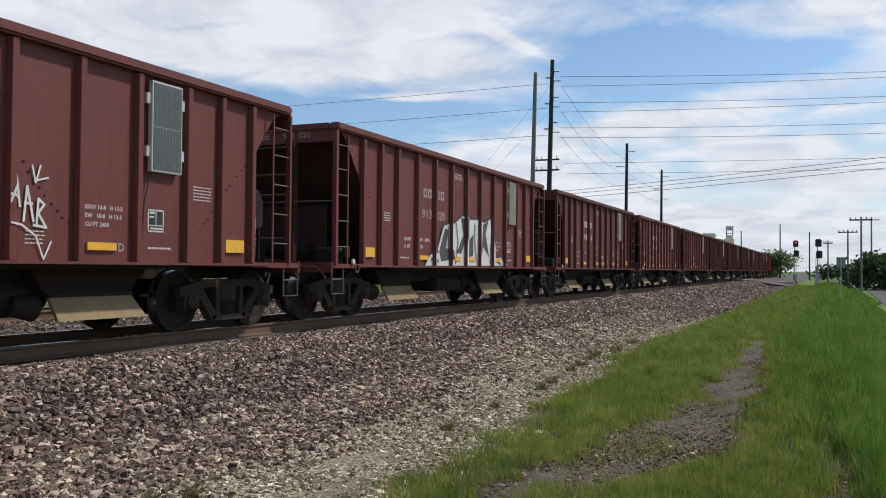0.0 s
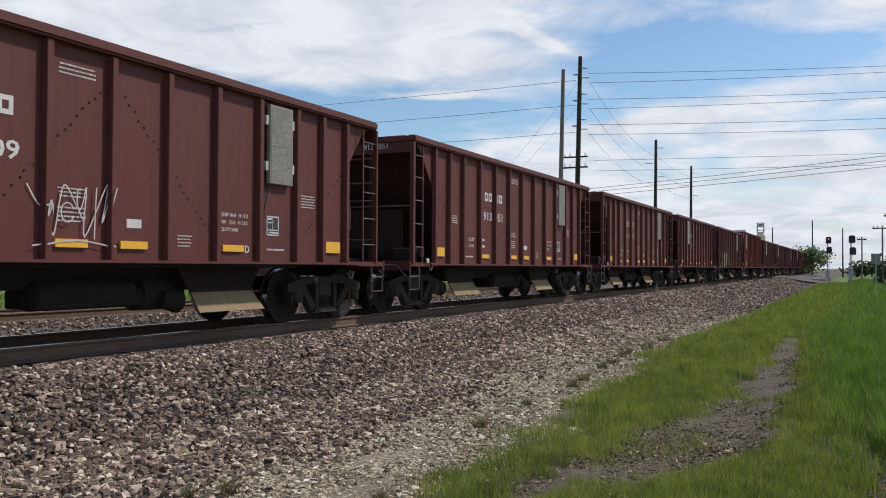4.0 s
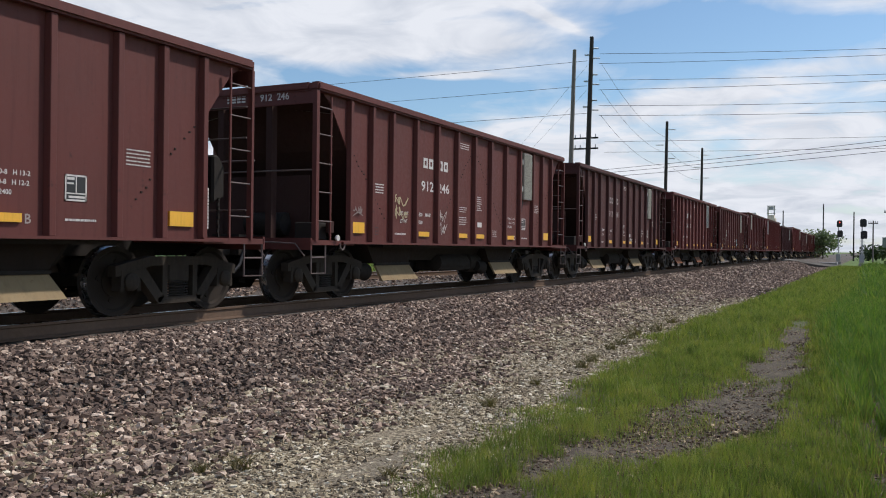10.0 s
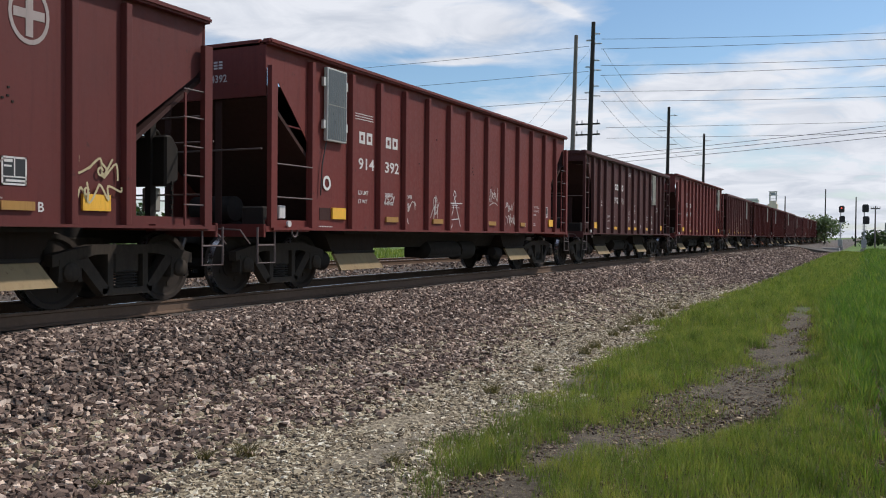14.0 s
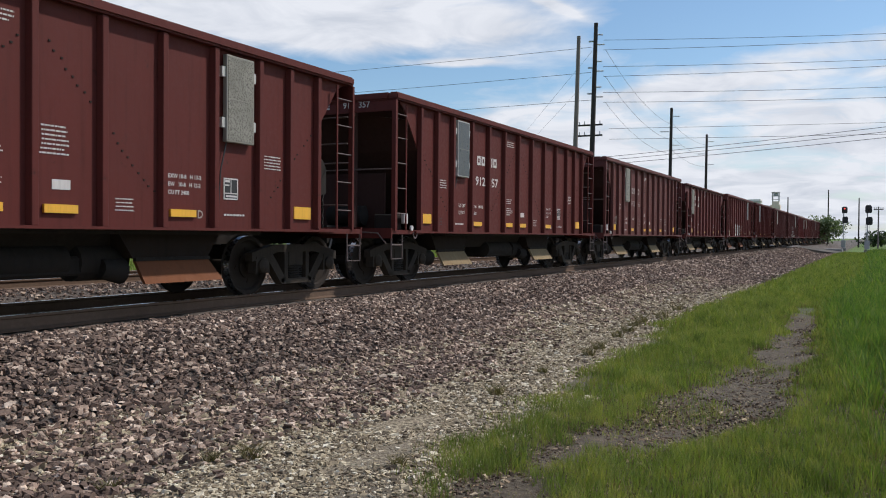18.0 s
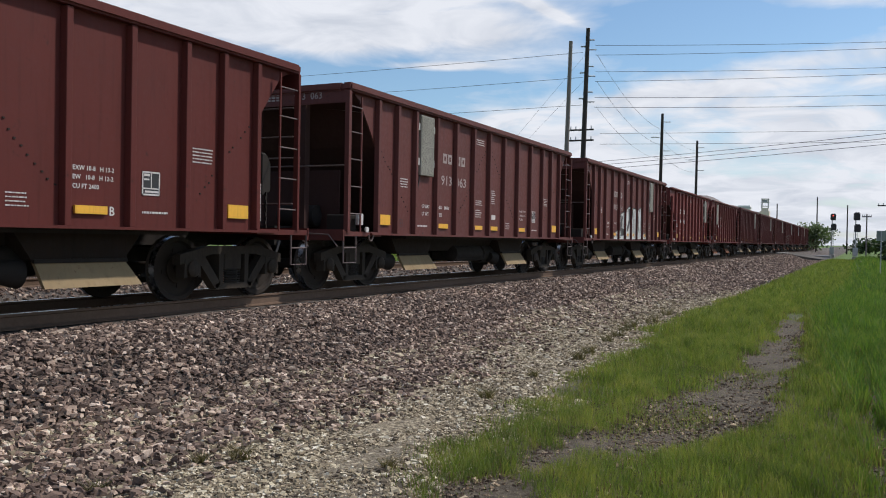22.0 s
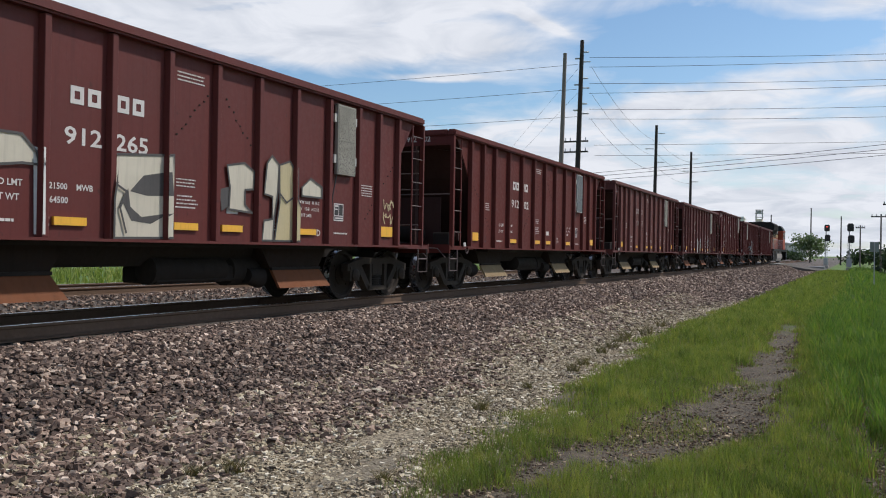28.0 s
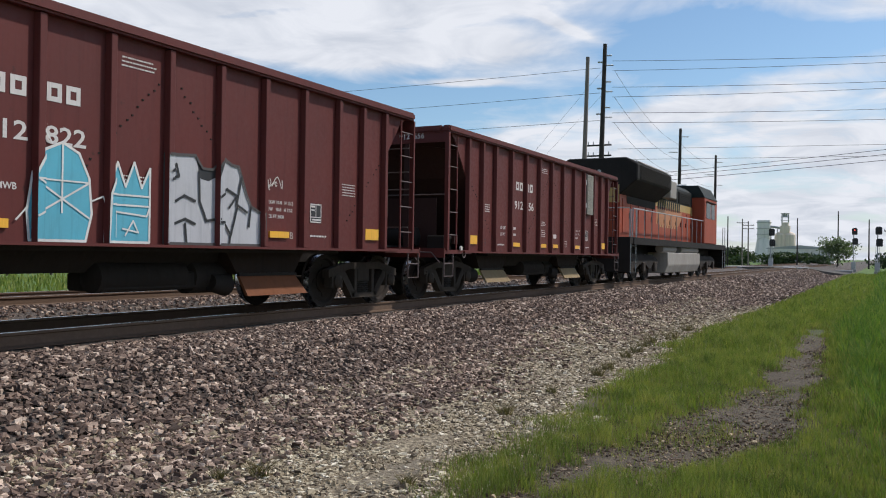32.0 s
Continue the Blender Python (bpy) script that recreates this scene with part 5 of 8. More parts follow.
    rng = random.Random(4)
    for i in range(n + 1):
        y = 0.35 + (body - 0.7) * i / n
        rows.append([bm.verts.new((x, y, 3.18 + 0.16 * (1 - (x / 1.4) ** 2) + rng.uniform(-0.04, 0.04))) for x in (-1.42, -0.9, -0.3, 0.3, 0.9, 1.42)])
    for a, b in zip(rows, rows[1:]):
        for k in range(5):
            bm.faces.new((a[k], a[k + 1], b[k + 1], b[k]))
    part("load", bm, LOAD, car, "crushed stone load inside the hopper")
    for end in (0, 1):
        def Y(v):
            return v if end == 0 else body - v
        def ybox(bm, x0, x1, y0, y1, z0, z1):
            a, b = sorted((Y(y0), Y(y1)))
            return box(bm, x0, x1, a, b, z0, z1)
        bm = bmesh.new()
        # sloping end sheet of the hopper
        if style_a:
            pts = [(0.10, 3.52), (0.17, 3.52), (0.34, 3.41), (0.91, 2.65), (2.55, 1.10), (2.50, 1.06), (0.86, 2.61), (0.28, 3.36)]
        else:
            e = TOP_Z - 3.56
            pts = [(0.02, 3.46 + e), (0.04, 3.46 + e), (0.04, 2.75 + e), (2.45, 1.08), (2.40, 1.04), (0.02, 2.70 + e)]
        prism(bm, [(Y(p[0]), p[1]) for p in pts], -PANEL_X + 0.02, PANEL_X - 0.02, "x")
        # the shade under the slope is part of this dark colour
        part("slope_sheet", bm, SHADED_END_GRIME, car)
        # name board across the top of the end
        bm = bmesh.new()
        if style_a:
            ybox(bm, -1.50, 1.50, -0.13, -0.10, TOP_Z - 0.34, TOP_Z - 0.02)
        else:
            ybox(bm, -1.46, 1.46, -0.03, 0.0, TOP_Z - 0.84, TOP_Z - 0.04)
        painted(part("end_board", bm, P, car))
        # end platform
        bm = bmesh.new()
        ybox(bm, -1.56, 1.56, -0.32 if style_a else -0.16, 0.95, SILL_Z - 0.06, SILL_Z + 0.02)
        ybox(bm, -1.56, 1.56, -0.34 if style_a else -0.18, -0.30 if style_a else -0.14, SILL_Z - 0.14, SILL_Z + 0.05)
        painted(part("end_platform", bm, P, car))
        for s in (1, -1):
            bm = bmesh.new()
            x = sorted((s * 1.50, s * 1.585))
            if style_a:
                y0, y1 = (-0.24, -0.16) if end == 0 else (-0.04, 0.01)
            else:
                y0, y1 = -0.04, 0.10
            ybox(bm, x[0], x[1], y0, y1, SILL_Z, TOP_Z - (0.16 if style_a else 0.4))
            painted(part("corner_post", bm, P, car))
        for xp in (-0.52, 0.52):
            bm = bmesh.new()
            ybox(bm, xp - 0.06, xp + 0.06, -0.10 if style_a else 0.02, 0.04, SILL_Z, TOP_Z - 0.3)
            part("end_post", bm, SHADED_END_GRIME, car)
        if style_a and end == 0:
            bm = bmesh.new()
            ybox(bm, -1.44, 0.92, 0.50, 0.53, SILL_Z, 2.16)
            part("end_bulkhead", bm, SHADED_END_GRIME, car)
        bm = bmesh.new()
        rod(bm, (-1.5, Y(-0.16), 2.18), (1.5, Y(-0.16), 2.18), 0.014, 6)
        part("end_rail", bm, RUNG, car)
        # ladders: the outer stile is the corner post
        for s in (1, -1):
            bm = bmesh.new()
            x = sorted((s * 1.54, s * 1.565))
            inner = (0.20 if end == 0 else 0.42) if style_a else 0.42
            ybox(bm, x[0], x[1], inner, inner + 0.03, SILL_Z, TOP_Z - 0.2 if style_a else (2.75 if end else 1.1))
            zs = [1.35, 1.82, 2.29, 2.76, 3.2] if style_a else ([1.3, 1.68, 2.06, 2.44, 2.8] if end else [1.48, 1.98])
            a, b = ((-0.22, 0.24) if end == 0 else (-0.03, 0.45)) if style_a else ((0.05, 0.46) if end else (0.05, 1.03))
            if s < 0:
                for z in zs:
                    rod(bm, (s * 1.555, Y(a), z), (s * 1.555, Y(b), z), 0.010, 6)
            lad = painted(part("ladder", bm, P, car))
            for z in zs if s > 0 else ():
                bm = bmesh.new()
                rod(bm, (s * 1.555, Y(a), z), (s * 1.555, Y(b), z), 0.012, 6)
                part("rung", bm, RUNG, lad)
            # stirrup step under the corner
            bm = bmesh.new()
            a, b = (-0.30, 0.10)
            polyrod(bm, [(s * 1.54, Y(a), SILL_Z), (s * 1.54, Y(a), 0.50), (s * 1.54, Y(b), 0.50), (s * 1.54, Y(b), SILL_Z)], 0.016, 6)
            rod(bm, (s * 1.54, Y(a), 0.76), (s * 1.54, Y(b), 0.76), 0.014, 6)
            part("stirrup_step", bm, RUNG, car)
        # coupler, hose, cut lever
        bm = bmesh.new()
        ybox(bm, -0.10, 0.10, -0.80, -0.3, 0.78, 0.98)
        prism(bm, [(Y(-0.78), 0.68), (Y(-0.95), 0.70), (Y(-0.95), 1.04), (Y(-0.78), 1.06)], -0.17, 0.13, "x")
        part("coupler", bm, CAST, car)
        bm = bmesh.new()
        polyrod(bm, [(0.35, Y(-0.5), 0.85), (0.36, Y(-0.62), 0.62), (0.34, Y(-0.75), 0.50), (0.30, Y(-0.85), 0.56)], 0.028, 6)
        part("air_hose", bm, BLACK, car)
        bm = bmesh.new()
        polyrod(bm, [(0.2, Y(-0.62), 1.0), (0.8, Y(-0.45), 1.0), (1.3, Y(-0.40), 0.98), (1.5, Y(-0.42), 0.78)], 0.013, 6)
        part("cut_lever", bm, RUNG, car)
        bogie_template(car, Y(0.86) if style_a else Y(0.92))
        # hopper outlets: chute and slanting door, on both sides
        for s in (1, -1):
            for yc in (((3.05,) if end == 0 else (3.68,)) if style_a else (2.95,)):
                bm = bmesh.new()
                c = Y(yc)
                pts = [(c - 0.95, 0.99), (c + 0.95, 0.99), (c + 0.68, 0.62), (c - 0.68, 0.62)]
                x = sorted((s * 0.35, s * 1.10))
                prism(bm, pts, x[0], x[1], "x")
                part("chute", bm, CHUTE, car)
                bm = bmesh.new()
                v = [(s * 1.12, c - 0.66, 0.60), (s * 1.12, c + 0.66, 0.60), (s * 1.28, c + 0.80, 0.30), (s * 1.28, c - 0.64, 0.30)]
                lo = [bm.verts.new(q) for q in v]
                hi = [bm.verts.new((q[0] - s * 0.05, q[1], q[2])) for q in v]
                bm.faces.new(lo)
                bm.faces.new(hi[::-1])
                for k in range(4):
                    bm.faces.new((lo[k], hi[k], hi[(k + 1) % 4], lo[(k + 1) % 4]))
                door = part("outlet_door", bm, DOOR_TAN, car, "slanting outlet door, bare and rust-stained")
                bm = bmesh.new()
                box(bm, min(s * 1.10, s * 1.15), max(s * 1.10, s * 1.15), c - 0.68, c + 0.68, 0.585, 0.63)
                part("door_hinge", bm, GRIME, door)
                bm = bmesh.new()
                rod(bm, (s * 0.92, c - 0.72, 0.46), (s * 0.92, c - 1.05, 0.50), 0.17, 14, 0.12)
                part("door_cylinder", bm, GRIME, car, smooth=40)
    # brake cylinder and reservoirs slung under the middle
    m = body / 2
    for name, y0, y1, x, z, r in (("brake_cylinder", m - 0.6, m + 1.0, 0.75, 0.60, 0.20), ("equalising_reservoir", m + 1.05, m + 1.9, 0.70, 0.58, 0.24), ("auxiliary_reservoir", m + 2.0, m + 3.1, -0.55, 0.56, 0.22)):
        bm = bmesh.new()
        lathe(bm, [(y0, r * 0.4), (y0 + 0.06, r), (y1 - 0.06, r), (y1, r * 0.4)], 14, "y")
        part(name, bm, GRIME, car, at=pose(x, 0, z), smooth=40)
    bm = bmesh.new()
    box(bm, 0.25, 0.9, m - 0.5, m + 1.85, 0.42, 0.66)
    bevel_all(bm, 0.03)
    part("brake_bracket", bm, GRIME, car)
    # jacking mark and rope ring at the near corner
    bm = bmesh.new()
    rod(bm, (RIB_X - 0.02, 0.38, SILL_Z + 0.06), (RIB_X + 0.012, 0.38, SILL_Z + 0.06), 0.05, 12)
    part("corner_disc", bm, WHITE, car, "small white disc at the corner of the sill")
    bm = bmesh.new()
    polyrod(bm, [(RIB_X - 0.02, 0.55 + 0.075 * math.cos(q), SILL_Z - 0.03 + 0.11 * math.sin(q)) for q in np.linspace(math.pi, math.tau, 9)], 0.014, 6)
    part("rope_ring", bm, RUNG, car)
    # brake gear on the near end
    bm = bmesh.new()
    lathe(bm, [(-0.55, 0.05), (-0.5, 0.2), (0.3, 0.2), (0.35, 0.05)], 16)
    part("air_reservoir", bm, GRIME, car, at=pose(0.2, 0.45, 1.32), smooth=40)
    e = body + (0.02 if style_a else -0.05)
    bm = bmesh.new()
    ring = [(0.35 + 0.24 * math.cos(q), e + 0.05, 2.36 + 0.24 * math.sin(q)) for q in np.linspace(0, math.tau, 19)]
    m4 = Matrix.Translation((0.35, e + 0.05, 2.36)) @ Matrix.Rotation(radians(68), 4, "X") @ Matrix.Translation((-0.35, -e - 0.05, -2.36))
    polyrod(bm, [m4 @ Vector(p) for p in ring], 0.02, 6)
    for q in range(0, 18, 6):
        rod(bm, m4 @ Vector(ring[q]), m4 @ Vector((0.35, e + 0.05, 2.36)), 0.014, 6)
    part("brake_wheel", bm, GRIME, car)
    bm = bmesh.new()
    prism(bm, [(e - 0.12, 1.55), (e + 0.14, 1.64), (e + 0.14, 2.10), (e + 0.02, 2.26), (e - 0.12, 2.26)], -0.55, 0.95, "x")
    bevel_all(bm, 0.03)
    part("brake_housing", bm, GRIME, car)
    bm = bmesh.new()
    box(bm, 0.62, 0.72, e - 0.16, e - 0.06, SILL_Z, TOP_Z - 0.3)
    part("brake_post", bm, GRIME, car)
    bm = bmesh.new()
    for q in range(9):
        box(bm, 0.93, 0.96 if q % 2 else 0.975, e - 0.02, e + (0.02 if q % 2 else 0.005), 1.06 + 0.065 * q, 1.115 + 0.065 * q)
    part("brake_chain", bm, GRIME, car)["kind"] = "stuff"
    bm = bmesh.new()
    for z in (1.45, 2.5, 2.95):
        rod(bm, (-1.45, e + 0.02, z), (1.45, e + 0.02, z), 0.013, 6)
    part("grab_rails", bm, RUNG, car)["kind"] = "stuff"
    bm = bmesh.new()
    box(bm, 0.45, 0.68, e - 0.06, e + 0.08, 1.22, 1.55)
    bevel_all(bm, 0.02)
    part("retainer_box", bm, BOX_GREY, car)
    bm = bmesh.new()
    box(bm, 0.95, 1.35, 0.05, 0.42, 1.04, 1.34)
    bevel_all(bm, 0.02)
    part("brake_valve", bm, GRIME, car)
    return car


# ---- lettering, panels and graffiti ----
TEXT_CACHE = {}


def text_meshes(wanted):
    """Turns all the lettering into meshes at once."""
    obs = {}
    for body, size, material in wanted:
        if (body, size, material.name) in obs:
            continue
        cu = bpy.data.curves.new("text", "FONT")
        cu.body, cu.size, cu.resolution_u, cu.offset = body, size, 2, size * 0.016
        obs[(body, size, material.name)] = (new("text", cu), material)
    dg = bpy.context.evaluated_depsgraph_get()
    for key, (ob, material) in obs.items():
        me = bpy.data.meshes.new_from_object(ob.evaluated_get(dg))
        me.materials.clear()
        me.materials.append(material)
        TEXT_CACHE[key] = me
    for ob, material in obs.values():
        bpy.data.objects.remove(ob)


def text_mesh(body, size, material):
    return TEXT_CACHE[(body, size, material.name)]


FACE = Matrix(((0, 0, 1, 0), (1, 0, 0, 0), (0, 1, 0, 0), (0, 0, 0, 1)))   # text x -> y, text y -> z
ENDFACE = Matrix(((1, 0, 0, 0), (0, 0, -1, 0), (0, 1, 0, 0), (0, 0, 0, 1)))


def write_on(car, body, y, z, size, material=None, x=PANEL_X + 0.005, name="stencil", squeeze=1.0):
    me = text_mesh(body, size, material or WHITE)
    ob = part(name, me, None, car, at=Matrix.Translation((x, y, z)) @ FACE @ Matrix.Diagonal((squeeze, 1, 1, 1)))
    ob["kind"] = "stuff"
    return ob


def quad(bm, x, y0, y1, z0, z1):
    v = [bm.verts.new(p) for p in ((x, y0, z0), (x, y1, z0), (x, y1, z1), (x, y0, z1))]
    bm.faces.new(v)


def patch(car, name, y0, y1, z0, z1, material, x=PANEL_X + 0.004):
    bm = bmesh.new()
    box(bm, x - 0.003, x + 0.002, y0, y1, z0, z1)
    return part(name, bm, material, car)


def plate(car, y0, y1, z0, z1, material):
    """A reflector plate, proud of the panel."""
    bm = bmesh.new()
    box(bm, PANEL_X, PANEL_X + 0.036, y0, y1, z0, z1)
    return part("reflector", bm, material, car)


class Print:
    """All the small print of one car side that is too fine to read, as plain bars in one mesh."""
    def __init__(self, car, rng):
        self.car, self.rng, self.bm = car, rng, bmesh.new()

    def bars(self, y0, y1, z1, lines, pitch, h, ragged=0.25, upright=False):
        for k in range(lines):
            z = z1 - k * pitch
            y = y0 + (self.rng.uniform(0, ragged) * 0.3 * (y1 - y0) if ragged else 0)
            end = y1 - self.rng.uniform(0, ragged) * (y1 - y0)
            while y < end:
                w = self.rng.choice((0.018, 0.03, 0.045, 0.06))
                quad(self.bm, PANEL_X + 0.006, y, min(y + w, end), z - h, z)
                y += w + 0.010

    def column(self, y, z0, z1, w):
        """A word set upright."""
        z = z0
        while z < z1:
            h = self.rng.choice((0.03, 0.035, 0.04))
            quad(self.bm, PANEL_X + 0.006, y, y + w, z, z + h)
            z += h + 0.012

    def close(self, material):
        ob = part("small_print", self.bm, material, self.car)
        ob["kind"] = "stuff"


def mark_letters(car, y_left, y_right, z, h, material):
    """The owner's initials as four plain heavy hollow blocks, two either side of a rib."""
    bm = bmesh.new()
    w, k = h * 0.92, h * 0.27
    for y0 in (y_left, y_left + w * 1.3, y_right, y_right + w * 1.3):
        x = PANEL_X + 0.006
        quad(bm, x, y0, y0 + k, z, z + h)
        quad(bm, x, y0 + w - k, y0 + w, z, z + h)
        quad(bm, x, y0 + k, y0 + w - k, z, z + k)
        quad(bm, x, y0 + k, y0 + w - k, z + h - k, z + h)
    ob = part("owner_mark", bm, material, car)
    ob["kind"] = "stuff"
    return ob


def emit_shape(polys, ribs, lift, y_off=0.0):
    """Flat shapes given as (y, z) polygons, laid over panels and rib faces."""
    flat = bmesh.new()
    for n, p in enumerate(polys):
        vs = [flat.verts.new((0, y + y_off, z)) for y, z in p]
        try:
            face = flat.faces.new(vs)
            face.material_index = n
            face.normal_update()
        except ValueError:
            pass
    bmesh.ops.triangulate(flat, faces=flat.faces[:])
    for r in ribs:
        for e in (r - 0.045, r + 0.045):
            bmesh.ops.bisect_plane(flat, geom=flat.verts[:] + flat.edges[:] + flat.faces[:], plane_co=(0, e, 0), plane_no=(0, 1, 0))
    out = bmesh.new()
    for f in flat.faces:
        c = f.calc_center_median().y
        on_rib = any(abs(c - r) < 0.045 for r in ribs)
        x = (PANEL_X + 0.091 if on_rib else PANEL_X + 0.007) + lift + 0.0003 * f.material_index
        vs = [out.verts.new((x, v.co.y, v.co.z)) for v in f.verts]
        out.faces.new(vs)
    flat.free()
    # all faces look outwards
    for f in out.faces:
        f.normal_update()
        if f.normal.x < 0:
            f.normal_flip()
    return out


def stroke(pts, w):
    """A line of that width as quads."""
    out = []
    for (a, b), (c, d) in zip(pts, pts[1:]):
        dx_, dz_ = c - a, d - b
        n = math.hypot(dx_, dz_) or 1
        ox, oz = -dz_ / n * w / 2, dx_ / n * w / 2
        ex, ez = dx_ / n * w * 0.3, dz_ / n * w * 0.3
        out.append([(a - ex + ox, b - ez + oz), (c + ex + ox, d + ez + oz), (c + ex - ox, d + ez - oz), (a - ex - ox, b - ez - oz)])
    return out


def graffito(car, kind, polys, ribs, material, lift, label=""):
    me = emit_shape(polys, ribs, lift)
    me2 = bpy.data.meshes.new("graffiti")
    me.to_mesh(me2)
    me.free()
    me2.materials.append(material)
    ob = part("graffiti", me2, None, car, label)
    ob["kind"] = "stuff"
    return ob


def smooth_line(pts, steps=4):
    """The points joined by a flowing line."""
    p = [pts[0]] + list(pts) + [pts[-1]]
    out = []
    for a, b, c, d in zip(p, p[1:], p[2:], p[3:]):
        for q in range(steps):
            f = q / steps
            out.append(tuple(0.5 * (2 * b[n] + (c[n] - a[n]) * f + (2 * a[n] - 5 * b[n] + 4 * c[n] - d[n]) * f * f + (3 * b[n] - a[n] - 3 * c[n] + d[n]) * f ** 3) for n in (0, 1)))
    return out + [pts[-1]]


def tag_scrawl(car, y0, y1, z0, z1, seed, ribs, material, w=0.022, strokes=5, rows=1):
    """A quick spray-paint tag: one tangled running line a row, crossed by a few slashes, with nothing to read."""
    rng = random.Random(seed)
    polys = []
    for r in range(rows):
        za, zb = z1 - (z1 - z0) * (r + 0.96) / rows, z1 - (z1 - z0) * r / rows
        h, wide = zb - za, y1 - y0
        tilt, slant = rng.uniform(-0.15, 0.15) * h, rng.uniform(0.0, 0.35) * h
        n = strokes * 3 + 1
        pts = []
        for k in range(n):
            up = k % 2 == (r % 2)
            f = k / (n - 1) + rng.uniform(-1.7, 1.7) / n
            level = rng.uniform(0.62, 1.0) if up else rng.uniform(0.0, 0.36)
            if rng.random() < 0.22:
                level = rng.uniform(0.35, 0.65)
            pts.append((y0 + wide * min(max(f, 0), 1) + slant * (level - 0.5), za + h * level + tilt * (f - 0.5)))
        polys += stroke(smooth_line(pts, 5), w * 0.85)
        for k in range(max(1, strokes // 2)):
            f = rng.uniform(0.05, 0.85)
            a = (y0 + wide * f, za + h * rng.uniform(-0.05, 0.4))
            b = (a[0] + rng.uniform(-0.2, 0.25) * h, za + h * rng.uniform(0.65, 1.08))
            polys += stroke(smooth_line([a, ((a[0] + b[0]) / 2 + rng.uniform(-0.05, 0.05), (a[1] + b[1]) / 2), b]), w * 0.85)
        loop = (y0 + wide * rng.uniform(0.15, 0.85), za + h * rng.uniform(0.3, 0.7), h * rng.uniform(0.12, 0.2))
        polys += stroke([(loop[0] + loop[2] * math.cos(q) * 0.8, loop[1] + loop[2] * math.sin(q)) for q in np.linspace(0.4, 5.9, 12)], w * 0.85)
    if rows == 1 and strokes > 3:
        polys += stroke(smooth_line([(y0 + 0.1 * (y1 - y0), z0 - 0.03), (y0 + 0.6 * (y1 - y0), z0 + 0.04), (y1, z0 - 0.02)]), w * 0.85)
    return graffito(car, "tag", polys, ribs, material, 0.010, "sprayed tag of flowing lines")


def heart(car, ribs, y, z, w, h):
    """A white heart with two eyes and a smile, paint running from its point."""
    out = [(y + w * (0.5 + 0.5 * math.sin(q) ** 3), z + h * (0.56 + (0.40 * math.cos(q) - 0.16 * math.cos(2 * q) - 0.07 * math.cos(3 * q) - 0.03 * math.cos(4 * q)))) for q in np.linspace(0, math.tau, 33)]
    lines = stroke(out, 0.03)
    for f in (0.38, 0.62):
        lines += stroke([(y + w * f, z + h * 0.60), (y + w * f, z + h * 0.68)], 0.035)
    lines += stroke(smooth_line([(y + w * 0.30, z + h * 0.48), (y + w * 0.5, z + h * 0.38), (y + w * 0.70, z + h * 0.48)]), 0.022)
    lines += stroke([(y + w * 0.42, z + h * 0.1), (y + w * 0.42, z - h * 0.35)], 0.018) + stroke([(y + w * 0.55, z + h * 0.1), (y + w * 0.55, z - h * 0.18)], 0.018)
    graffito(car, "line", lines, ribs, SPRAY_WHITE, 0.010, "white sprayed heart with a smiling face")


def crowns(car, ribs):
    """A dome with crossing ribs and a crown, in thin white lines."""
    dome = [(7.15, 1.04), (7.10, 1.5), (7.25, 1.85), (7.48, 2.08), (7.72, 1.8), (7.86, 1.45), (7.80, 1.04)]
    lines = stroke(smooth_line(dome), 0.028) + stroke([(7.48, 2.08), (7.5, 1.5), (7.2, 1.1)], 0.022) + stroke([(7.12, 1.55), (7.84, 1.35)], 0.022) + stroke([(7.15, 1.25), (7.8, 1.62)], 0.022) + stroke([(7.5, 1.5), (7.75, 1.06)], 0.022)
    lines += stroke([(7.98, 1.06), (7.95, 2.0), (8.15, 1.62), (8.30, 2.02), (8.48, 1.66), (8.66, 2.05), (8.78, 1.62), (8.95, 1.98), (8.9, 1.06), (7.98, 1.06)], 0.028)
    lines += stroke([(7.98, 1.52), (8.9, 1.5)], 0.022) + stroke(smooth_line([(8.2, 1.4), (8.6, 1.36), (8.3, 1.15), (8.7, 1.2)]), 0.022)
    graffito(car, "line", lines, ribs, SPRAY_WHITE, 0.010, "white outlines of a dome and a crown")


def pale_blocks(car, ribs):
    """Two worn white blocks with dim inner lines."""
    left = [(3.34, 1.03), (3.36, 1.88), (3.9, 1.84), (4.24, 1.80), (4.24, 1.03)]
    right = [(4.27, 1.03), (4.28, 1.72), (4.6, 1.80), (5.3, 1.74), (5.40, 1.65), (5.38, 1.03)]
    lines = []
    for y in (3.45, 3.86, 4.36, 4.72, 5.08):
        lines += stroke(smooth_line([(y + 0.04, 1.66), (y + 0.22, 1.70), (y + 0.24, 1.40), (y + 0.06, 1.36), (y + 0.05, 1.15), (y + 0.25, 1.12)]), 0.05)
        lines += stroke([(y + 0.31, 1.08), (y + 0.30, 1.72)], 0.035)
    graffito(car, "fill", [left, right], ribs, SPRAY_GREY, 0.007, "worn pale grey sprayed blocks")
    graffito(car, "line", lines, ribs, SPRAY_WHITE, 0.010, "white strokes on the grey sprayed blocks")


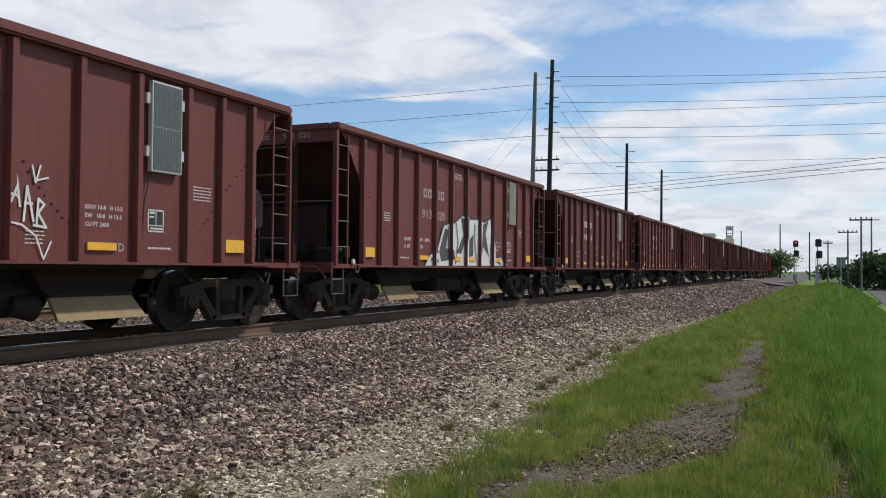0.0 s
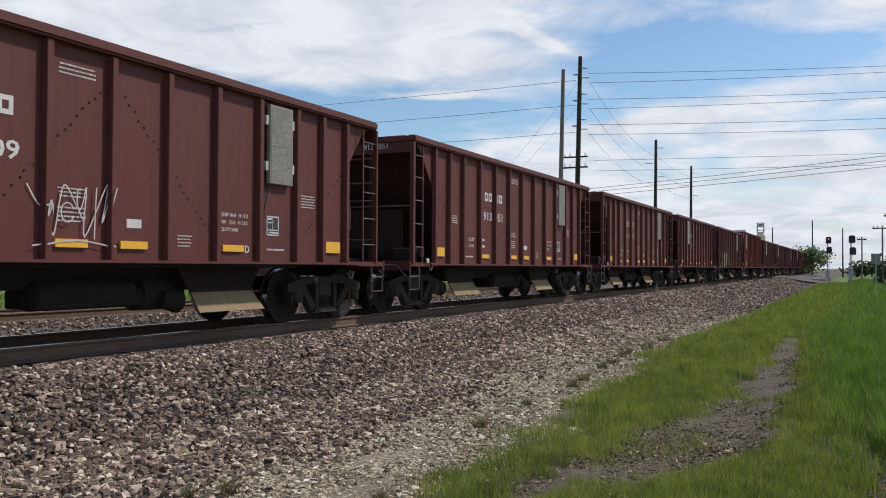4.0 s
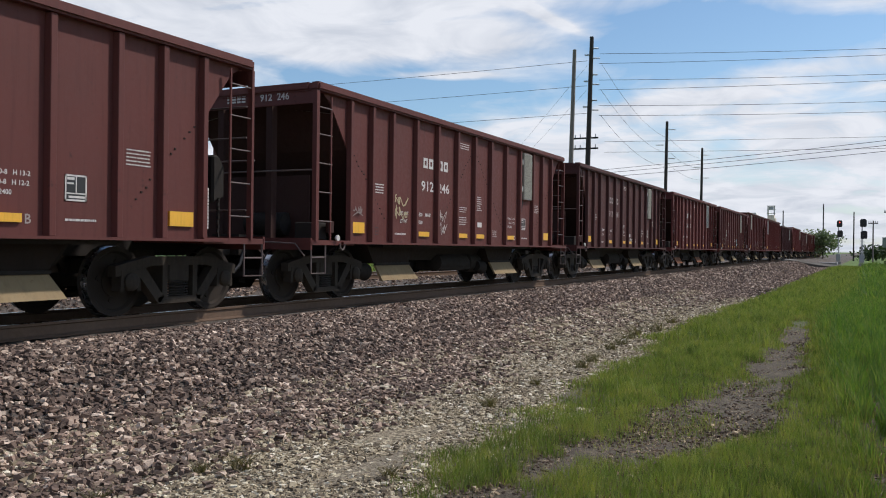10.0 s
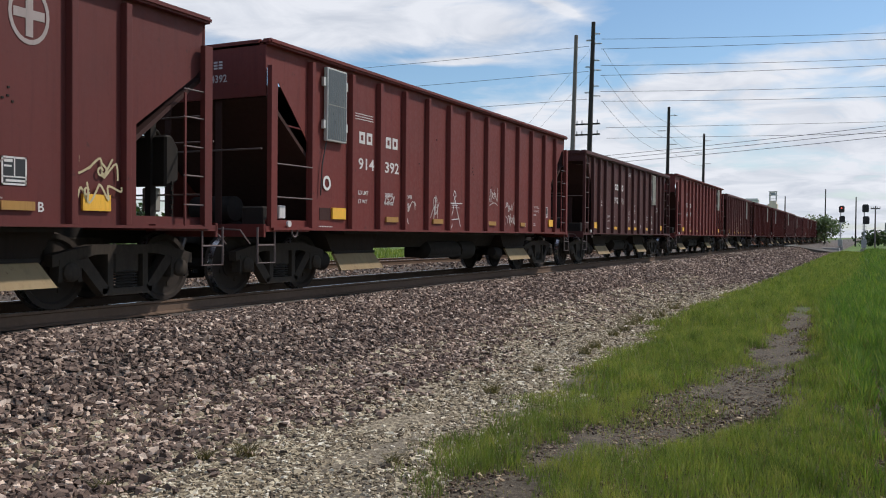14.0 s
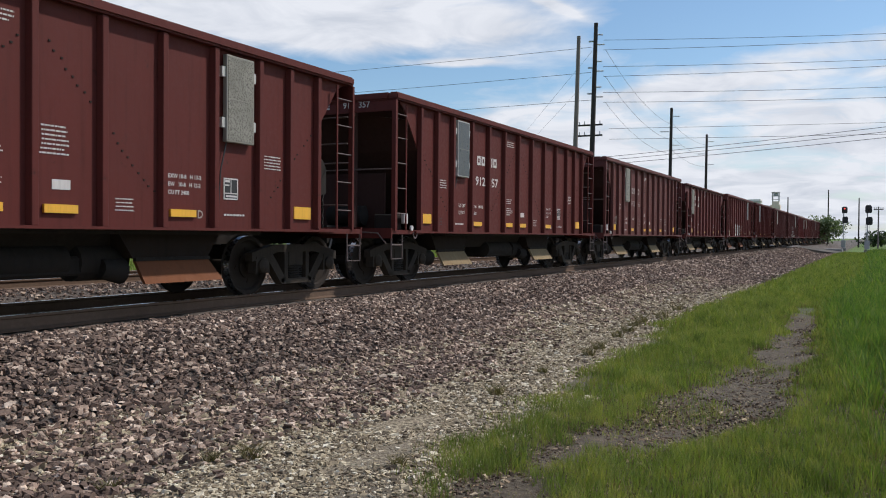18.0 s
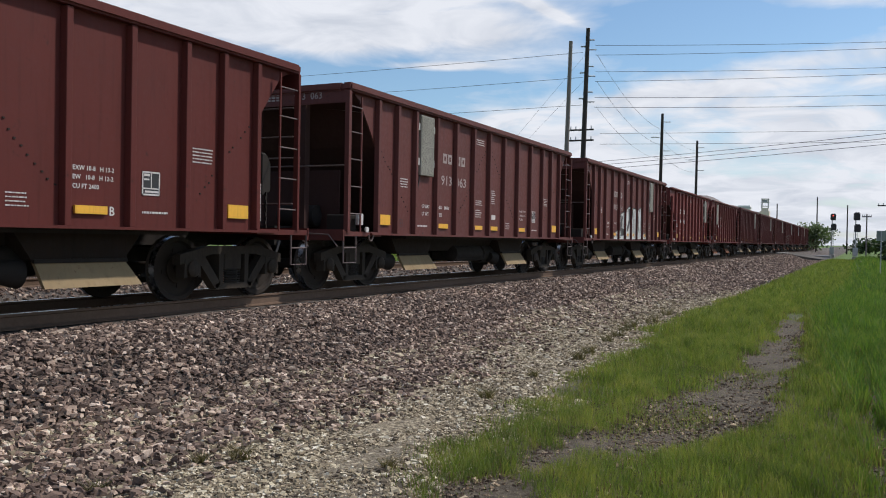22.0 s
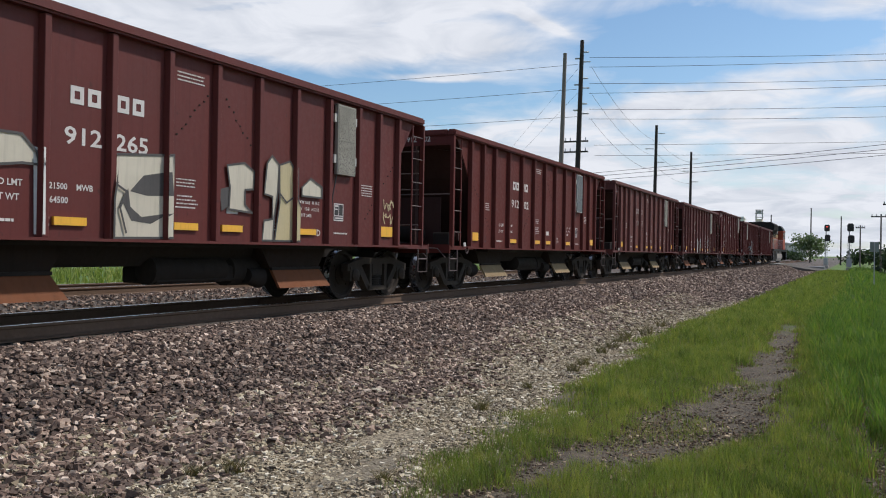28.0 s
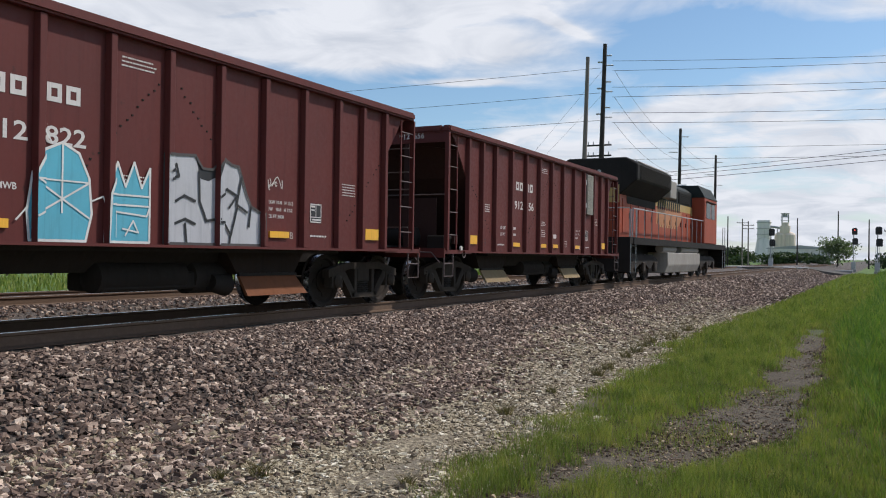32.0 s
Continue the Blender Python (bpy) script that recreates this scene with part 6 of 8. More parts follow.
def throw_up(car, y0, y1, z0, z1, seed, ribs, fill, line, letters=4, label="large sprayed block graffiti"):
    """Blocky bubble shapes with outlines and inner strokes."""
    rng = random.Random(seed)
    back, front, inner, shade = [], [], [], []
    wl = (y1 - y0) / letters
    for k in range(letters):
        a, b = y0 + wl * k, y0 + wl * (k + 1) + wl * 0.06
        top = z1 - rng.uniform(0, 0.28) * (z1 - z0)
        cx = (a + b) / 2
        outline = [(a + rng.uniform(0, .1) * wl, z0), (b - rng.uniform(0, .1) * wl, z0), (b, z0 + (top - z0) * rng.uniform(.3, .5)), (b - wl * rng.uniform(.0, .2), top - rng.uniform(0, .1) * (z1 - z0)),
                   (cx + wl * 0.12, top), (cx - wl * 0.1, top - rng.uniform(.05, .25) * (z1 - z0)), (a + wl * rng.uniform(.0, .2), top - rng.uniform(0, .12) * (z1 - z0)), (a, z0 + (top - z0) * rng.uniform(.3, .6))]
        front.append(outline)
        c = (cx, (z0 + top) / 2)
        back.append([(c[0] + (p[0] - c[0]) * 1.10 + 0.02, max(c[1] + (p[1] - c[1]) * 1.09, SILL_Z + 0.01)) for p in outline])
        h = top - z0
        inner += stroke([(cx - wl * .18, z0 + h * .70), (cx - wl * .05, z0 + h * .78), (cx + wl * .12, z0 + h * .72), (cx + wl * .16, z0 + h * .52), (cx, z0 + h * .45)], 0.035)
        inner += stroke([(cx - wl * .2, z0), (cx - wl * .16, z0 + h * .28), (cx + wl * .05, z0 + h * .33), (cx + wl * .1, z0)], 0.035)
        if rng.random() < 0.7:
            shade.append([(cx - wl * .08, z0 + h * .52), (cx + wl * .07, z0 + h * .55), (cx + wl * .05, z0 + h * .68), (cx - wl * .07, z0 + h * .66)])
        shade.append([(a + wl * .02, z0 + h * .05), (a + wl * .10, z0 + h * .02), (a + wl * .12, z0 + h * .4), (a + wl * .04, z0 + h * .42)])
    graffito(car, "back", back, ribs, line, 0.006, label)
    graffito(car, "fill", front, ribs, fill, 0.009, label)
    graffito(car, "line", inner + shade, ribs, line, 0.012, label)


def blue_pair(car, ribs, y):
    """A blue dome and a blue crown outlined in white."""
    dome = [(y + 0.0, 1.04), (y + 0.72, 1.04), (y + 0.80, 1.35), (y + 0.76, 1.75), (y + 0.62, 2.02), (y + 0.40, 2.12), (y + 0.18, 2.02), (y + 0.03, 1.75), (y - 0.03, 1.35)]
    c0, c1 = y + 0.98, y + 1.66
    crown = [(c0, 1.04), (c1, 1.04), (c1, 1.95), (c1 - 0.13, 1.70), (c1 - 0.25, 2.0), (c1 - 0.38, 1.70), (c1 - 0.5, 1.98), (c0 + 0.03, 1.6)]
    graffito(car, "fill", [dome, crown], ribs, SPRAY_BLUE, 0.009, "blue sprayed dome and crown with white outlines")
    lines = stroke(dome + dome[:1], 0.03) + stroke(crown + crown[:1], 0.03)
    m = y + 0.4
    lines += stroke([(m, 2.12), (m, 1.35)], 0.022) + stroke([(y + 0.05, 1.70), (y + 0.76, 1.30)], 0.022) + stroke([(y + 0.76, 1.70), (y + 0.05, 1.30)], 0.022) + stroke([(y + 0.05, 1.7), (y + 0.76, 1.7)], 0.018)
    lines += stroke([(c0 + 0.05, 1.6), (c1, 1.6)], 0.022) + stroke([(c0 + 0.05, 1.48), (c1, 1.48), (c1 - 0.05, 1.36), (c0 + 0.1, 1.4), (c0 + 0.1, 1.1)], 0.022)
    lines += stroke([(c0 + 0.3, 1.12), (c0 + 0.42, 1.3), (c0 + 0.5, 1.16), (c0 + 0.26, 1.2)], 0.02)
    lines += stroke([(y + 0.8, 1.5), (y + 0.95, 1.56), (c0, 1.5)], 0.02) + stroke([(y - 0.02, 1.4), (y - 0.16, 1.25)], 0.02) + stroke([(y + 0.26, 2.1), (y + 0.14, 2.28)], 0.02)
    graffito(car, "line", lines, ribs, SPRAY_WHITE, 0.012, "white outlines of the blue graffiti")


def side_panel(car, y, z=2.22, w=0.58, h=1.2, solar=False):
    """The pale screened or solar panel bolted to the side, with its brackets and cable."""
    bm = bmesh.new()
    x = PANEL_X + 0.02
    box(bm, x, x + 0.075, y, y + w, z, z + h)
    bevel_all(bm, 0.008)
    p = part("screen_box", bm, FRAME_PALE if solar else BOX_GREY, car, "pale frame with dark solar cells" if solar else "dull beige metal frame with a fine screen front")
    bm = bmesh.new()
    box(bm, x + 0.074, x + 0.080, y + 0.028, y + w - 0.028, z + 0.028, z + h - 0.028)
    part("screen", bm, SOLAR if solar else SCREEN, p)
    bm = bmesh.new()
    if solar:
        for q in range(1, 9):
            yy = y + 0.028 + (w - 0.056) * q / 9
            box(bm, x + 0.079, x + 0.082, yy - 0.0018, yy + 0.0018, z + 0.028, z + h - 0.028)
    box(bm, x + 0.079, x + 0.084, y + 0.02, y + w - 0.02, z + h * 0.49, z + h * 0.50)
    part("cell_bars", bm, BOX_GREY, p)["kind"] = "stuff"
    for dz in (h * 0.22, h * 0.80):
        for yy in (y - 0.065, y + w - 0.005):
            bm = bmesh.new()
            box(bm, x, x + 0.05, yy, yy + 0.07, z + dz - 0.07, z + dz + 0.07)
            part("bracket", bm, FRAME_PALE, p)
    bm = bmesh.new()
    polyrod(bm, [(x + 0.02, y + w * 0.1, z), (x + 0.02, y + w * 0.02, z - 0.16), (x + 0.02, y - 0.06, z - 0.4), (x + 0.02, y - 0.1, z - 0.9)], 0.011, 5)
    part("cable", bm, BLACK, p)


def placard(car, y, z=1.45):
    bm = bmesh.new()
    quad(bm, PANEL_X + 0.005, y, y + 0.30, z, z + 0.30)
    p = part("placard", bm, BLACK, car, "black consolidated stencil box with white frame")
    bm = bmesh.new()
    for q in ((y, y + 0.30, z, z + 0.02), (y, y + 0.30, z + 0.28, z + 0.30), (y, y + 0.02, z, z + 0.30), (y + 0.28, y + 0.30, z, z + 0.30), (y + 0.145, y + 0.16, z + 0.08, z + 0.30), (y, y + 0.30, z + 0.08, z + 0.095),
              (y + 0.03, y + 0.13, z + 0.24, z + 0.27), (y + 0.03, y + 0.12, z + 0.19, z + 0.21), (y + 0.05, y + 0.3, z + 0.035, z + 0.06)):
        quad(bm, PANEL_X + 0.008, *q)
    part("placard_frame", bm, WHITE, p)["kind"] = "stuff"


# layout of the lettering: owner's mark and number (left, right, height of each row), load figures (left, right, height), side panel near and far, reflectors
LAYOUT = {
    "A": dict(mark=(3.68, 4.36, 2.55), number=(3.60, 4.34, 2.09), load=(2.74, 3.36, 3.78, 1.565), panel=(2.50, 9.10, 2.21, 1.2), big=[(0.98, 1.40), (10.72, 11.15)], small=[(3.46, 3.91), (5.32, 5.77), (6.26, 6.70), (8.12, 8.58)]),
    "B1": dict(mark=(2.58, 3.50, 2.36), number=(2.55, 3.46, 1.92), load=(2.55, 3.48, 4.28, 1.63), panel=(1.46, 11.85, 2.46, 1.2), big=[(1.72, 2.12), (12.46, 12.78)], small=[(3.50, 3.94), (5.40, 5.85), (8.25, 8.68), (10.3, 10.62)]),
    "B2": dict(mark=(2.68, 3.72, 2.34), number=(2.64, 3.68, 1.80), load=(2.88, 3.80, 4.9, 1.42), panel=(1.66, 9.15, 2.59, 1.1), big=[(1.62, 2.04), (9.12, 9.52)], small=[(3.76, 4.18), (6.2, 6.6), (8.1, 8.5)]),
    "B3": dict(mark=(2.28, 3.22, 2.37), number=(2.20, 3.18, 1.91), load=(2.32, 3.12, 3.6, 1.55), panel=(1.34, 9.30, 2.10, 1.2), big=[(1.42, 1.86), (9.52, 9.92)], small=[(3.06, 3.46), (5.1, 5.5), (5.80, 6.08), (7.80, 8.24)]),
}


def dress(car, kind, number, panel_end, seed, faint, figures, high, solar):
    """Numbers, stencils, reflectors and small print of one car."""
    spec = TYPES[kind]
    ribs, body = spec["ribs"], spec["body"]
    lay = LAYOUT[kind]
    rng = random.Random(seed)
    ink = FADED if faint else WHITE
    yl, yr, z = lay["mark"]
    serif = kind == "B2"
    mark_letters(car, yl, yr, z + high, 0.28 if serif else 0.205, ink)
    yl, yr, z = lay["number"]
    size, squeeze = (0.36, 1.25) if serif else (0.28, 1.30)
    write_on(car, number[:3], yl, z + high * (1.28 if kind == "B3" else 0.93), size, ink, squeeze=squeeze)
    write_on(car, number[3:], yr, z + high * (1.28 if kind == "B3" else 0.93), size, ink, squeeze=squeeze)
    print_ = Print(car, rng)
    left, mid, right, z = lay["load"]
    write_on(car, "LD LMT", left, z, 0.10)
    write_on(car, "LT WT", left, z - 0.155, 0.10)
    if figures:
        write_on(car, figures[0], mid, z, 0.10)
        write_on(car, "MWB", right, z, 0.10)
        write_on(car, figures[1], mid + 0.06, z - 0.155, 0.10)
    else:
        print_.bars(mid, mid + 0.34, z + 0.065, 2, 0.155, 0.055, 0.1)
    faded = number in ("914624", "914616", "914561")
    for y0, y1 in lay["big"]:
        plate(car, y0, y1, 1.18, 1.37, REFLECT_PALE if number == "912501" else REFLECT_DULL if faded else YELLOW)
    for y0, y1 in lay["small"]:
        if number == "912822" and 4.5 < y0 < 7.5:
            continue
        plate(car, y0, y1, 1.16, 1.255, REFLECT_PALE if number == "912501" else REFLECT_DULL if kind != "A" else YELLOW)
    first, last = ("A", "B") if panel_end == "near" else ("C", "D")
    write_on(car, first, 4.28 if kind == "B1" else lay["small"][0][0] - 0.15, 1.14, 0.17, FADED if seed % 3 else WHITE)
    write_on(car, last, lay["small"][-1][0] - 0.13 if kind == "B3" else lay["small"][-1][1] + 0.05, 1.15, 0.15, FADED if seed % 2 else WHITE)
    if kind == "A":
        print_.bars(1.72, 2.13, 2.10, 4, 0.05, 0.020, 0.08)
        print_.bars(5.36, 5.92, 3.25, 3, 0.05, 0.018, 0.12)
        print_.bars(5.36, 5.80, 1.84, 3, 0.045, 0.016, 0.2)
        print_.bars(5.36, 5.82, 1.62, 4, 0.05, 0.018, 0.3)
        if seed % 3 == 1:
            print_.bars(6.22, 6.62, 2.12, 7, 0.05, 0.018, 0.25)
        print_.bars(7.25, 7.55, 1.36, 4, 0.045, 0.014, 0.2)
        print_.bars(2.48, 2.98, 1.21, 1, 0.05, 0.032, 0)
        print_.bars(9.15, 9.58, 1.22, 1, 0.05, 0.026, 0)
        print_.bars(10.02, 10.42, 2.10, 5, 0.045, 0.016, 0.06)
        print_.column(11.44, 1.16, 1.72, 0.035)
        figures_y, placard_y, label_y = 8.10, 9.14, 6.38
        # small dark stencil frame low on the panel
        bm = bmesh.new()
        for q in ((1.68, 1.93, 1.165, 1.175), (1.68, 1.93, 1.29, 1.30), (1.68, 1.69, 1.165, 1.30), (1.92, 1.93, 1.165, 1.30), (1.76, 1.77, 1.19, 1.28), (1.84, 1.85, 1.19, 1.28), (1.70, 1.91, 1.225, 1.235)):
            quad(bm, PANEL_X + 0.005, *q)
        part("dark_stencil", bm, BLACK, car)["kind"] = "stuff"
    else:
        a = ribs[1] + 0.16 if kind == "B1" else ribs[4] + 0.12
        print_.bars(a, a + 0.62, 3.05 if kind == "B1" else 3.15, 3, 0.045, 0.016, 0.12)
        print_.bars(ribs[0] + 0.25, ribs[0] + 0.7, 1.86 if kind == "B3" else 1.06, 4 if kind == "B3" else 1, 0.045, 0.016, 0.1)
        print_.bars(ribs[5] + 0.12, ribs[5] + 0.6, 1.62, 3, 0.045, 0.014, 0.2)
        print_.bars(ribs[-3] + 0.1, ribs[-3] + 0.5, 1.25, 2, 0.045, 0.016, 0.2)
        print_.column(ribs[0] + 0.10, 1.10, 1.62, 0.035)
        figures_y, placard_y, label_y = (ribs[-3] + 0.1, ribs[-2] + 0.1, None) if kind == "B1" else (ribs[-4] + 0.2, ribs[-3] + 0.2, None if kind == "B3" else ribs[5] + 0.25)
        patch(car, "dark_patch", lay["big"][0][0] - 0.34, lay["big"][0][0] - 0.03, 1.16, 1.36, SHADED_END_GRIME)
        patch(car, "paper_label", 0.42, 0.66, 1.06, 1.13, WHITE, RIB_X + 0.012) if kind == "B2" else None
    low = 0.08 if kind == "B3" else 0.0
    write_on(car, "EXW 10-8   H 13-2", figures_y, 1.66 - low, 0.075)
    write_on(car, "EW   10-8   H 12-2", figures_y, 1.555 - low, 0.075)
    write_on(car, "CU FT 2400", figures_y, 1.45 - low, 0.075)
    placard(car, placard_y, 1.27 if kind == "B3" else 1.42)
    print_.close(ink if not faint else WHITE)
    if label_y:
        patch(car, "paper_label", label_y, label_y + 0.24, 1.42, 1.53, WHITE)
    # number on the end board
    z = TOPS[kind] - (0.25 if kind == "A" else 0.24 if kind == "B3" else 0.54)
    ye = -0.134 if kind == "A" else -0.034
    if kind == "A":
        write_end(car, number[:3] + "  " + number[3:], 0.35, ye, z, 0.17, ink)
        end_marks(car, -0.35, ye, z, 0.13, ink)
    elif kind == "B3":
        write_end(car, number, 0.62, ye, z, 0.16, ink)
        end_marks(car, 0.02, ye, z, 0.12, ink)
    else:
        write_end(car, number, 0.25, ye, z - 0.05, 0.16, ink)
        end_marks(car, 0.28, ye, z + 0.15, 0.12, ink)
    # the white tag box by the ladder
    bm = bmesh.new()
    box(bm, 1.40, 1.47, 0.30, 0.46, 1.16, 1.36)
    bevel_all(bm, 0.01)
    part("tag_reader_plate", bm, WHITE if panel_end == "near" else SHADED_END_GRIME, car)
    near, far, z, h = lay["panel"]
    side_panel(car, near if panel_end == "near" else far, z, 0.58, h, solar)


def write_end(car, body, x, y, z, size, material):
    part("stencil", text_mesh(body, size, material), None, car, at=Matrix.Translation((x, y, z)) @ ENDFACE)["kind"] = "stuff"


def end_marks(car, x, y, z, h, material):
    bm = bmesh.new()
    for k in range(4):
        x0 = x + k * h * 0.8
        for q in ((0, 0.62, 0, 0.24), (0, 0.62, 0.38, 0.62), (0, 0.62, 0.76, 1.0)):
            v = [bm.verts.new(p) for p in ((x0 + q[0] * h, y - 0.002, z + q[2] * h), (x0 + q[1] * h, y - 0.002, z + q[2] * h), (x0 + q[1] * h, y - 0.002, z + q[3] * h), (x0 + q[0] * h, y - 0.002, z + q[3] * h))]
            bm.faces.new(v)
    part("owner_mark", bm, material, car)["kind"] = "stuff"


# type, number, end with the screen box, paint, lettering faint, heaped load, slack before the next car
CARS = [
    ("A", "912641", "far", "brown", 0), ("A", "912833", "far", "rust", 0),
    ("A", "913020", "far", "rust", 1), ("A", "913113", "far", "brown", 0), ("A", "912576", "far", "rust", 0), ("A", "913172", "far", "rust", 0), ("A", "912809", "far", "brown", 0),
    ("A", "913051", "far", "brown", 0), ("A", "913137", "far", "brown", 1), ("A", "912949", "near", "brown", 1), ("A", "912284", "far", "brown", 0), ("B1", "914423", "near", "red", 0),
    ("A", "912882", "near", "brown", 1), ("A", "912734", "near", "brown", 0), ("A", "912246", "far", "brown", 0), ("A", "913160", "far", "dark", 1), ("A", "912200", "far", "maroon", 0),
    ("A", "913135", "far", "brown", 1), ("B2", "914205", "near", "maroon", 0), ("B1", "914392", "near", "red", 0), ("A", "912071", "far", "dark", 0), ("B1", "914377", "far", "red", 0),
    ("A", "913033", "far", "brown", 1), ("A", "912516", "far", "oxide", 1), ("A", "912357", "near", "oxide", 0), ("A", "912916", "near", "brown", 1), ("B3", "914624", "near", "maroon", 0),
    ("A", "912501", "far", "brick", 1), ("A", "912309", "near", "oxide", 0), ("A", "913063", "near", "brown", 1), ("A", "913014", "far", "brown", 1), ("B3", "914616", "far", "red", 0),
    ("B3", "914561", "near", "brick", 0), ("A", "912760", "far", "brown", 0), ("A", "912644", "far", "brown", 0), ("A", "913182", "far", "brown", 0), ("A", "912265", "far", "maroon", 0),
    ("A", "912502", "far", "oxide", 0), ("A", "913167", "far", "brown", 1), ("A", "912863", "far", "brown", 1), ("B2", "914256", "far", "maroon", 0), ("A", "912822", "near", "maroon", 0), ("A", "912556", "far", "maroon", 0),
]
PAINTS = {"rust": PAINT_RUST, "brown": PAINT_BROWN, "dark": PAINT_DARK, "maroon": PAINT_MAROON, "red": PAINT_RED, "brick": PAINT_BRICK, "oxide": PAINT_OXIDE}
SLACK = {3: 0.07, 6: 0.18, 28: 0.15, 20: -0.12, 7: 0.3, 14: 0.17, 15: 0.15, 8: 0.12, 9: -0.12, 10: -0.15, 11: -0.15, 16: -0.3, 17: -0.12, 18: -0.1, 24: -0.17, 29: -0.08, 30: -0.25, 38: -0.4}
START_Y = 13.47
FIRST = -2
HEAPED = {7: 0.16, 24: 0.22, 30: 0.50, 31: 0.42}


def car_offsets():
    out, p = {}, -TYPES["A"]["pitch"] * 2
    for i, c in enumerate(CARS):
        out[FIRST + i] = p + SLACK.get(FIRST + i, 0.0)
        p += TYPES[c[0]]["pitch"]
    return out, p


OFFSETS, TRAIN_END = car_offsets()


# load limit and light weight of the cars on which they can be read
FIGURES = {0: ("220800", "65200"), 1: ("220900", "65100"), 2: ("221000", "65000"), 3: ("218700", "67300"), 6: ("220500", "65500"), 7: ("220700", "65300"), 9: ("202700", "65300"), 10: ("219300", "66700"),
           11: ("220200", "65800"), 12: ("221500", "64500"), 13: ("220700", "65300"), 14: ("221500", "64500"), 15: ("220600", "65400"), 16: ("203700", "59300"), 17: ("202600", "65400"), 20: ("220800", "65200"),
           21: ("221900", "64100"), 22: ("221500", "64500"), 23: ("220900", "65100"), 24: ("204000", "64000"), 26: ("221100", "64900"), 27: ("220800", "65200"), 28: ("220500", "65500"), 29: ("207900", "60100"),
           30: ("206900", "61100"), 31: ("217900", "68100"), 34: ("221500", "64500"), 37: ("219000", "67000"), 39: ("218300", "67700")}
# cars whose name stands higher than on their sisters, cars with rusty outlet doors, and cars with solar cells instead of a screen
HIGH = {24: 0.45, 17: 0.17}
ORANGE_DOORS = {7, 10, 14, 21, 25, 30, 33, 34, 37, 38, 39}
SOLAR_CARS = {-1, 8, 14, 17, 22, 25, 26, 35}
text_meshes([(n, q, m) for c in CARS for m in ((FADED if c[4] else WHITE),) for n in (c[1][:3], c[1][3:]) for q in ((0.36,) if c[0] == "B2" else (0.28,))]
            + [(c[1][:3] + "  " + c[1][3:], 0.17, FADED if c[4] else WHITE) for c in CARS] + [(c[1], 0.16, WHITE) for c in CARS]
            + [(n, 0.10, WHITE) for n in ("LD LMT", "LT WT", "MWB")] + [(n, 0.10, WHITE) for f in FIGURES.values() for n in f]
            + [(n, q, m) for n in "ABCD" for q in (0.15, 0.17) for m in (WHITE, FADED)] + [("2019", 0.17, SPRAY_WHITE)] + [(n, 0.075, WHITE) for n in ("EXW 10-8   H 13-2", "EW   10-8   H 12-2", "CU FT 2400")])


def build_cars():
    first, cars = {}, {}
    for i, (kind, number, end, paint, faint) in enumerate(CARS):
        if kind not in first:
            first[kind] = car_template(kind)
            cars[FIRST + i] = first[kind]
        else:
            cars[FIRST + i] = copy_thing(first[kind], pose(0, 0, 0))
    words = {"rust": "faded rust-brown", "brown": "brown oxide-red", "dark": "dark brown", "maroon": "maroon", "red": "bright oxide-red", "brick": "brick-red", "oxide": "dull oxide-red"}
    for i, (kind, number, end, paint, faint) in enumerate(CARS):
        k = FIRST + i
        car = cars[k]
        extra = GRAFFITI_WORDS.get(k, "")
        tagged(car, words[paint] + " open-top hopper car" + (" with " + extra if extra else " with ribbed steel sides"), "hopper car", "cars of the train")
        door = DOOR_ORANGE if k in ORANGE_DOORS else DOOR_TAN
        for ob in car.children_recursive:
            if "painted" in ob:
                ob.material_slots[0].link = "OBJECT"
                ob.material_slots[0].material = PAINTS[paint]
            elif ob.name.startswith("outlet_door"):
                ob.material_slots[0].link = "OBJECT"
                ob.material_slots[0].material = door
        dress(car, kind, number, end, 100 + k, faint, FIGURES.get(k), HIGH.get(k, 0.0), k in SOLAR_CARS)
        if k in HEAPED:
            bm = bmesh.new()
            body = TYPES[kind]["body"]
            n, r2 = 90, random.Random(k)
            rows = []
            for q in range(n + 1):
                u = q / n
                y = 0.5 + (body - 1.0) * u
                hump = HEAPED[k] * (0.80 + 0.12 * math.sin(u * 9 + k) + 0.08 * math.sin(u * 23 + 2 * k)) * math.sin(math.pi * (u * 0.96 + 0.02)) ** 0.6
                rows.append([bm.verts.new((x, y, 3.34 + (0.26 + hump) * (1 - (abs(x) / 1.45) ** 2.5) + r2.uniform(-0.03, 0.03))) for x in (-1.36, -1.0, -0.7, -0.35, 0.0, 0.35, 0.7, 1.0, 1.36)])
            for a, b in zip(rows, rows[1:]):
                for q in range(8):
                    bm.faces.new((a[q], a[q + 1], b[q + 1], b[q]))
            part("heaped_load", bm, LOAD, car)
    return cars


GRAFFITI_WORDS = {-1: "a white sprayed tag", 0: "large white and black graffiti", 2: "pale looping tags near its end", 3: "a white sprayed tag", 8: "large mint-green graffiti", 9: "several thin white tags",
                  12: "a white scrawl", 15: "white and blue tags", 16: "faint graffiti and round emblem", 17: "small white scrawls", 20: "gold and white scrawls", 25: "grey block graffiti", 28: "large white and black graffiti",
                  34: "cream and gold graffiti", 37: "grey and white graffiti", 38: "many white tags", 39: "blue and silver graffiti"}
TRAIN = build_cars()


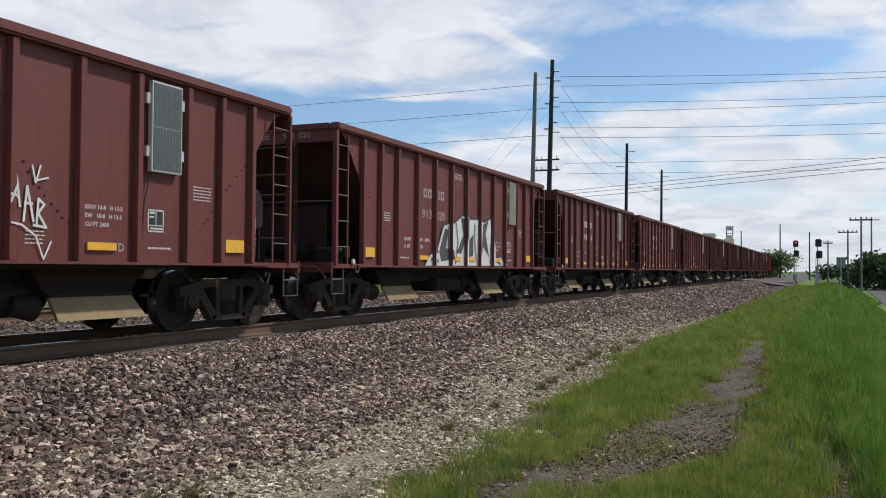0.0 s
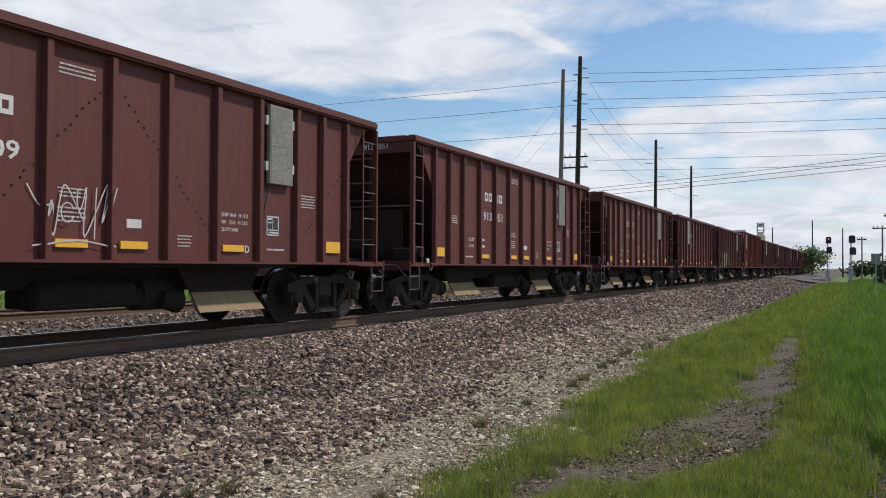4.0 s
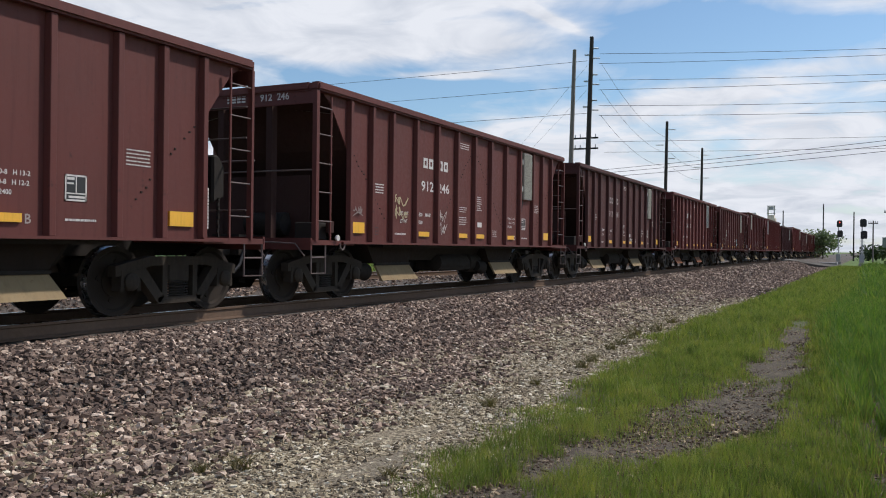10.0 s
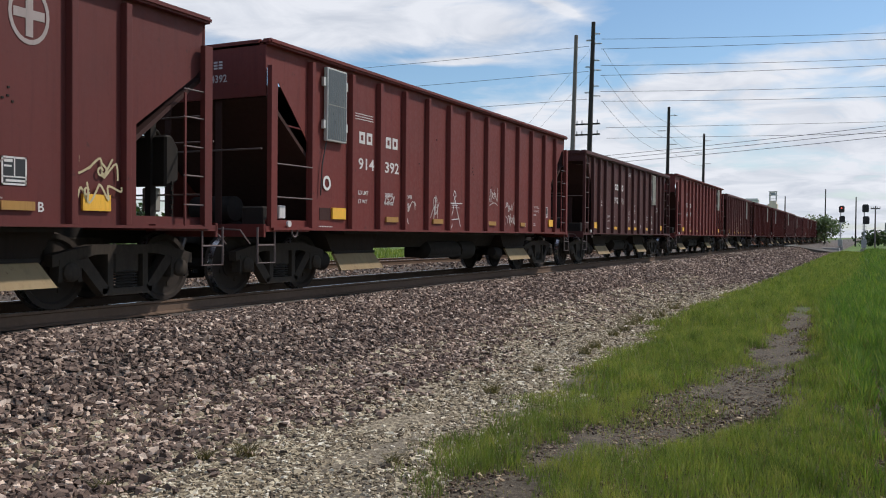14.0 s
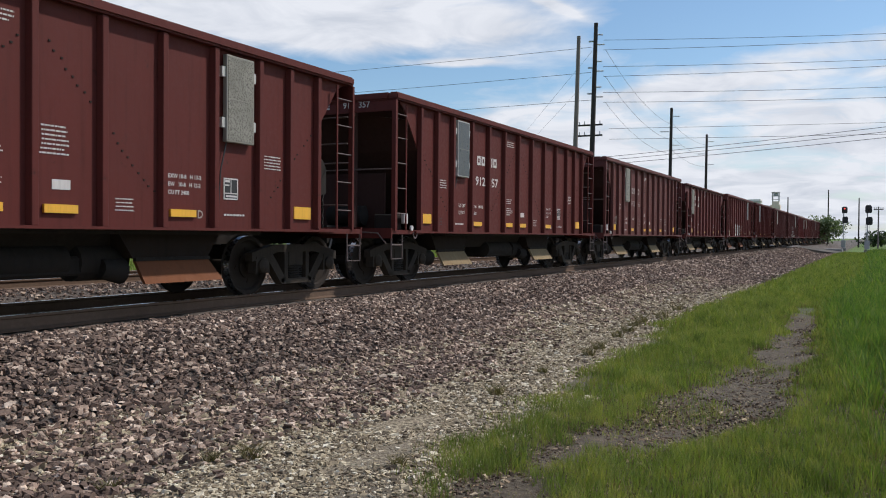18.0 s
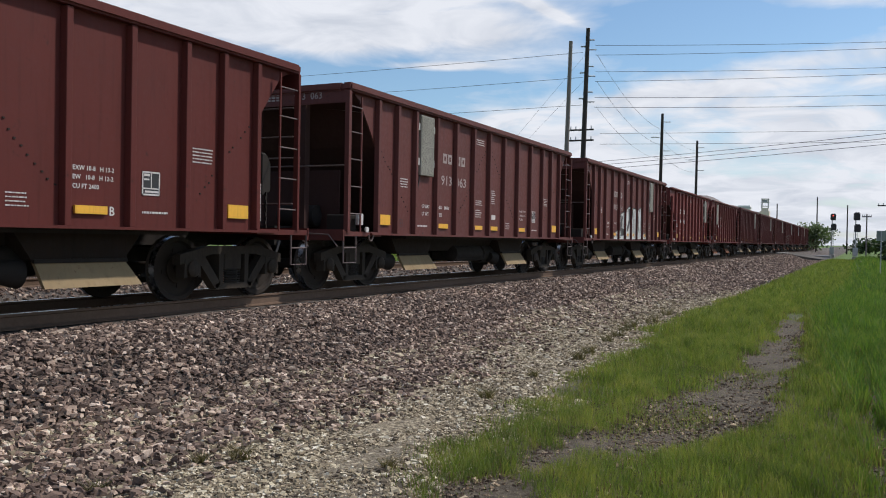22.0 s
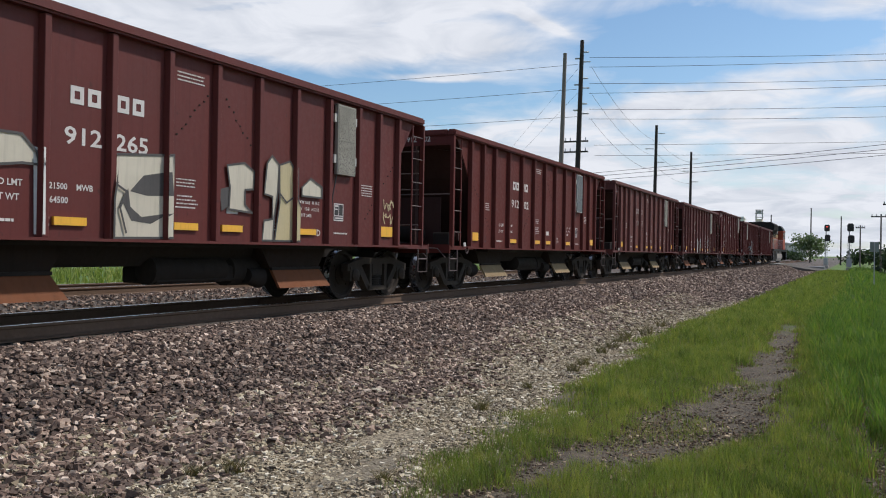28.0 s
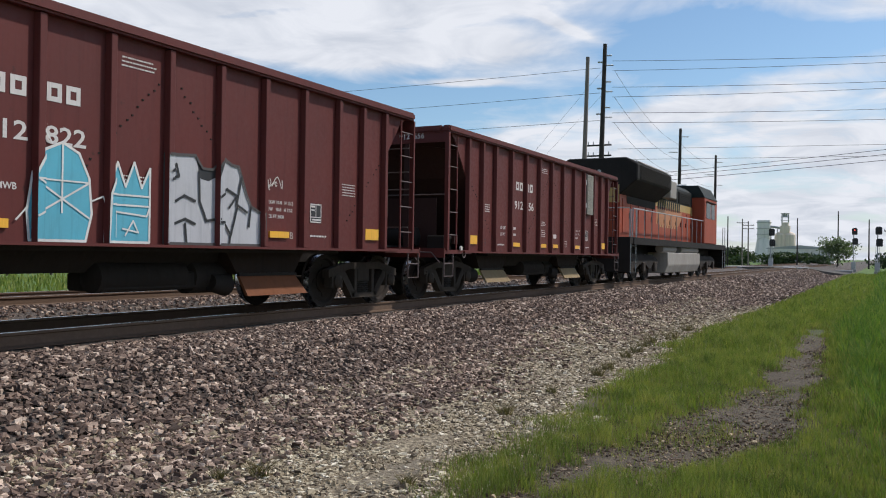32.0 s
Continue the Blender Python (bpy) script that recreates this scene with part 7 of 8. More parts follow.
def emblem(car, y, z):
    bm = bmesh.new()
    x = PANEL_X + 0.006
    for r0, r1 in ((0.21, 0.25), (0.0, 0.03)):
        for q in range(24):
            a, b = q * math.tau / 24, (q + 1) * math.tau / 24
            v = [bm.verts.new((x, y + r * math.cos(c), z + r * 1.3 * math.sin(c))) for r, c in ((r0, a), (r1, a), (r1, b), (r0, b))]
            try:
                bm.faces.new(v)
            except ValueError:
                pass
    quad(bm, x, y - 0.19, y + 0.19, z - 0.05, z + 0.05)
    quad(bm, x + 0.001, y - 0.045, y + 0.045, z - 0.24, z + 0.24)
    part("emblem", bm, FADED, car, "faded round emblem with a cross")


def piece(car, ribs, fills, lines, label, w=0.035):
    """Graffiti built up of filled shapes, each (material, points), and of brushed lines, each (material, points)."""
    for n, (material, pts) in enumerate(fills):
        graffito(car, "fill", [pts], ribs, material, 0.005 + 0.0015 * n, label)
    groups = {}
    for material, pts in lines:
        groups.setdefault(material.name, (material, []))[1].extend(stroke(pts, w))
    for n, (material, polys) in enumerate(groups.values()):
        graffito(car, "line", polys, ribs, material, 0.016 + 0.0015 * n, label)


def white_letters(car, ribs, dy, seed):
    """Sharp-topped white letters shaded with black, low on the side."""
    rng = random.Random(seed)
    def q(pts):
        return [(y + dy + rng.uniform(-0.03, 0.03), z) for y, z in pts]
    outline = q([(3.60, 1.03), (3.93, 1.31), (4.30, 1.37), (4.70, 1.99), (5.36, 2.10), (5.82, 2.29), (6.25, 2.22), (6.80, 2.25), (7.13, 2.16), (7.75, 2.33), (7.98, 1.26), (8.60, 1.31), (8.88, 1.06)])
    fills = [(SPRAY_WHITE, outline)]
    for pts in ([(4.44, 1.36), (4.75, 1.92), (4.91, 1.87), (4.79, 1.45), (5.12, 1.41), (5.16, 1.18), (4.56, 1.13)], [(5.73, 2.21), (6.21, 2.19), (6.03, 1.71), (5.75, 1.33), (5.48, 1.35), (5.84, 1.8)], [(6.12, 1.61), (6.53, 1.84), (6.54, 1.3), (6.23, 1.24)], [(7.15, 2.1), (7.6, 2.25), (7.38, 1.89), (7.62, 1.27), (6.95, 1.7)]):
        fills.append((SPRAY_SHADE, q(pts)))
    lines = [(BLACK, outline)] + [(BLACK, q(p)) for p in ([(4.95, 1.95), (4.92, 1.45), (5.2, 1.1)], [(5.40, 2.05), (5.5, 1.6), (5.35, 1.08)], [(6.6, 2.1), (6.62, 1.6), (6.75, 1.08)], [(6.98, 1.95), (6.9, 1.3)], [(7.8, 1.9), (7.7, 1.1)], [(4.0, 1.2), (4.25, 1.1)], [(8.2, 1.2), (8.5, 1.1)])]
    piece(car, ribs, fills, lines, "large white and black sprayed letters", 0.04)


def mint_letters(car, ribs):
    halo = [(1.78, 1.03), (1.79, 1.99), (2.35, 1.96), (3.5, 2.02), (4.48, 1.92), (4.6, 1.5), (4.95, 1.28), (5.2, 1.03)]
    first = [(1.76, 1.94), (2.07, 1.93), (2.31, 1.76), (2.35, 1.56), (2.10, 1.44), (2.43, 1.05), (2.14, 1.03), (1.97, 1.24), (1.98, 1.03), (1.76, 1.03)]
    second = [(2.55, 1.92), (2.85, 1.93), (2.86, 1.27), (2.96, 1.23), (3.04, 1.27), (3.04, 1.93), (3.47, 1.94), (3.43, 1.14), (3.13, 1.03), (2.67, 1.04), (2.52, 1.21)]
    third = [(3.56, 1.92), (4.12, 1.94), (4.40, 1.81), (4.32, 1.52), (4.49, 1.32), (4.70, 1.03), (4.41, 1.03), (4.13, 1.26), (4.06, 1.03), (3.48, 1.05)]
    lines = [(SPRAY_SHADE, p + p[:1]) for p in (first, second, third)] + [(SPRAY_SHADE, [(1.95, 1.7), (2.1, 1.72), (2.1, 1.58), (1.95, 1.58)]), (SPRAY_SHADE, [(3.8, 1.75), (4.05, 1.72), (4.0, 1.55), (3.8, 1.55)])]
    piece(car, ribs, [(SPRAY_SHADE, halo), (SPRAY_MINT, first), (SPRAY_MINT, second), (SPRAY_MINT, third)], lines, "large pale mint sprayed letters", 0.025)


def cream_shapes(car, ribs):
    fills = [(SPRAY_CREAM, [(1.62, 1.04), (1.63, 1.85), (1.85, 2.12), (2.30, 2.22), (2.38, 2.02), (2.05, 1.88), (1.93, 1.55), (2.05, 1.24), (2.38, 1.22), (2.38, 1.04)]),
             (SPRAY_SHADE, [(1.95, 1.85), (2.35, 1.95), (2.36, 1.28), (2.06, 1.28), (1.95, 1.55)]), (SPRAY_CREAM, [(2.5, 2.12), (3.05, 2.12), (3.23, 1.95), (3.27, 1.81), (3.06, 1.81), (2.5, 1.73)]),
             (SPRAY_WHITE, [(3.2, 2.0), (3.29, 2.0), (3.30, 1.05), (3.22, 1.05)]),
             (SPRAY_CREAM, [(4.34, 2.04), (5.23, 2.12), (5.29, 1.05), (4.25, 1.03), (4.25, 1.5)]),
             (SPRAY_SHADE, [(4.57, 1.61), (4.79, 1.82), (5.20, 1.90), (5.24, 1.59), (4.85, 1.57)]),
             (SPRAY_SHADE, [(4.46, 1.46), (4.54, 1.65), (4.58, 1.42), (4.76, 1.30), (5.25, 1.37), (4.92, 1.22), (4.6, 1.25)]),
             (SPRAY_CREAM, [(6.35, 2.1), (6.73, 2.17), (6.96, 2.06), (6.94, 1.8), (6.75, 1.78), (6.75, 1.56), (6.92, 1.45), (6.4, 1.48), (6.42, 1.78)]),
             (SPRAY_SHADE, [(6.2, 1.75), (6.4, 1.8), (6.4, 1.52), (6.25, 1.45)]),
             (SPRAY_CREAM, [(7.2, 1.75), (7.26, 2.22), (7.38, 2.34), (7.56, 2.22), (7.53, 1.79), (7.45, 1.41), (7.43, 1.05), (7.16, 1.05), (7.2, 1.35), (7.4, 1.38), (7.4, 1.72)]),
             (SPRAY_GOLD, [(7.56, 2.22), (7.83, 2.30), (7.94, 2.20), (7.94, 1.71), (8.13, 1.44), (8.09, 1.05), (7.46, 1.05), (7.58, 1.63)]),
             (SPRAY_CREAM, [(8.16, 1.78), (8.16, 1.92), (8.40, 2.08), (8.73, 1.96), (8.73, 1.78)])]
    lines = [(SPRAY_SHADE, p + p[:1]) for m, p in fills if m not in (SPRAY_SHADE, SPRAY_WHITE)]
    lines += [(SPRAY_SHADE, [(4.3, 1.7), (4.5, 1.6), (4.4, 1.4), (4.5, 1.1)]), (SPRAY_SHADE, [(7.55, 1.8), (7.75, 1.65), (7.95, 1.75)])]
    piece(car, ribs, fills, lines, "cream and gold sprayed shapes with dark edges", 0.03)


def silver_letters(car, ribs):
    outline = [(6.05, 1.04), (6.05, 2.16), (6.59, 2.20), (6.73, 2.04), (6.92, 2.04), (7.12, 2.22), (7.30, 2.14), (7.44, 2.13), (7.62, 1.73), (7.71, 1.59), (7.94, 1.50), (7.92, 1.04)]
    fills = [(SPRAY_SILVER, outline), (BLACK, [(6.6, 2.18), (6.72, 2.04), (6.92, 2.04), (7.1, 2.2), (7.0, 1.95), (6.85, 1.88), (6.7, 1.9)])]
    lines = [(BLACK, p) for p in ([(6.25, 1.58), (6.4, 1.66), (6.6, 1.60)], [(6.2, 1.28), (6.42, 1.36), (6.6, 1.30)], [(6.42, 1.3), (6.45, 1.05)], [(6.66, 2.0), (6.68, 1.6), (6.81, 1.35), (7.0, 1.38)], [(7.0, 1.68), (7.2, 1.80), (7.41, 1.72), (7.25, 1.55)],
                                  [(6.98, 1.34), (7.15, 1.34), (7.29, 1.17), (7.42, 1.57)], [(7.28, 1.16), (7.26, 1.04)], [(6.12, 1.85), (6.3, 1.9), (6.25, 2.05), (6.12, 1.95)], [(7.5, 2.0), (7.4, 1.6), (7.62, 1.5)], [(7.7, 1.58), (7.66, 1.3)])] + [(SPRAY_SHADE, outline + outline[:1])]
    piece(car, ribs, fills, lines, "silver and black sprayed letters", 0.035)


def paint_graffiti():
    A, B1, B2 = TYPES["A"]["ribs"], TYPES["B1"]["ribs"], TYPES["B2"]["ribs"]
    graffito(TRAIN[-1], "line", stroke([(7.0, 1.66), (7.13, 1.96), (7.18, 1.62)], 0.03) + stroke([(7.0, 1.74), (7.16, 1.72)], 0.03) + stroke([(7.23, 1.46), (7.27, 1.85), (7.36, 1.46)], 0.03) + stroke([(7.24, 1.66), (7.34, 1.66)], 0.03)
             + stroke([(7.40, 1.42), (7.42, 1.72), (7.50, 1.66), (7.42, 1.56), (7.53, 1.40), (7.36, 1.42)], 0.03) + stroke([(7.33, 2.09), (7.38, 1.90), (7.44, 2.1)], 0.022) + stroke([(7.36, 1.92), (7.55, 1.97)], 0.022)
             + stroke([(7.01, 1.43), (7.2, 1.42), (7.39, 1.30), (7.50, 1.04), (7.6, 1.24)], 0.022), A, SPRAY_WHITE, 0.01, "white sprayed tag")
    white_letters(TRAIN[0], A, 0.1, 2)
    white_tags = {
        # car: boxes of the tags (from, to, bottom, top), strokes across, rows
        2: ((0.95, 1.57, 2.48, 2.91, 3, 1), (0.96, 1.42, 2.05, 2.47, 2, 1), (1.0, 1.32, 1.63, 2.07, 2, 2)), 3: ((4.25, 5.2, 1.25, 2.0, 4, 2), (10.7, 11.08, 1.42, 1.68, 3, 1)), 4: ((4.9, 6.1, 1.2, 1.9, 4, 1),),
        9: ((0.2, 0.80, 2.95, 3.5, 3, 1), (0.3, 0.85, 2.5, 2.95, 2, 1), (1.12, 1.85, 1.32, 2.03, 4, 2), (5.26, 5.98, 1.48, 1.86, 4, 1), (7.20, 7.46, 1.08, 2.1, 1, 5), (8.20, 8.88, 1.55, 2.04, 3, 1), (9.16, 9.6, 1.08, 1.62, 2, 2), (10.2, 10.5, 1.28, 1.56, 2, 1)),
        10: ((0.95, 1.32, 1.55, 1.78, 4, 1),), 11: ((1.05, 1.41, 1.49, 1.89, 2, 1),), 12: ((4.33, 4.68, 1.2, 1.73, 2, 2),), 13: ((6.28, 6.8, 1.25, 1.38, 5, 1),),
        15: ((1.80, 2.24, 1.58, 1.92, 3, 1), (1.78, 2.24, 1.12, 1.54, 2, 1), (6.42, 6.92, 1.48, 2.0, 3, 2), (11.0, 11.4, 1.2, 1.7, 2, 1)),
        17: ((3.46, 3.78, 1.44, 1.67, 2, 1), (4.15, 4.72, 1.28, 1.65, 3, 1), (5.18, 5.66, 1.16, 1.78, 2, 1), (8.2, 8.75, 1.66, 2.05, 4, 1), (9.2, 9.82, 1.13, 1.8, 3, 2)),
        20: ((6.18, 6.82, 1.66, 2.28, 3, 2),), 25: ((5.30, 6.05, 1.33, 1.72, 4, 2), (6.15, 6.75, 1.45, 1.78, 4, 1)),
        38: ((0.14, 1.0, 3.1, 3.62, 4, 2), (0.5, 1.0, 2.5, 3.1, 2, 1), (1.52, 2.25, 1.95, 3.55, 2, 3), (1.50, 2.30, 1.36, 1.94, 4, 2), (3.70, 4.30, 3.06, 3.66, 3, 2), (4.80, 5.45, 2.1, 3.5, 2, 3), (6.95, 7.5, 2.1, 3.4, 2, 3), (9.0, 9.5, 1.65, 2.05, 3, 1)),
        39: ((7.98, 8.40, 1.82, 2.06, 2, 1),)}
    for k, rows in white_tags.items():
        ribs = TYPES[CARS[k - FIRST][0]]["ribs"]
        for n, (y0, y1, z0, z1, across, down) in enumerate(rows):
            tag_scrawl(TRAIN[k], y0, y1, z0, z1, 31 * k + n, ribs, SPRAY_TAG, 0.019, across + (1 if down > 1 else 0), min(down, 3))
    grey_tags = {12: ((0.98, 1.32, 1.51, 1.65, 4, 1),), 15: ((1.13, 1.5, 1.48, 1.78, 3, 1), (4.52, 5.0, 1.16, 1.56, 3, 2)), 16: ((2.7, 3.3, 1.3, 1.6, 3, 1), (4.2, 4.9, 1.2, 1.72, 3, 1), (4.95, 5.9, 1.15, 1.75, 4, 1), (6.05, 6.8, 1.15, 1.75, 3, 1), (7.0, 8.1, 1.3, 1.8, 4, 1)),
                 20: ((0.98, 1.3, 1.5, 1.8, 3, 2),), 23: ((1.03, 1.5, 1.4, 1.69, 4, 1), (4.5, 4.92, 1.12, 1.68, 1, 1)), 31: ((4.36, 4.75, 1.28, 2.05, 1, 3),)}
    for k, rows in grey_tags.items():
        ribs = TYPES[CARS[k - FIRST][0]]["ribs"]
        for n, (y0, y1, z0, z1, across, down) in enumerate(rows):
            tag_scrawl(TRAIN[k], y0, y1, z0, z1, 37 * k + n, ribs, SPRAY_DIM, 0.022, across, down)
    tag_scrawl(TRAIN[8], 8.25, 8.7, 1.78, 2.0, 81, A, SPRAY_SHADE, 0.025, 3)
    tag_scrawl(TRAIN[8], 10.05, 10.4, 1.4, 2.05, 82, A, SPRAY_SHADE, 0.03, 2, 2)
    tag_scrawl(TRAIN[12], 2.38, 3.0, 1.46, 1.98, 12, A, SPRAY_GOLD, 0.028, 3, 2)
    tag_scrawl(TRAIN[15], 7.32, 7.88, 1.24, 1.72, 151, A, SPRAY_BLUE, 0.045, 3, 2)
    tag_scrawl(TRAIN[15], 7.30, 7.86, 1.25, 1.74, 151, A, SPRAY_WHITE, 0.020, 3, 2)
    tag_scrawl(TRAIN[16], 9.0, 9.65, 1.25, 1.8, 161, B2, SPRAY_GOLD, 0.03, 3, 2)
    tag_scrawl(TRAIN[20], 4.32, 4.98, 1.18, 1.9, 201, A, SPRAY_GOLD, 0.026, 3, 3)
    tag_scrawl(TRAIN[34], 10.8, 11.2, 1.4, 1.9, 37, A, SPRAY_GOLD, 0.03, 2, 2)
    graffito(TRAIN[9], "line", stroke(smooth_line([(2.6, 1.82), (2.9, 1.78), (3.1, 1.62), (3.3, 1.66), (3.6, 1.78), (3.85, 1.72), (4.05, 1.55), (4.2, 1.5), (4.25, 1.7), (4.4, 1.72), (4.45, 1.5)]), 0.02), B1, SPRAY_WHITE, 0.010, "long white sprayed squiggle")
    graffito(TRAIN[17], "line", stroke([(6.10, 1.08), (6.35, 1.45), (6.42, 1.75), (6.55, 1.45), (6.72, 1.12)], 0.022) + stroke([(6.05, 1.60), (6.80, 1.62)], 0.022) + stroke(smooth_line([(6.36, 1.78), (6.42, 1.88), (6.48, 1.78), (6.42, 1.74)]), 0.02) + stroke([(6.2, 1.25), (6.65, 1.28)], 0.018), B1, SPRAY_WHITE, 0.010, "white sprayed stick shape")
    ring = [(1.57 + 0.09 * math.cos(q), 1.77 + 0.10 * math.sin(q)) for q in np.linspace(0, math.tau, 17)]
    graffito(TRAIN[17], "line", stroke(ring, 0.045), B1, SPRAY_WHITE, 0.010, "small white sprayed ring")
    heart(TRAIN[15], A, 2.60, 1.70, 0.64, 0.56)
    write_on(TRAIN[15], "2019", 6.50, 1.29, 0.17, SPRAY_WHITE)
    mint_letters(TRAIN[8], A)
    emblem(TRAIN[16], 8.45, 3.25)
    pale_blocks(TRAIN[25], A)
    white_letters(TRAIN[28], A, 0.0, 28)
    cream_shapes(TRAIN[34], A)
    throw_up(TRAIN[37], 4.42, 5.9, 1.03, 2.0, 38, A, SPRAY_GREY, BLACK, 3, "grey block graffiti")
    crowns(TRAIN[37], A)
    emblem(TRAIN[38], 8.45, 3.25)
    blue_pair(TRAIN[39], A, 4.16)
    silver_letters(TRAIN[39], A)


paint_graffiti()


# ---- the locomotive at the end of the train, cab leading away ----
LOCO_LEN = 20.6
LOCO_OFFSET = TRAIN_END + 0.35


def loco_wheelset_mesh():
    return wheelset_mesh(0.53)


def build_loco():
    L = thing("diesel_locomotive", "orange, yellow and dark green diesel freight locomotive", "locomotive")
    n = LOCO_LEN
    bm = bmesh.new()
    box(bm, -1.5, 1.5, 0.0, n, 1.42, 1.66)
    box(bm, -0.6, 0.6, 0.3, n - 0.3, 1.0, 1.42)
    part("deck", bm, LOCO_BLACK, L)
    bm = bmesh.new()
    box(bm, 1.501, 1.53, 0.4, n - 0.4, 1.40, 1.64)
    part("deck_edge", bm, LOCO_BLACK, L)
    # hood, lower part orange and upper part dark
    bm = bmesh.new()
    box(bm, -0.88, 0.88, 0.75, 14.0, 1.66, 3.25)
    part("lower_hood", bm, LOCO_ORANGE, L)
    bm = bmesh.new()
    box(bm, -0.9, 0.9, 6.2, 14.0, 3.05, 3.45)
    part("hood_stripe", bm, LOCO_YELLOW, L)
    bm = bmesh.new()
    prism(bm, [(6.3, 2.35), (10.6, 2.35), (11.4, 2.75), (11.4, 3.05), (6.3, 3.05)], 0.906, 0.912, "x")
    part("faded_band", bm, LOCO_FADED, L, "sun-faded pale patch of the orange hood")
    bm = bmesh.new()
    for k in range(11):
        y = 6.5 + k * 0.42
        prism(bm, [(y, 3.02), (y + 0.20, 3.02), (y + 0.34, 3.46), (y + 0.10, 3.46)], 0.914, 0.918, "x")
    part("soot_streaks", bm, LOCO_GREEN, L)["kind"] = "stuff"
    bm = bmesh.new()
    box(bm, -0.86, 0.86, 0.72, 0.748, 2.95, 3.6)
    part("rear_band", bm, LOCO_YELLOW, L)
    bm = bmesh.new()
    box(bm, -0.62, -0.1, 0.715, 0.745, 1.72, 2.9)
    rear = part("rear_door", bm, LOCO_ORANGE, L)
    bm = bmesh.new()
    box(bm, -0.22, -0.14, 0.68, 0.712, 2.2, 2.36)
    part("latch", bm, LOCO_BLACK, rear)
    bm = bmesh.new()
    prism(bm, [(-0.88, 3.454), (0.88, 3.454), (0.88, 4.15), (0.6, 4.38), (-0.6, 4.38), (-0.88, 4.15)], 5.6, 14.0, "y")
    part("upper_hood", bm, LOCO_GREEN, L)
    bm = bmesh.new()
    prism(bm, [(-0.9, 3.254), (0.9, 3.254), (1.52, 3.78), (1.52, 4.36), (1.1, 4.60), (-1.1, 4.60), (-1.52, 4.36), (-1.52, 3.78)], 0.75, 6.4, "y")
    bevel_all(bm, 0.04)
    part("radiator", bm, LOCO_BLACK, L, "flared black radiator section")
    for s in (1, -1):
        bm = bmesh.new()
        for k in range(12):
            z = 3.83 + k * 0.042
            x = sorted((s * 1.52, s * 1.545))
            box(bm, x[0], x[1], 1.2, 6.0, z, z + 0.018)
        part("louvre", bm, GRIME, L)
        bm = bmesh.new()
        prism(bm, [(s * 1.50, 4.40), (s * 1.10, 4.615), (s * 1.10, 4.635), (s * 1.51, 4.42)], 1.9, 6.3, "y")
        part("roof_edge", bm, TANK_GREY, L, "pale dusty edge of the radiator roof")
        # hood doors with handles
        for k in range(11):
            y = 1.1 + k * 1.15
            bm = bmesh.new()
            x = sorted((s * 0.88, s * 0.905))
            box(bm, x[0], x[1], y, y + 1.02, 1.85, 3.12)
            d = part("hood_door", bm, LOCO_ORANGE, L)
            bm = bmesh.new()
            x = sorted((s * 0.905, s * 0.93))
            box(bm, x[0], x[1], y + 0.85, y + 0.89, 2.4, 2.6)
            part("latch", bm, LOCO_BLACK, d)
    bm = bmesh.new()
    for s in (1, -1):
        x = sorted((s * 0.905, s * 1.35))
        box(bm, x[0], x[1], 7.0, 8.2, 3.5, 4.25)
    bevel_all(bm, 0.03)
    part("dynamic_brake", bm, TANK_GREY, L)
    for s in (1, -1):
        for y0, y1 in ((8.6, 10.4), (10.8, 13.4)):
            bm = bmesh.new()
            x = sorted((s * 0.882, s * 0.92))
            box(bm, x[0], x[1], y0, y1, 3.52, 4.05)
            grille = part("intake_grille", bm, GRIME, L)
            for k in range(6):
                bm = bmesh.new()
                x = sorted((s * 0.92, s * 0.94))
                box(bm, x[0], x[1], y0 + 0.05, y1 - 0.05, 3.56 + k * 0.08, 3.59 + k * 0.08)
                part("slat", bm, LOCO_BLACK, grille)
        bm = bmesh.new()
        x = sorted((s * 0.905, s * 0.915))
        box(bm, x[0], x[1], 1.6, 6.1, 2.95, 3.24)
        part("vent_screen", bm, GRIME, L)
    # plain blocks for the owner's name on the hood
    bm = bmesh.new()
    for k in range(4):
        y = 7.0 + k * 0.95
        quad(bm, 0.909, y, y + 0.22, 2.25, 3.05)
        quad(bm, 0.909, y + 0.42, y + 0.66, 2.25, 3.05)
        quad(bm, 0.909, y + 0.22, y + 0.42, 2.55, 2.75)
    part("owner_mark", bm, LOCO_YELLOW, L)
    for y in (1.9, 3.4, 4.9):
        bm = bmesh.new()
        lathe(bm, [(4.58, 0.48), (4.66, 0.48), (4.66, 0.1)], 18, "z")
        part("roof_fan", bm, GRIME, L, at=pose(0, y, 0))
    bm = bmesh.new()
    box(bm, -0.35, 0.35, 9.2, 10.2, 4.38, 4.62)
    part("exhaust_stack", bm, GRIME, L)
    # cab
    bm = bmesh.new()
    prism(bm, [(-1.5, 1.66), (1.5, 1.66), (1.5, 3.95), (1.15, 4.55), (-1.15, 4.55), (-1.5, 3.95)], 14.05, 17.6, "y")
    bevel_all(bm, 0.04)
    cab = part("cab", bm, LOCO_ORANGE, L)
    bm = bmesh.new()
    prism(bm, [(-1.52, 3.97), (1.52, 3.97), (1.17, 4.58), (-1.17, 4.58)], 14.0, 17.65, "y")
    part("cab_roof", bm, LOCO_GREEN, cab)
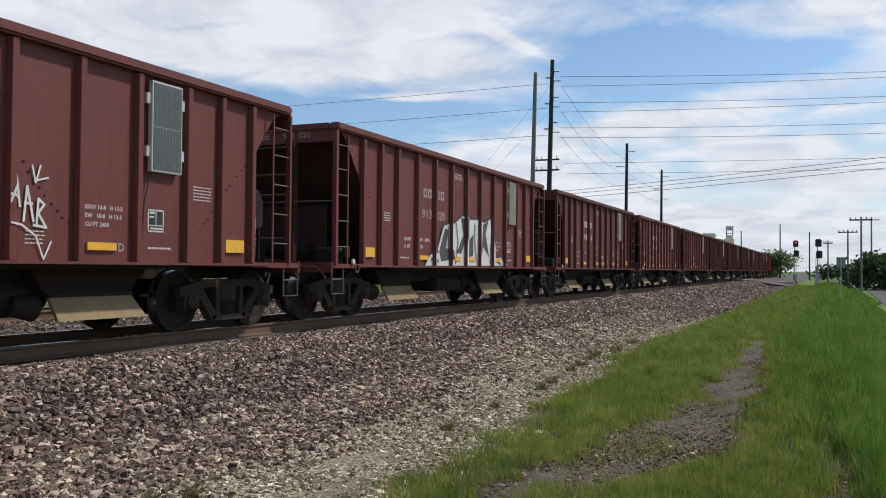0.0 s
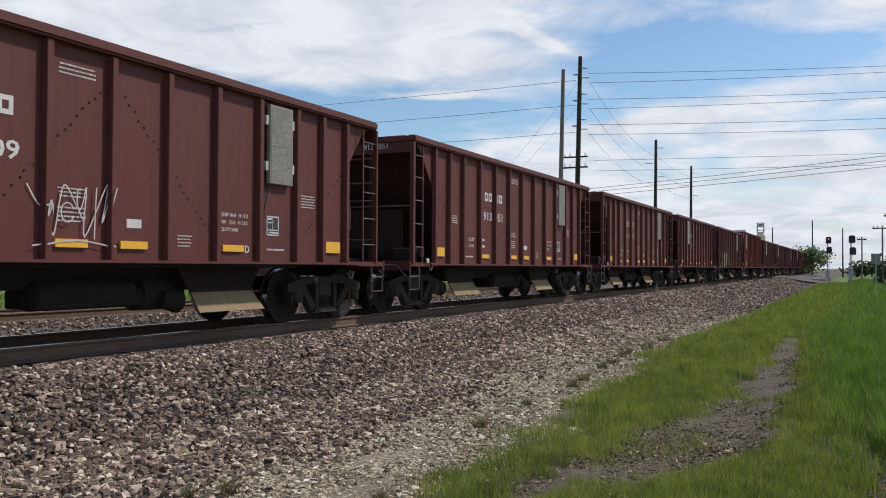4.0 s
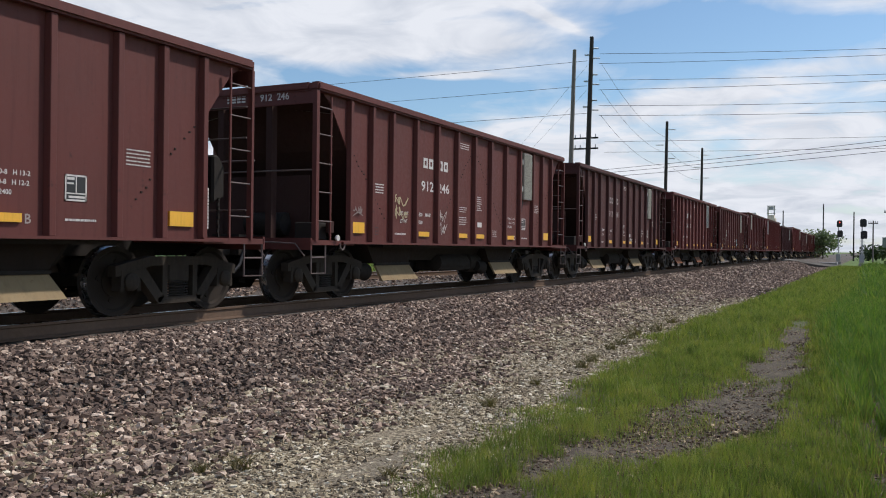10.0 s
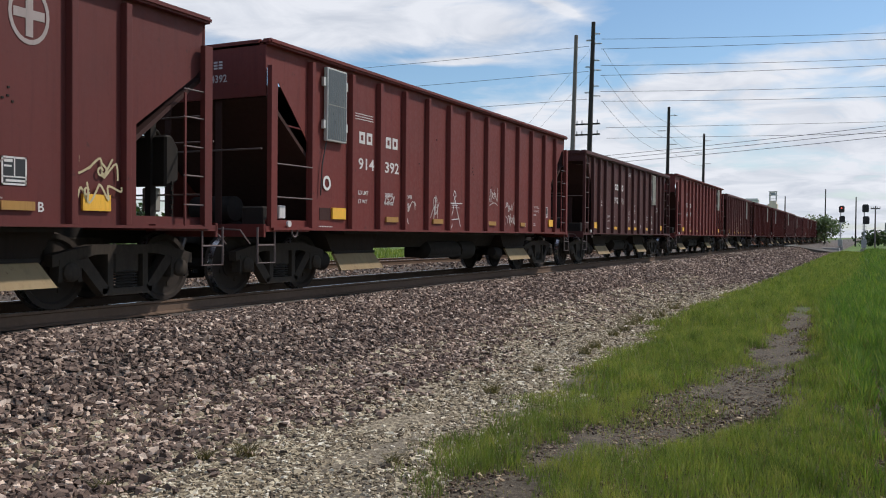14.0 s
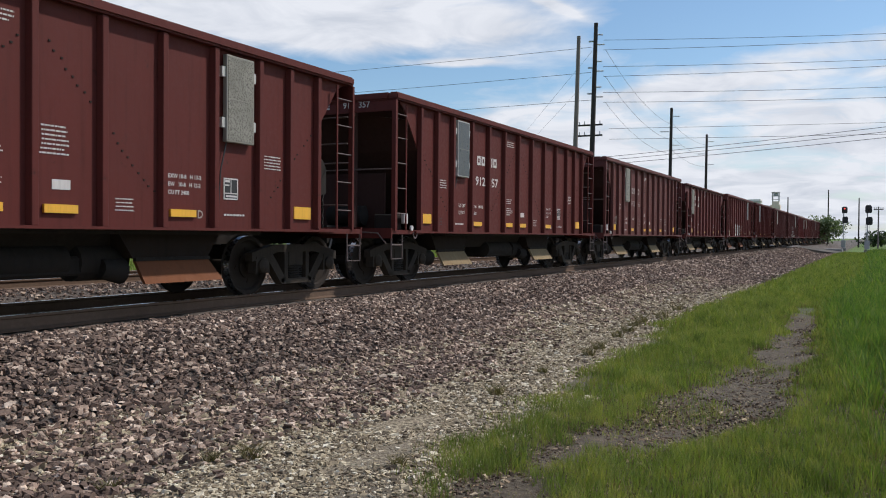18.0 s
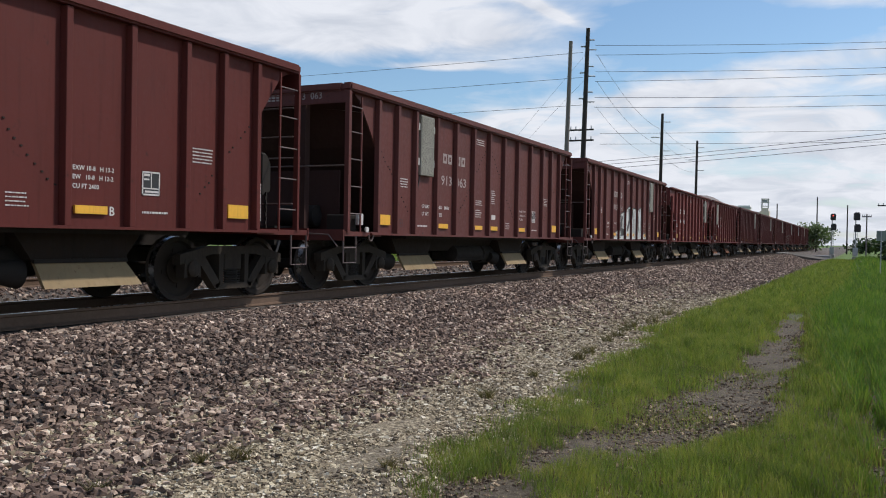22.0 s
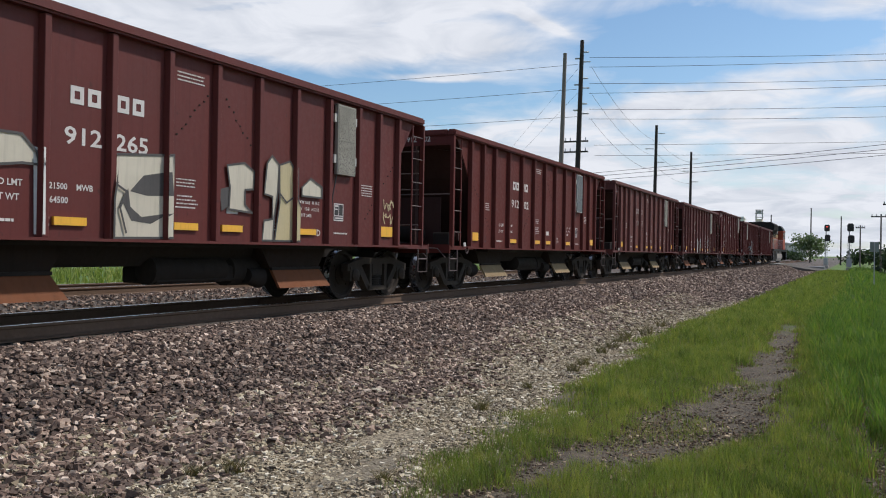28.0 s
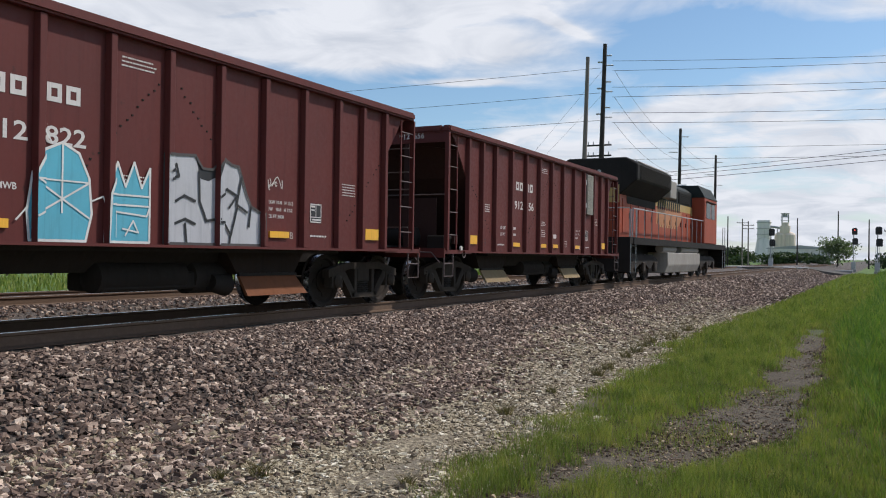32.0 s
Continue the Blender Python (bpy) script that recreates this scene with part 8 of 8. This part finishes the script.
    for s in (1, -1):
        for y0, y1 in ((14.5, 15.7), (15.9, 16.9)):
            bm = bmesh.new()
            x = sorted((s * 1.502, s * 1.51))
            box(bm, x[0], x[1], y0, y1, 2.95, 3.72)
            part("cab_window", bm, GLASS, cab)
        bm = bmesh.new()
        x = sorted((s * 1.51, s * 1.60))
        box(bm, x[0], x[1], 14.4, 17.0, 3.76, 3.80)
        part("awning", bm, LOCO_BLACK, cab)
    bm = bmesh.new()
    prism(bm, [(17.6, 1.66), (19.5, 1.66), (19.5, 2.9), (19.1, 3.25), (17.6, 3.35)], -1.15, 1.15, "x")
    bevel_all(bm, 0.05)
    part("nose", bm, LOCO_ORANGE, L)
    bm = bmesh.new()
    for k in range(3):
        rod(bm, (-0.3 + 0.2 * k, 15.4, 4.72), (-0.3 + 0.2 * k, 15.9 + 0.1 * k, 4.76), 0.04, 8, 0.10)
    box(bm, -0.4, 0.3, 15.35, 15.5, 4.56, 4.72)
    part("horn", bm, GALV, L)
    # tanks
    bm = bmesh.new()
    prism(bm, [(-1.45, 0.62), (-1.30, 0.28), (1.30, 0.28), (1.45, 0.62), (1.45, 1.15), (-1.45, 1.15)], 6.2, 13.2, "y")
    bevel_all(bm, 0.03)
    part("fuel_tank", bm, TANK_GREY, L, "dusty grey fuel tank")
    for s in (1, -1):
        for y0, y1 in ((5.6, 8.2), (9.2, 13.2)):
            bm = bmesh.new()
            rod(bm, (s * 1.22, y0, 1.30), (s * 1.22, y1, 1.30), 0.17, 14)
            part("air_reservoir", bm, TANK_GREY, L, smooth=40)
    # handrails and stanchions
    for s in (1, -1):
        bm = bmesh.new()
        polyrod(bm, [(s * 1.46, 0.4, 1.66), (s * 1.46, 0.45, 2.70), (s * 1.46, 13.9, 2.78)], 0.026, 6)
        part("handrail", bm, GALV, L)
        for k in range(12):
            bm = bmesh.new()
            rod(bm, (s * 1.46, 1.0 + k * 1.13, 1.66), (s * 1.46, 1.0 + k * 1.13, 2.70), 0.018, 6)
            part("stanchion", bm, GALV, L)
        for y in (0.1, n - 0.9):
            for k in range(4):
                bm = bmesh.new()
                x = sorted((s * 1.05, s * 1.5))
                box(bm, x[0], x[1], y, y + 0.75, 0.36 + k * 0.32, 0.40 + k * 0.32)
                part("step", bm, LOCO_BLACK, L)
            for yy in (y, y + 0.72):
                bm = bmesh.new()
                rod(bm, (s * 1.48, yy, 0.36), (s * 1.48, yy, 2.65), 0.02, 6)
                part("grab_iron", bm, GALV, L)
    for y in (0.0, n):
        d = -1 if y == 0 else 1
        bm = bmesh.new()
        a, b = sorted((y, y + d * 0.06))
        box(bm, -1.5, 1.5, a, b, 0.40, 1.64)
        part("pilot", bm, GRIME, L)
        bm = bmesh.new()
        a, b = sorted((y + d * 0.06, y + d * 0.55))
        box(bm, -0.14, 0.14, a, b, 0.76, 1.02)
        part("coupler", bm, CAST, L)
    bm = bmesh.new()
    rod(bm, (-1.46, 0.02, 2.70), (1.46, 0.02, 2.70), 0.02, 6)
    for x in (-1.46, -0.5, 0.5, 1.46):
        rod(bm, (x, 0.02, 1.64), (x, 0.02, 2.70), 0.018, 6)
    part("end_handrail", bm, GALV, L)
    bm = bmesh.new()
    for x in (-0.1, 0.1):
        rod(bm, (x, 0.76, 4.1), (x, 0.72, 4.1), 0.07, 12)
    part("headlight", bm, GALV, L)
    ws = loco_wheelset_mesh()
    for yc in (3.2, n - 4.0):
        bm = bmesh.new()
        box(bm, -1.0, 1.0, -2.3, 2.3, 0.75, 1.05)
        b = part("bogie", bm, GRIME, L, "dusty three-axle locomotive bogie", at=pose(0, yc, 0))
        for s in (1, -1):
            bm = bmesh.new()
            x = sorted((s * 0.98, s * 1.14))
            prism(bm, [(-2.5, 0.62), (-2.5, 0.82), (-1.9, 0.98), (1.9, 0.98), (2.5, 0.82), (2.5, 0.62), (1.7, 0.66), (1.1, 0.46), (0.5, 0.66), (-0.5, 0.66), (-1.1, 0.46), (-1.7, 0.66)], x[0], x[1], "x")
            part("side_frame", bm, GRIME, b)
            for e in (-1.85, 0, 1.85):
                bm = bmesh.new()
                x = sorted((s * 1.10, s * 1.22))
                box(bm, x[0], x[1], e - 0.19, e + 0.19, 0.36, 0.74)
                bevel_all(bm, 0.03)
                part("axle_box", bm, CAST, b)
        for e in (-1.85, 0, 1.85):
            part("loco_wheelset", ws, None, b, at=pose(0, e, 0.53))
    return L


LOCO = build_loco()


# ---- what moves ----
def travelled(t):
    """Metres that the train has gone towards the camera after t seconds; it gathers a little speed."""
    def run(s):
        return 278.0258 * s + 1.9131 * s ** 2 - 1.7371 * s ** 3 - 0.112 * s ** 4
    return run(t / 16 - 1) - run(-1.0)


def on_track(s, half):
    """The pose of a vehicle whose near corner is at s and whose bogies ride the line."""
    x0, y0, a0 = path_point(s)
    x1, y1, a1 = path_point(s + 2 * half)
    return pose(x0, y0, 0, 0, 0, math.degrees(math.atan2(-(x1 - x0), y1 - y0)))


def motions():
    times = [k * 1.0 for k in range(33)]
    for k, car in TRAIN.items():
        half = TYPES[CARS[k - FIRST][0]]["body"] / 2
        walk(car, [(t, on_track(START_Y + OFFSETS[k] - travelled(t), half)) for t in times])
    walk(LOCO, [(t, on_track(START_Y + LOCO_OFFSET - travelled(t), LOCO_LEN / 2)) for t in times])
    steps = [k / 30 for k in range(961)]
    shared = {}
    for vehicle in list(TRAIN.values()) + [LOCO]:
        for ob in vehicle.children_recursive:
            if "wheelset" not in ob.name:
                continue
            big = "loco" in ob.name
            r = 0.53 if big else 0.457
            key = (big, round(ob.location.y, 2))
            if key not in shared:
                p = ob.location.copy()
                walk(ob, [(t, pose(p.x, p.y, p.z, math.degrees(travelled(t) / r), 0, 0)) for t in steps])
                shared[key] = ob.animation_data.action
            else:
                ob.rotation_mode = "QUATERNION"
                keys = ob.animation_data_create()
                keys.action = shared[key]
                keys.action_slot = shared[key].slots[0]


motions()
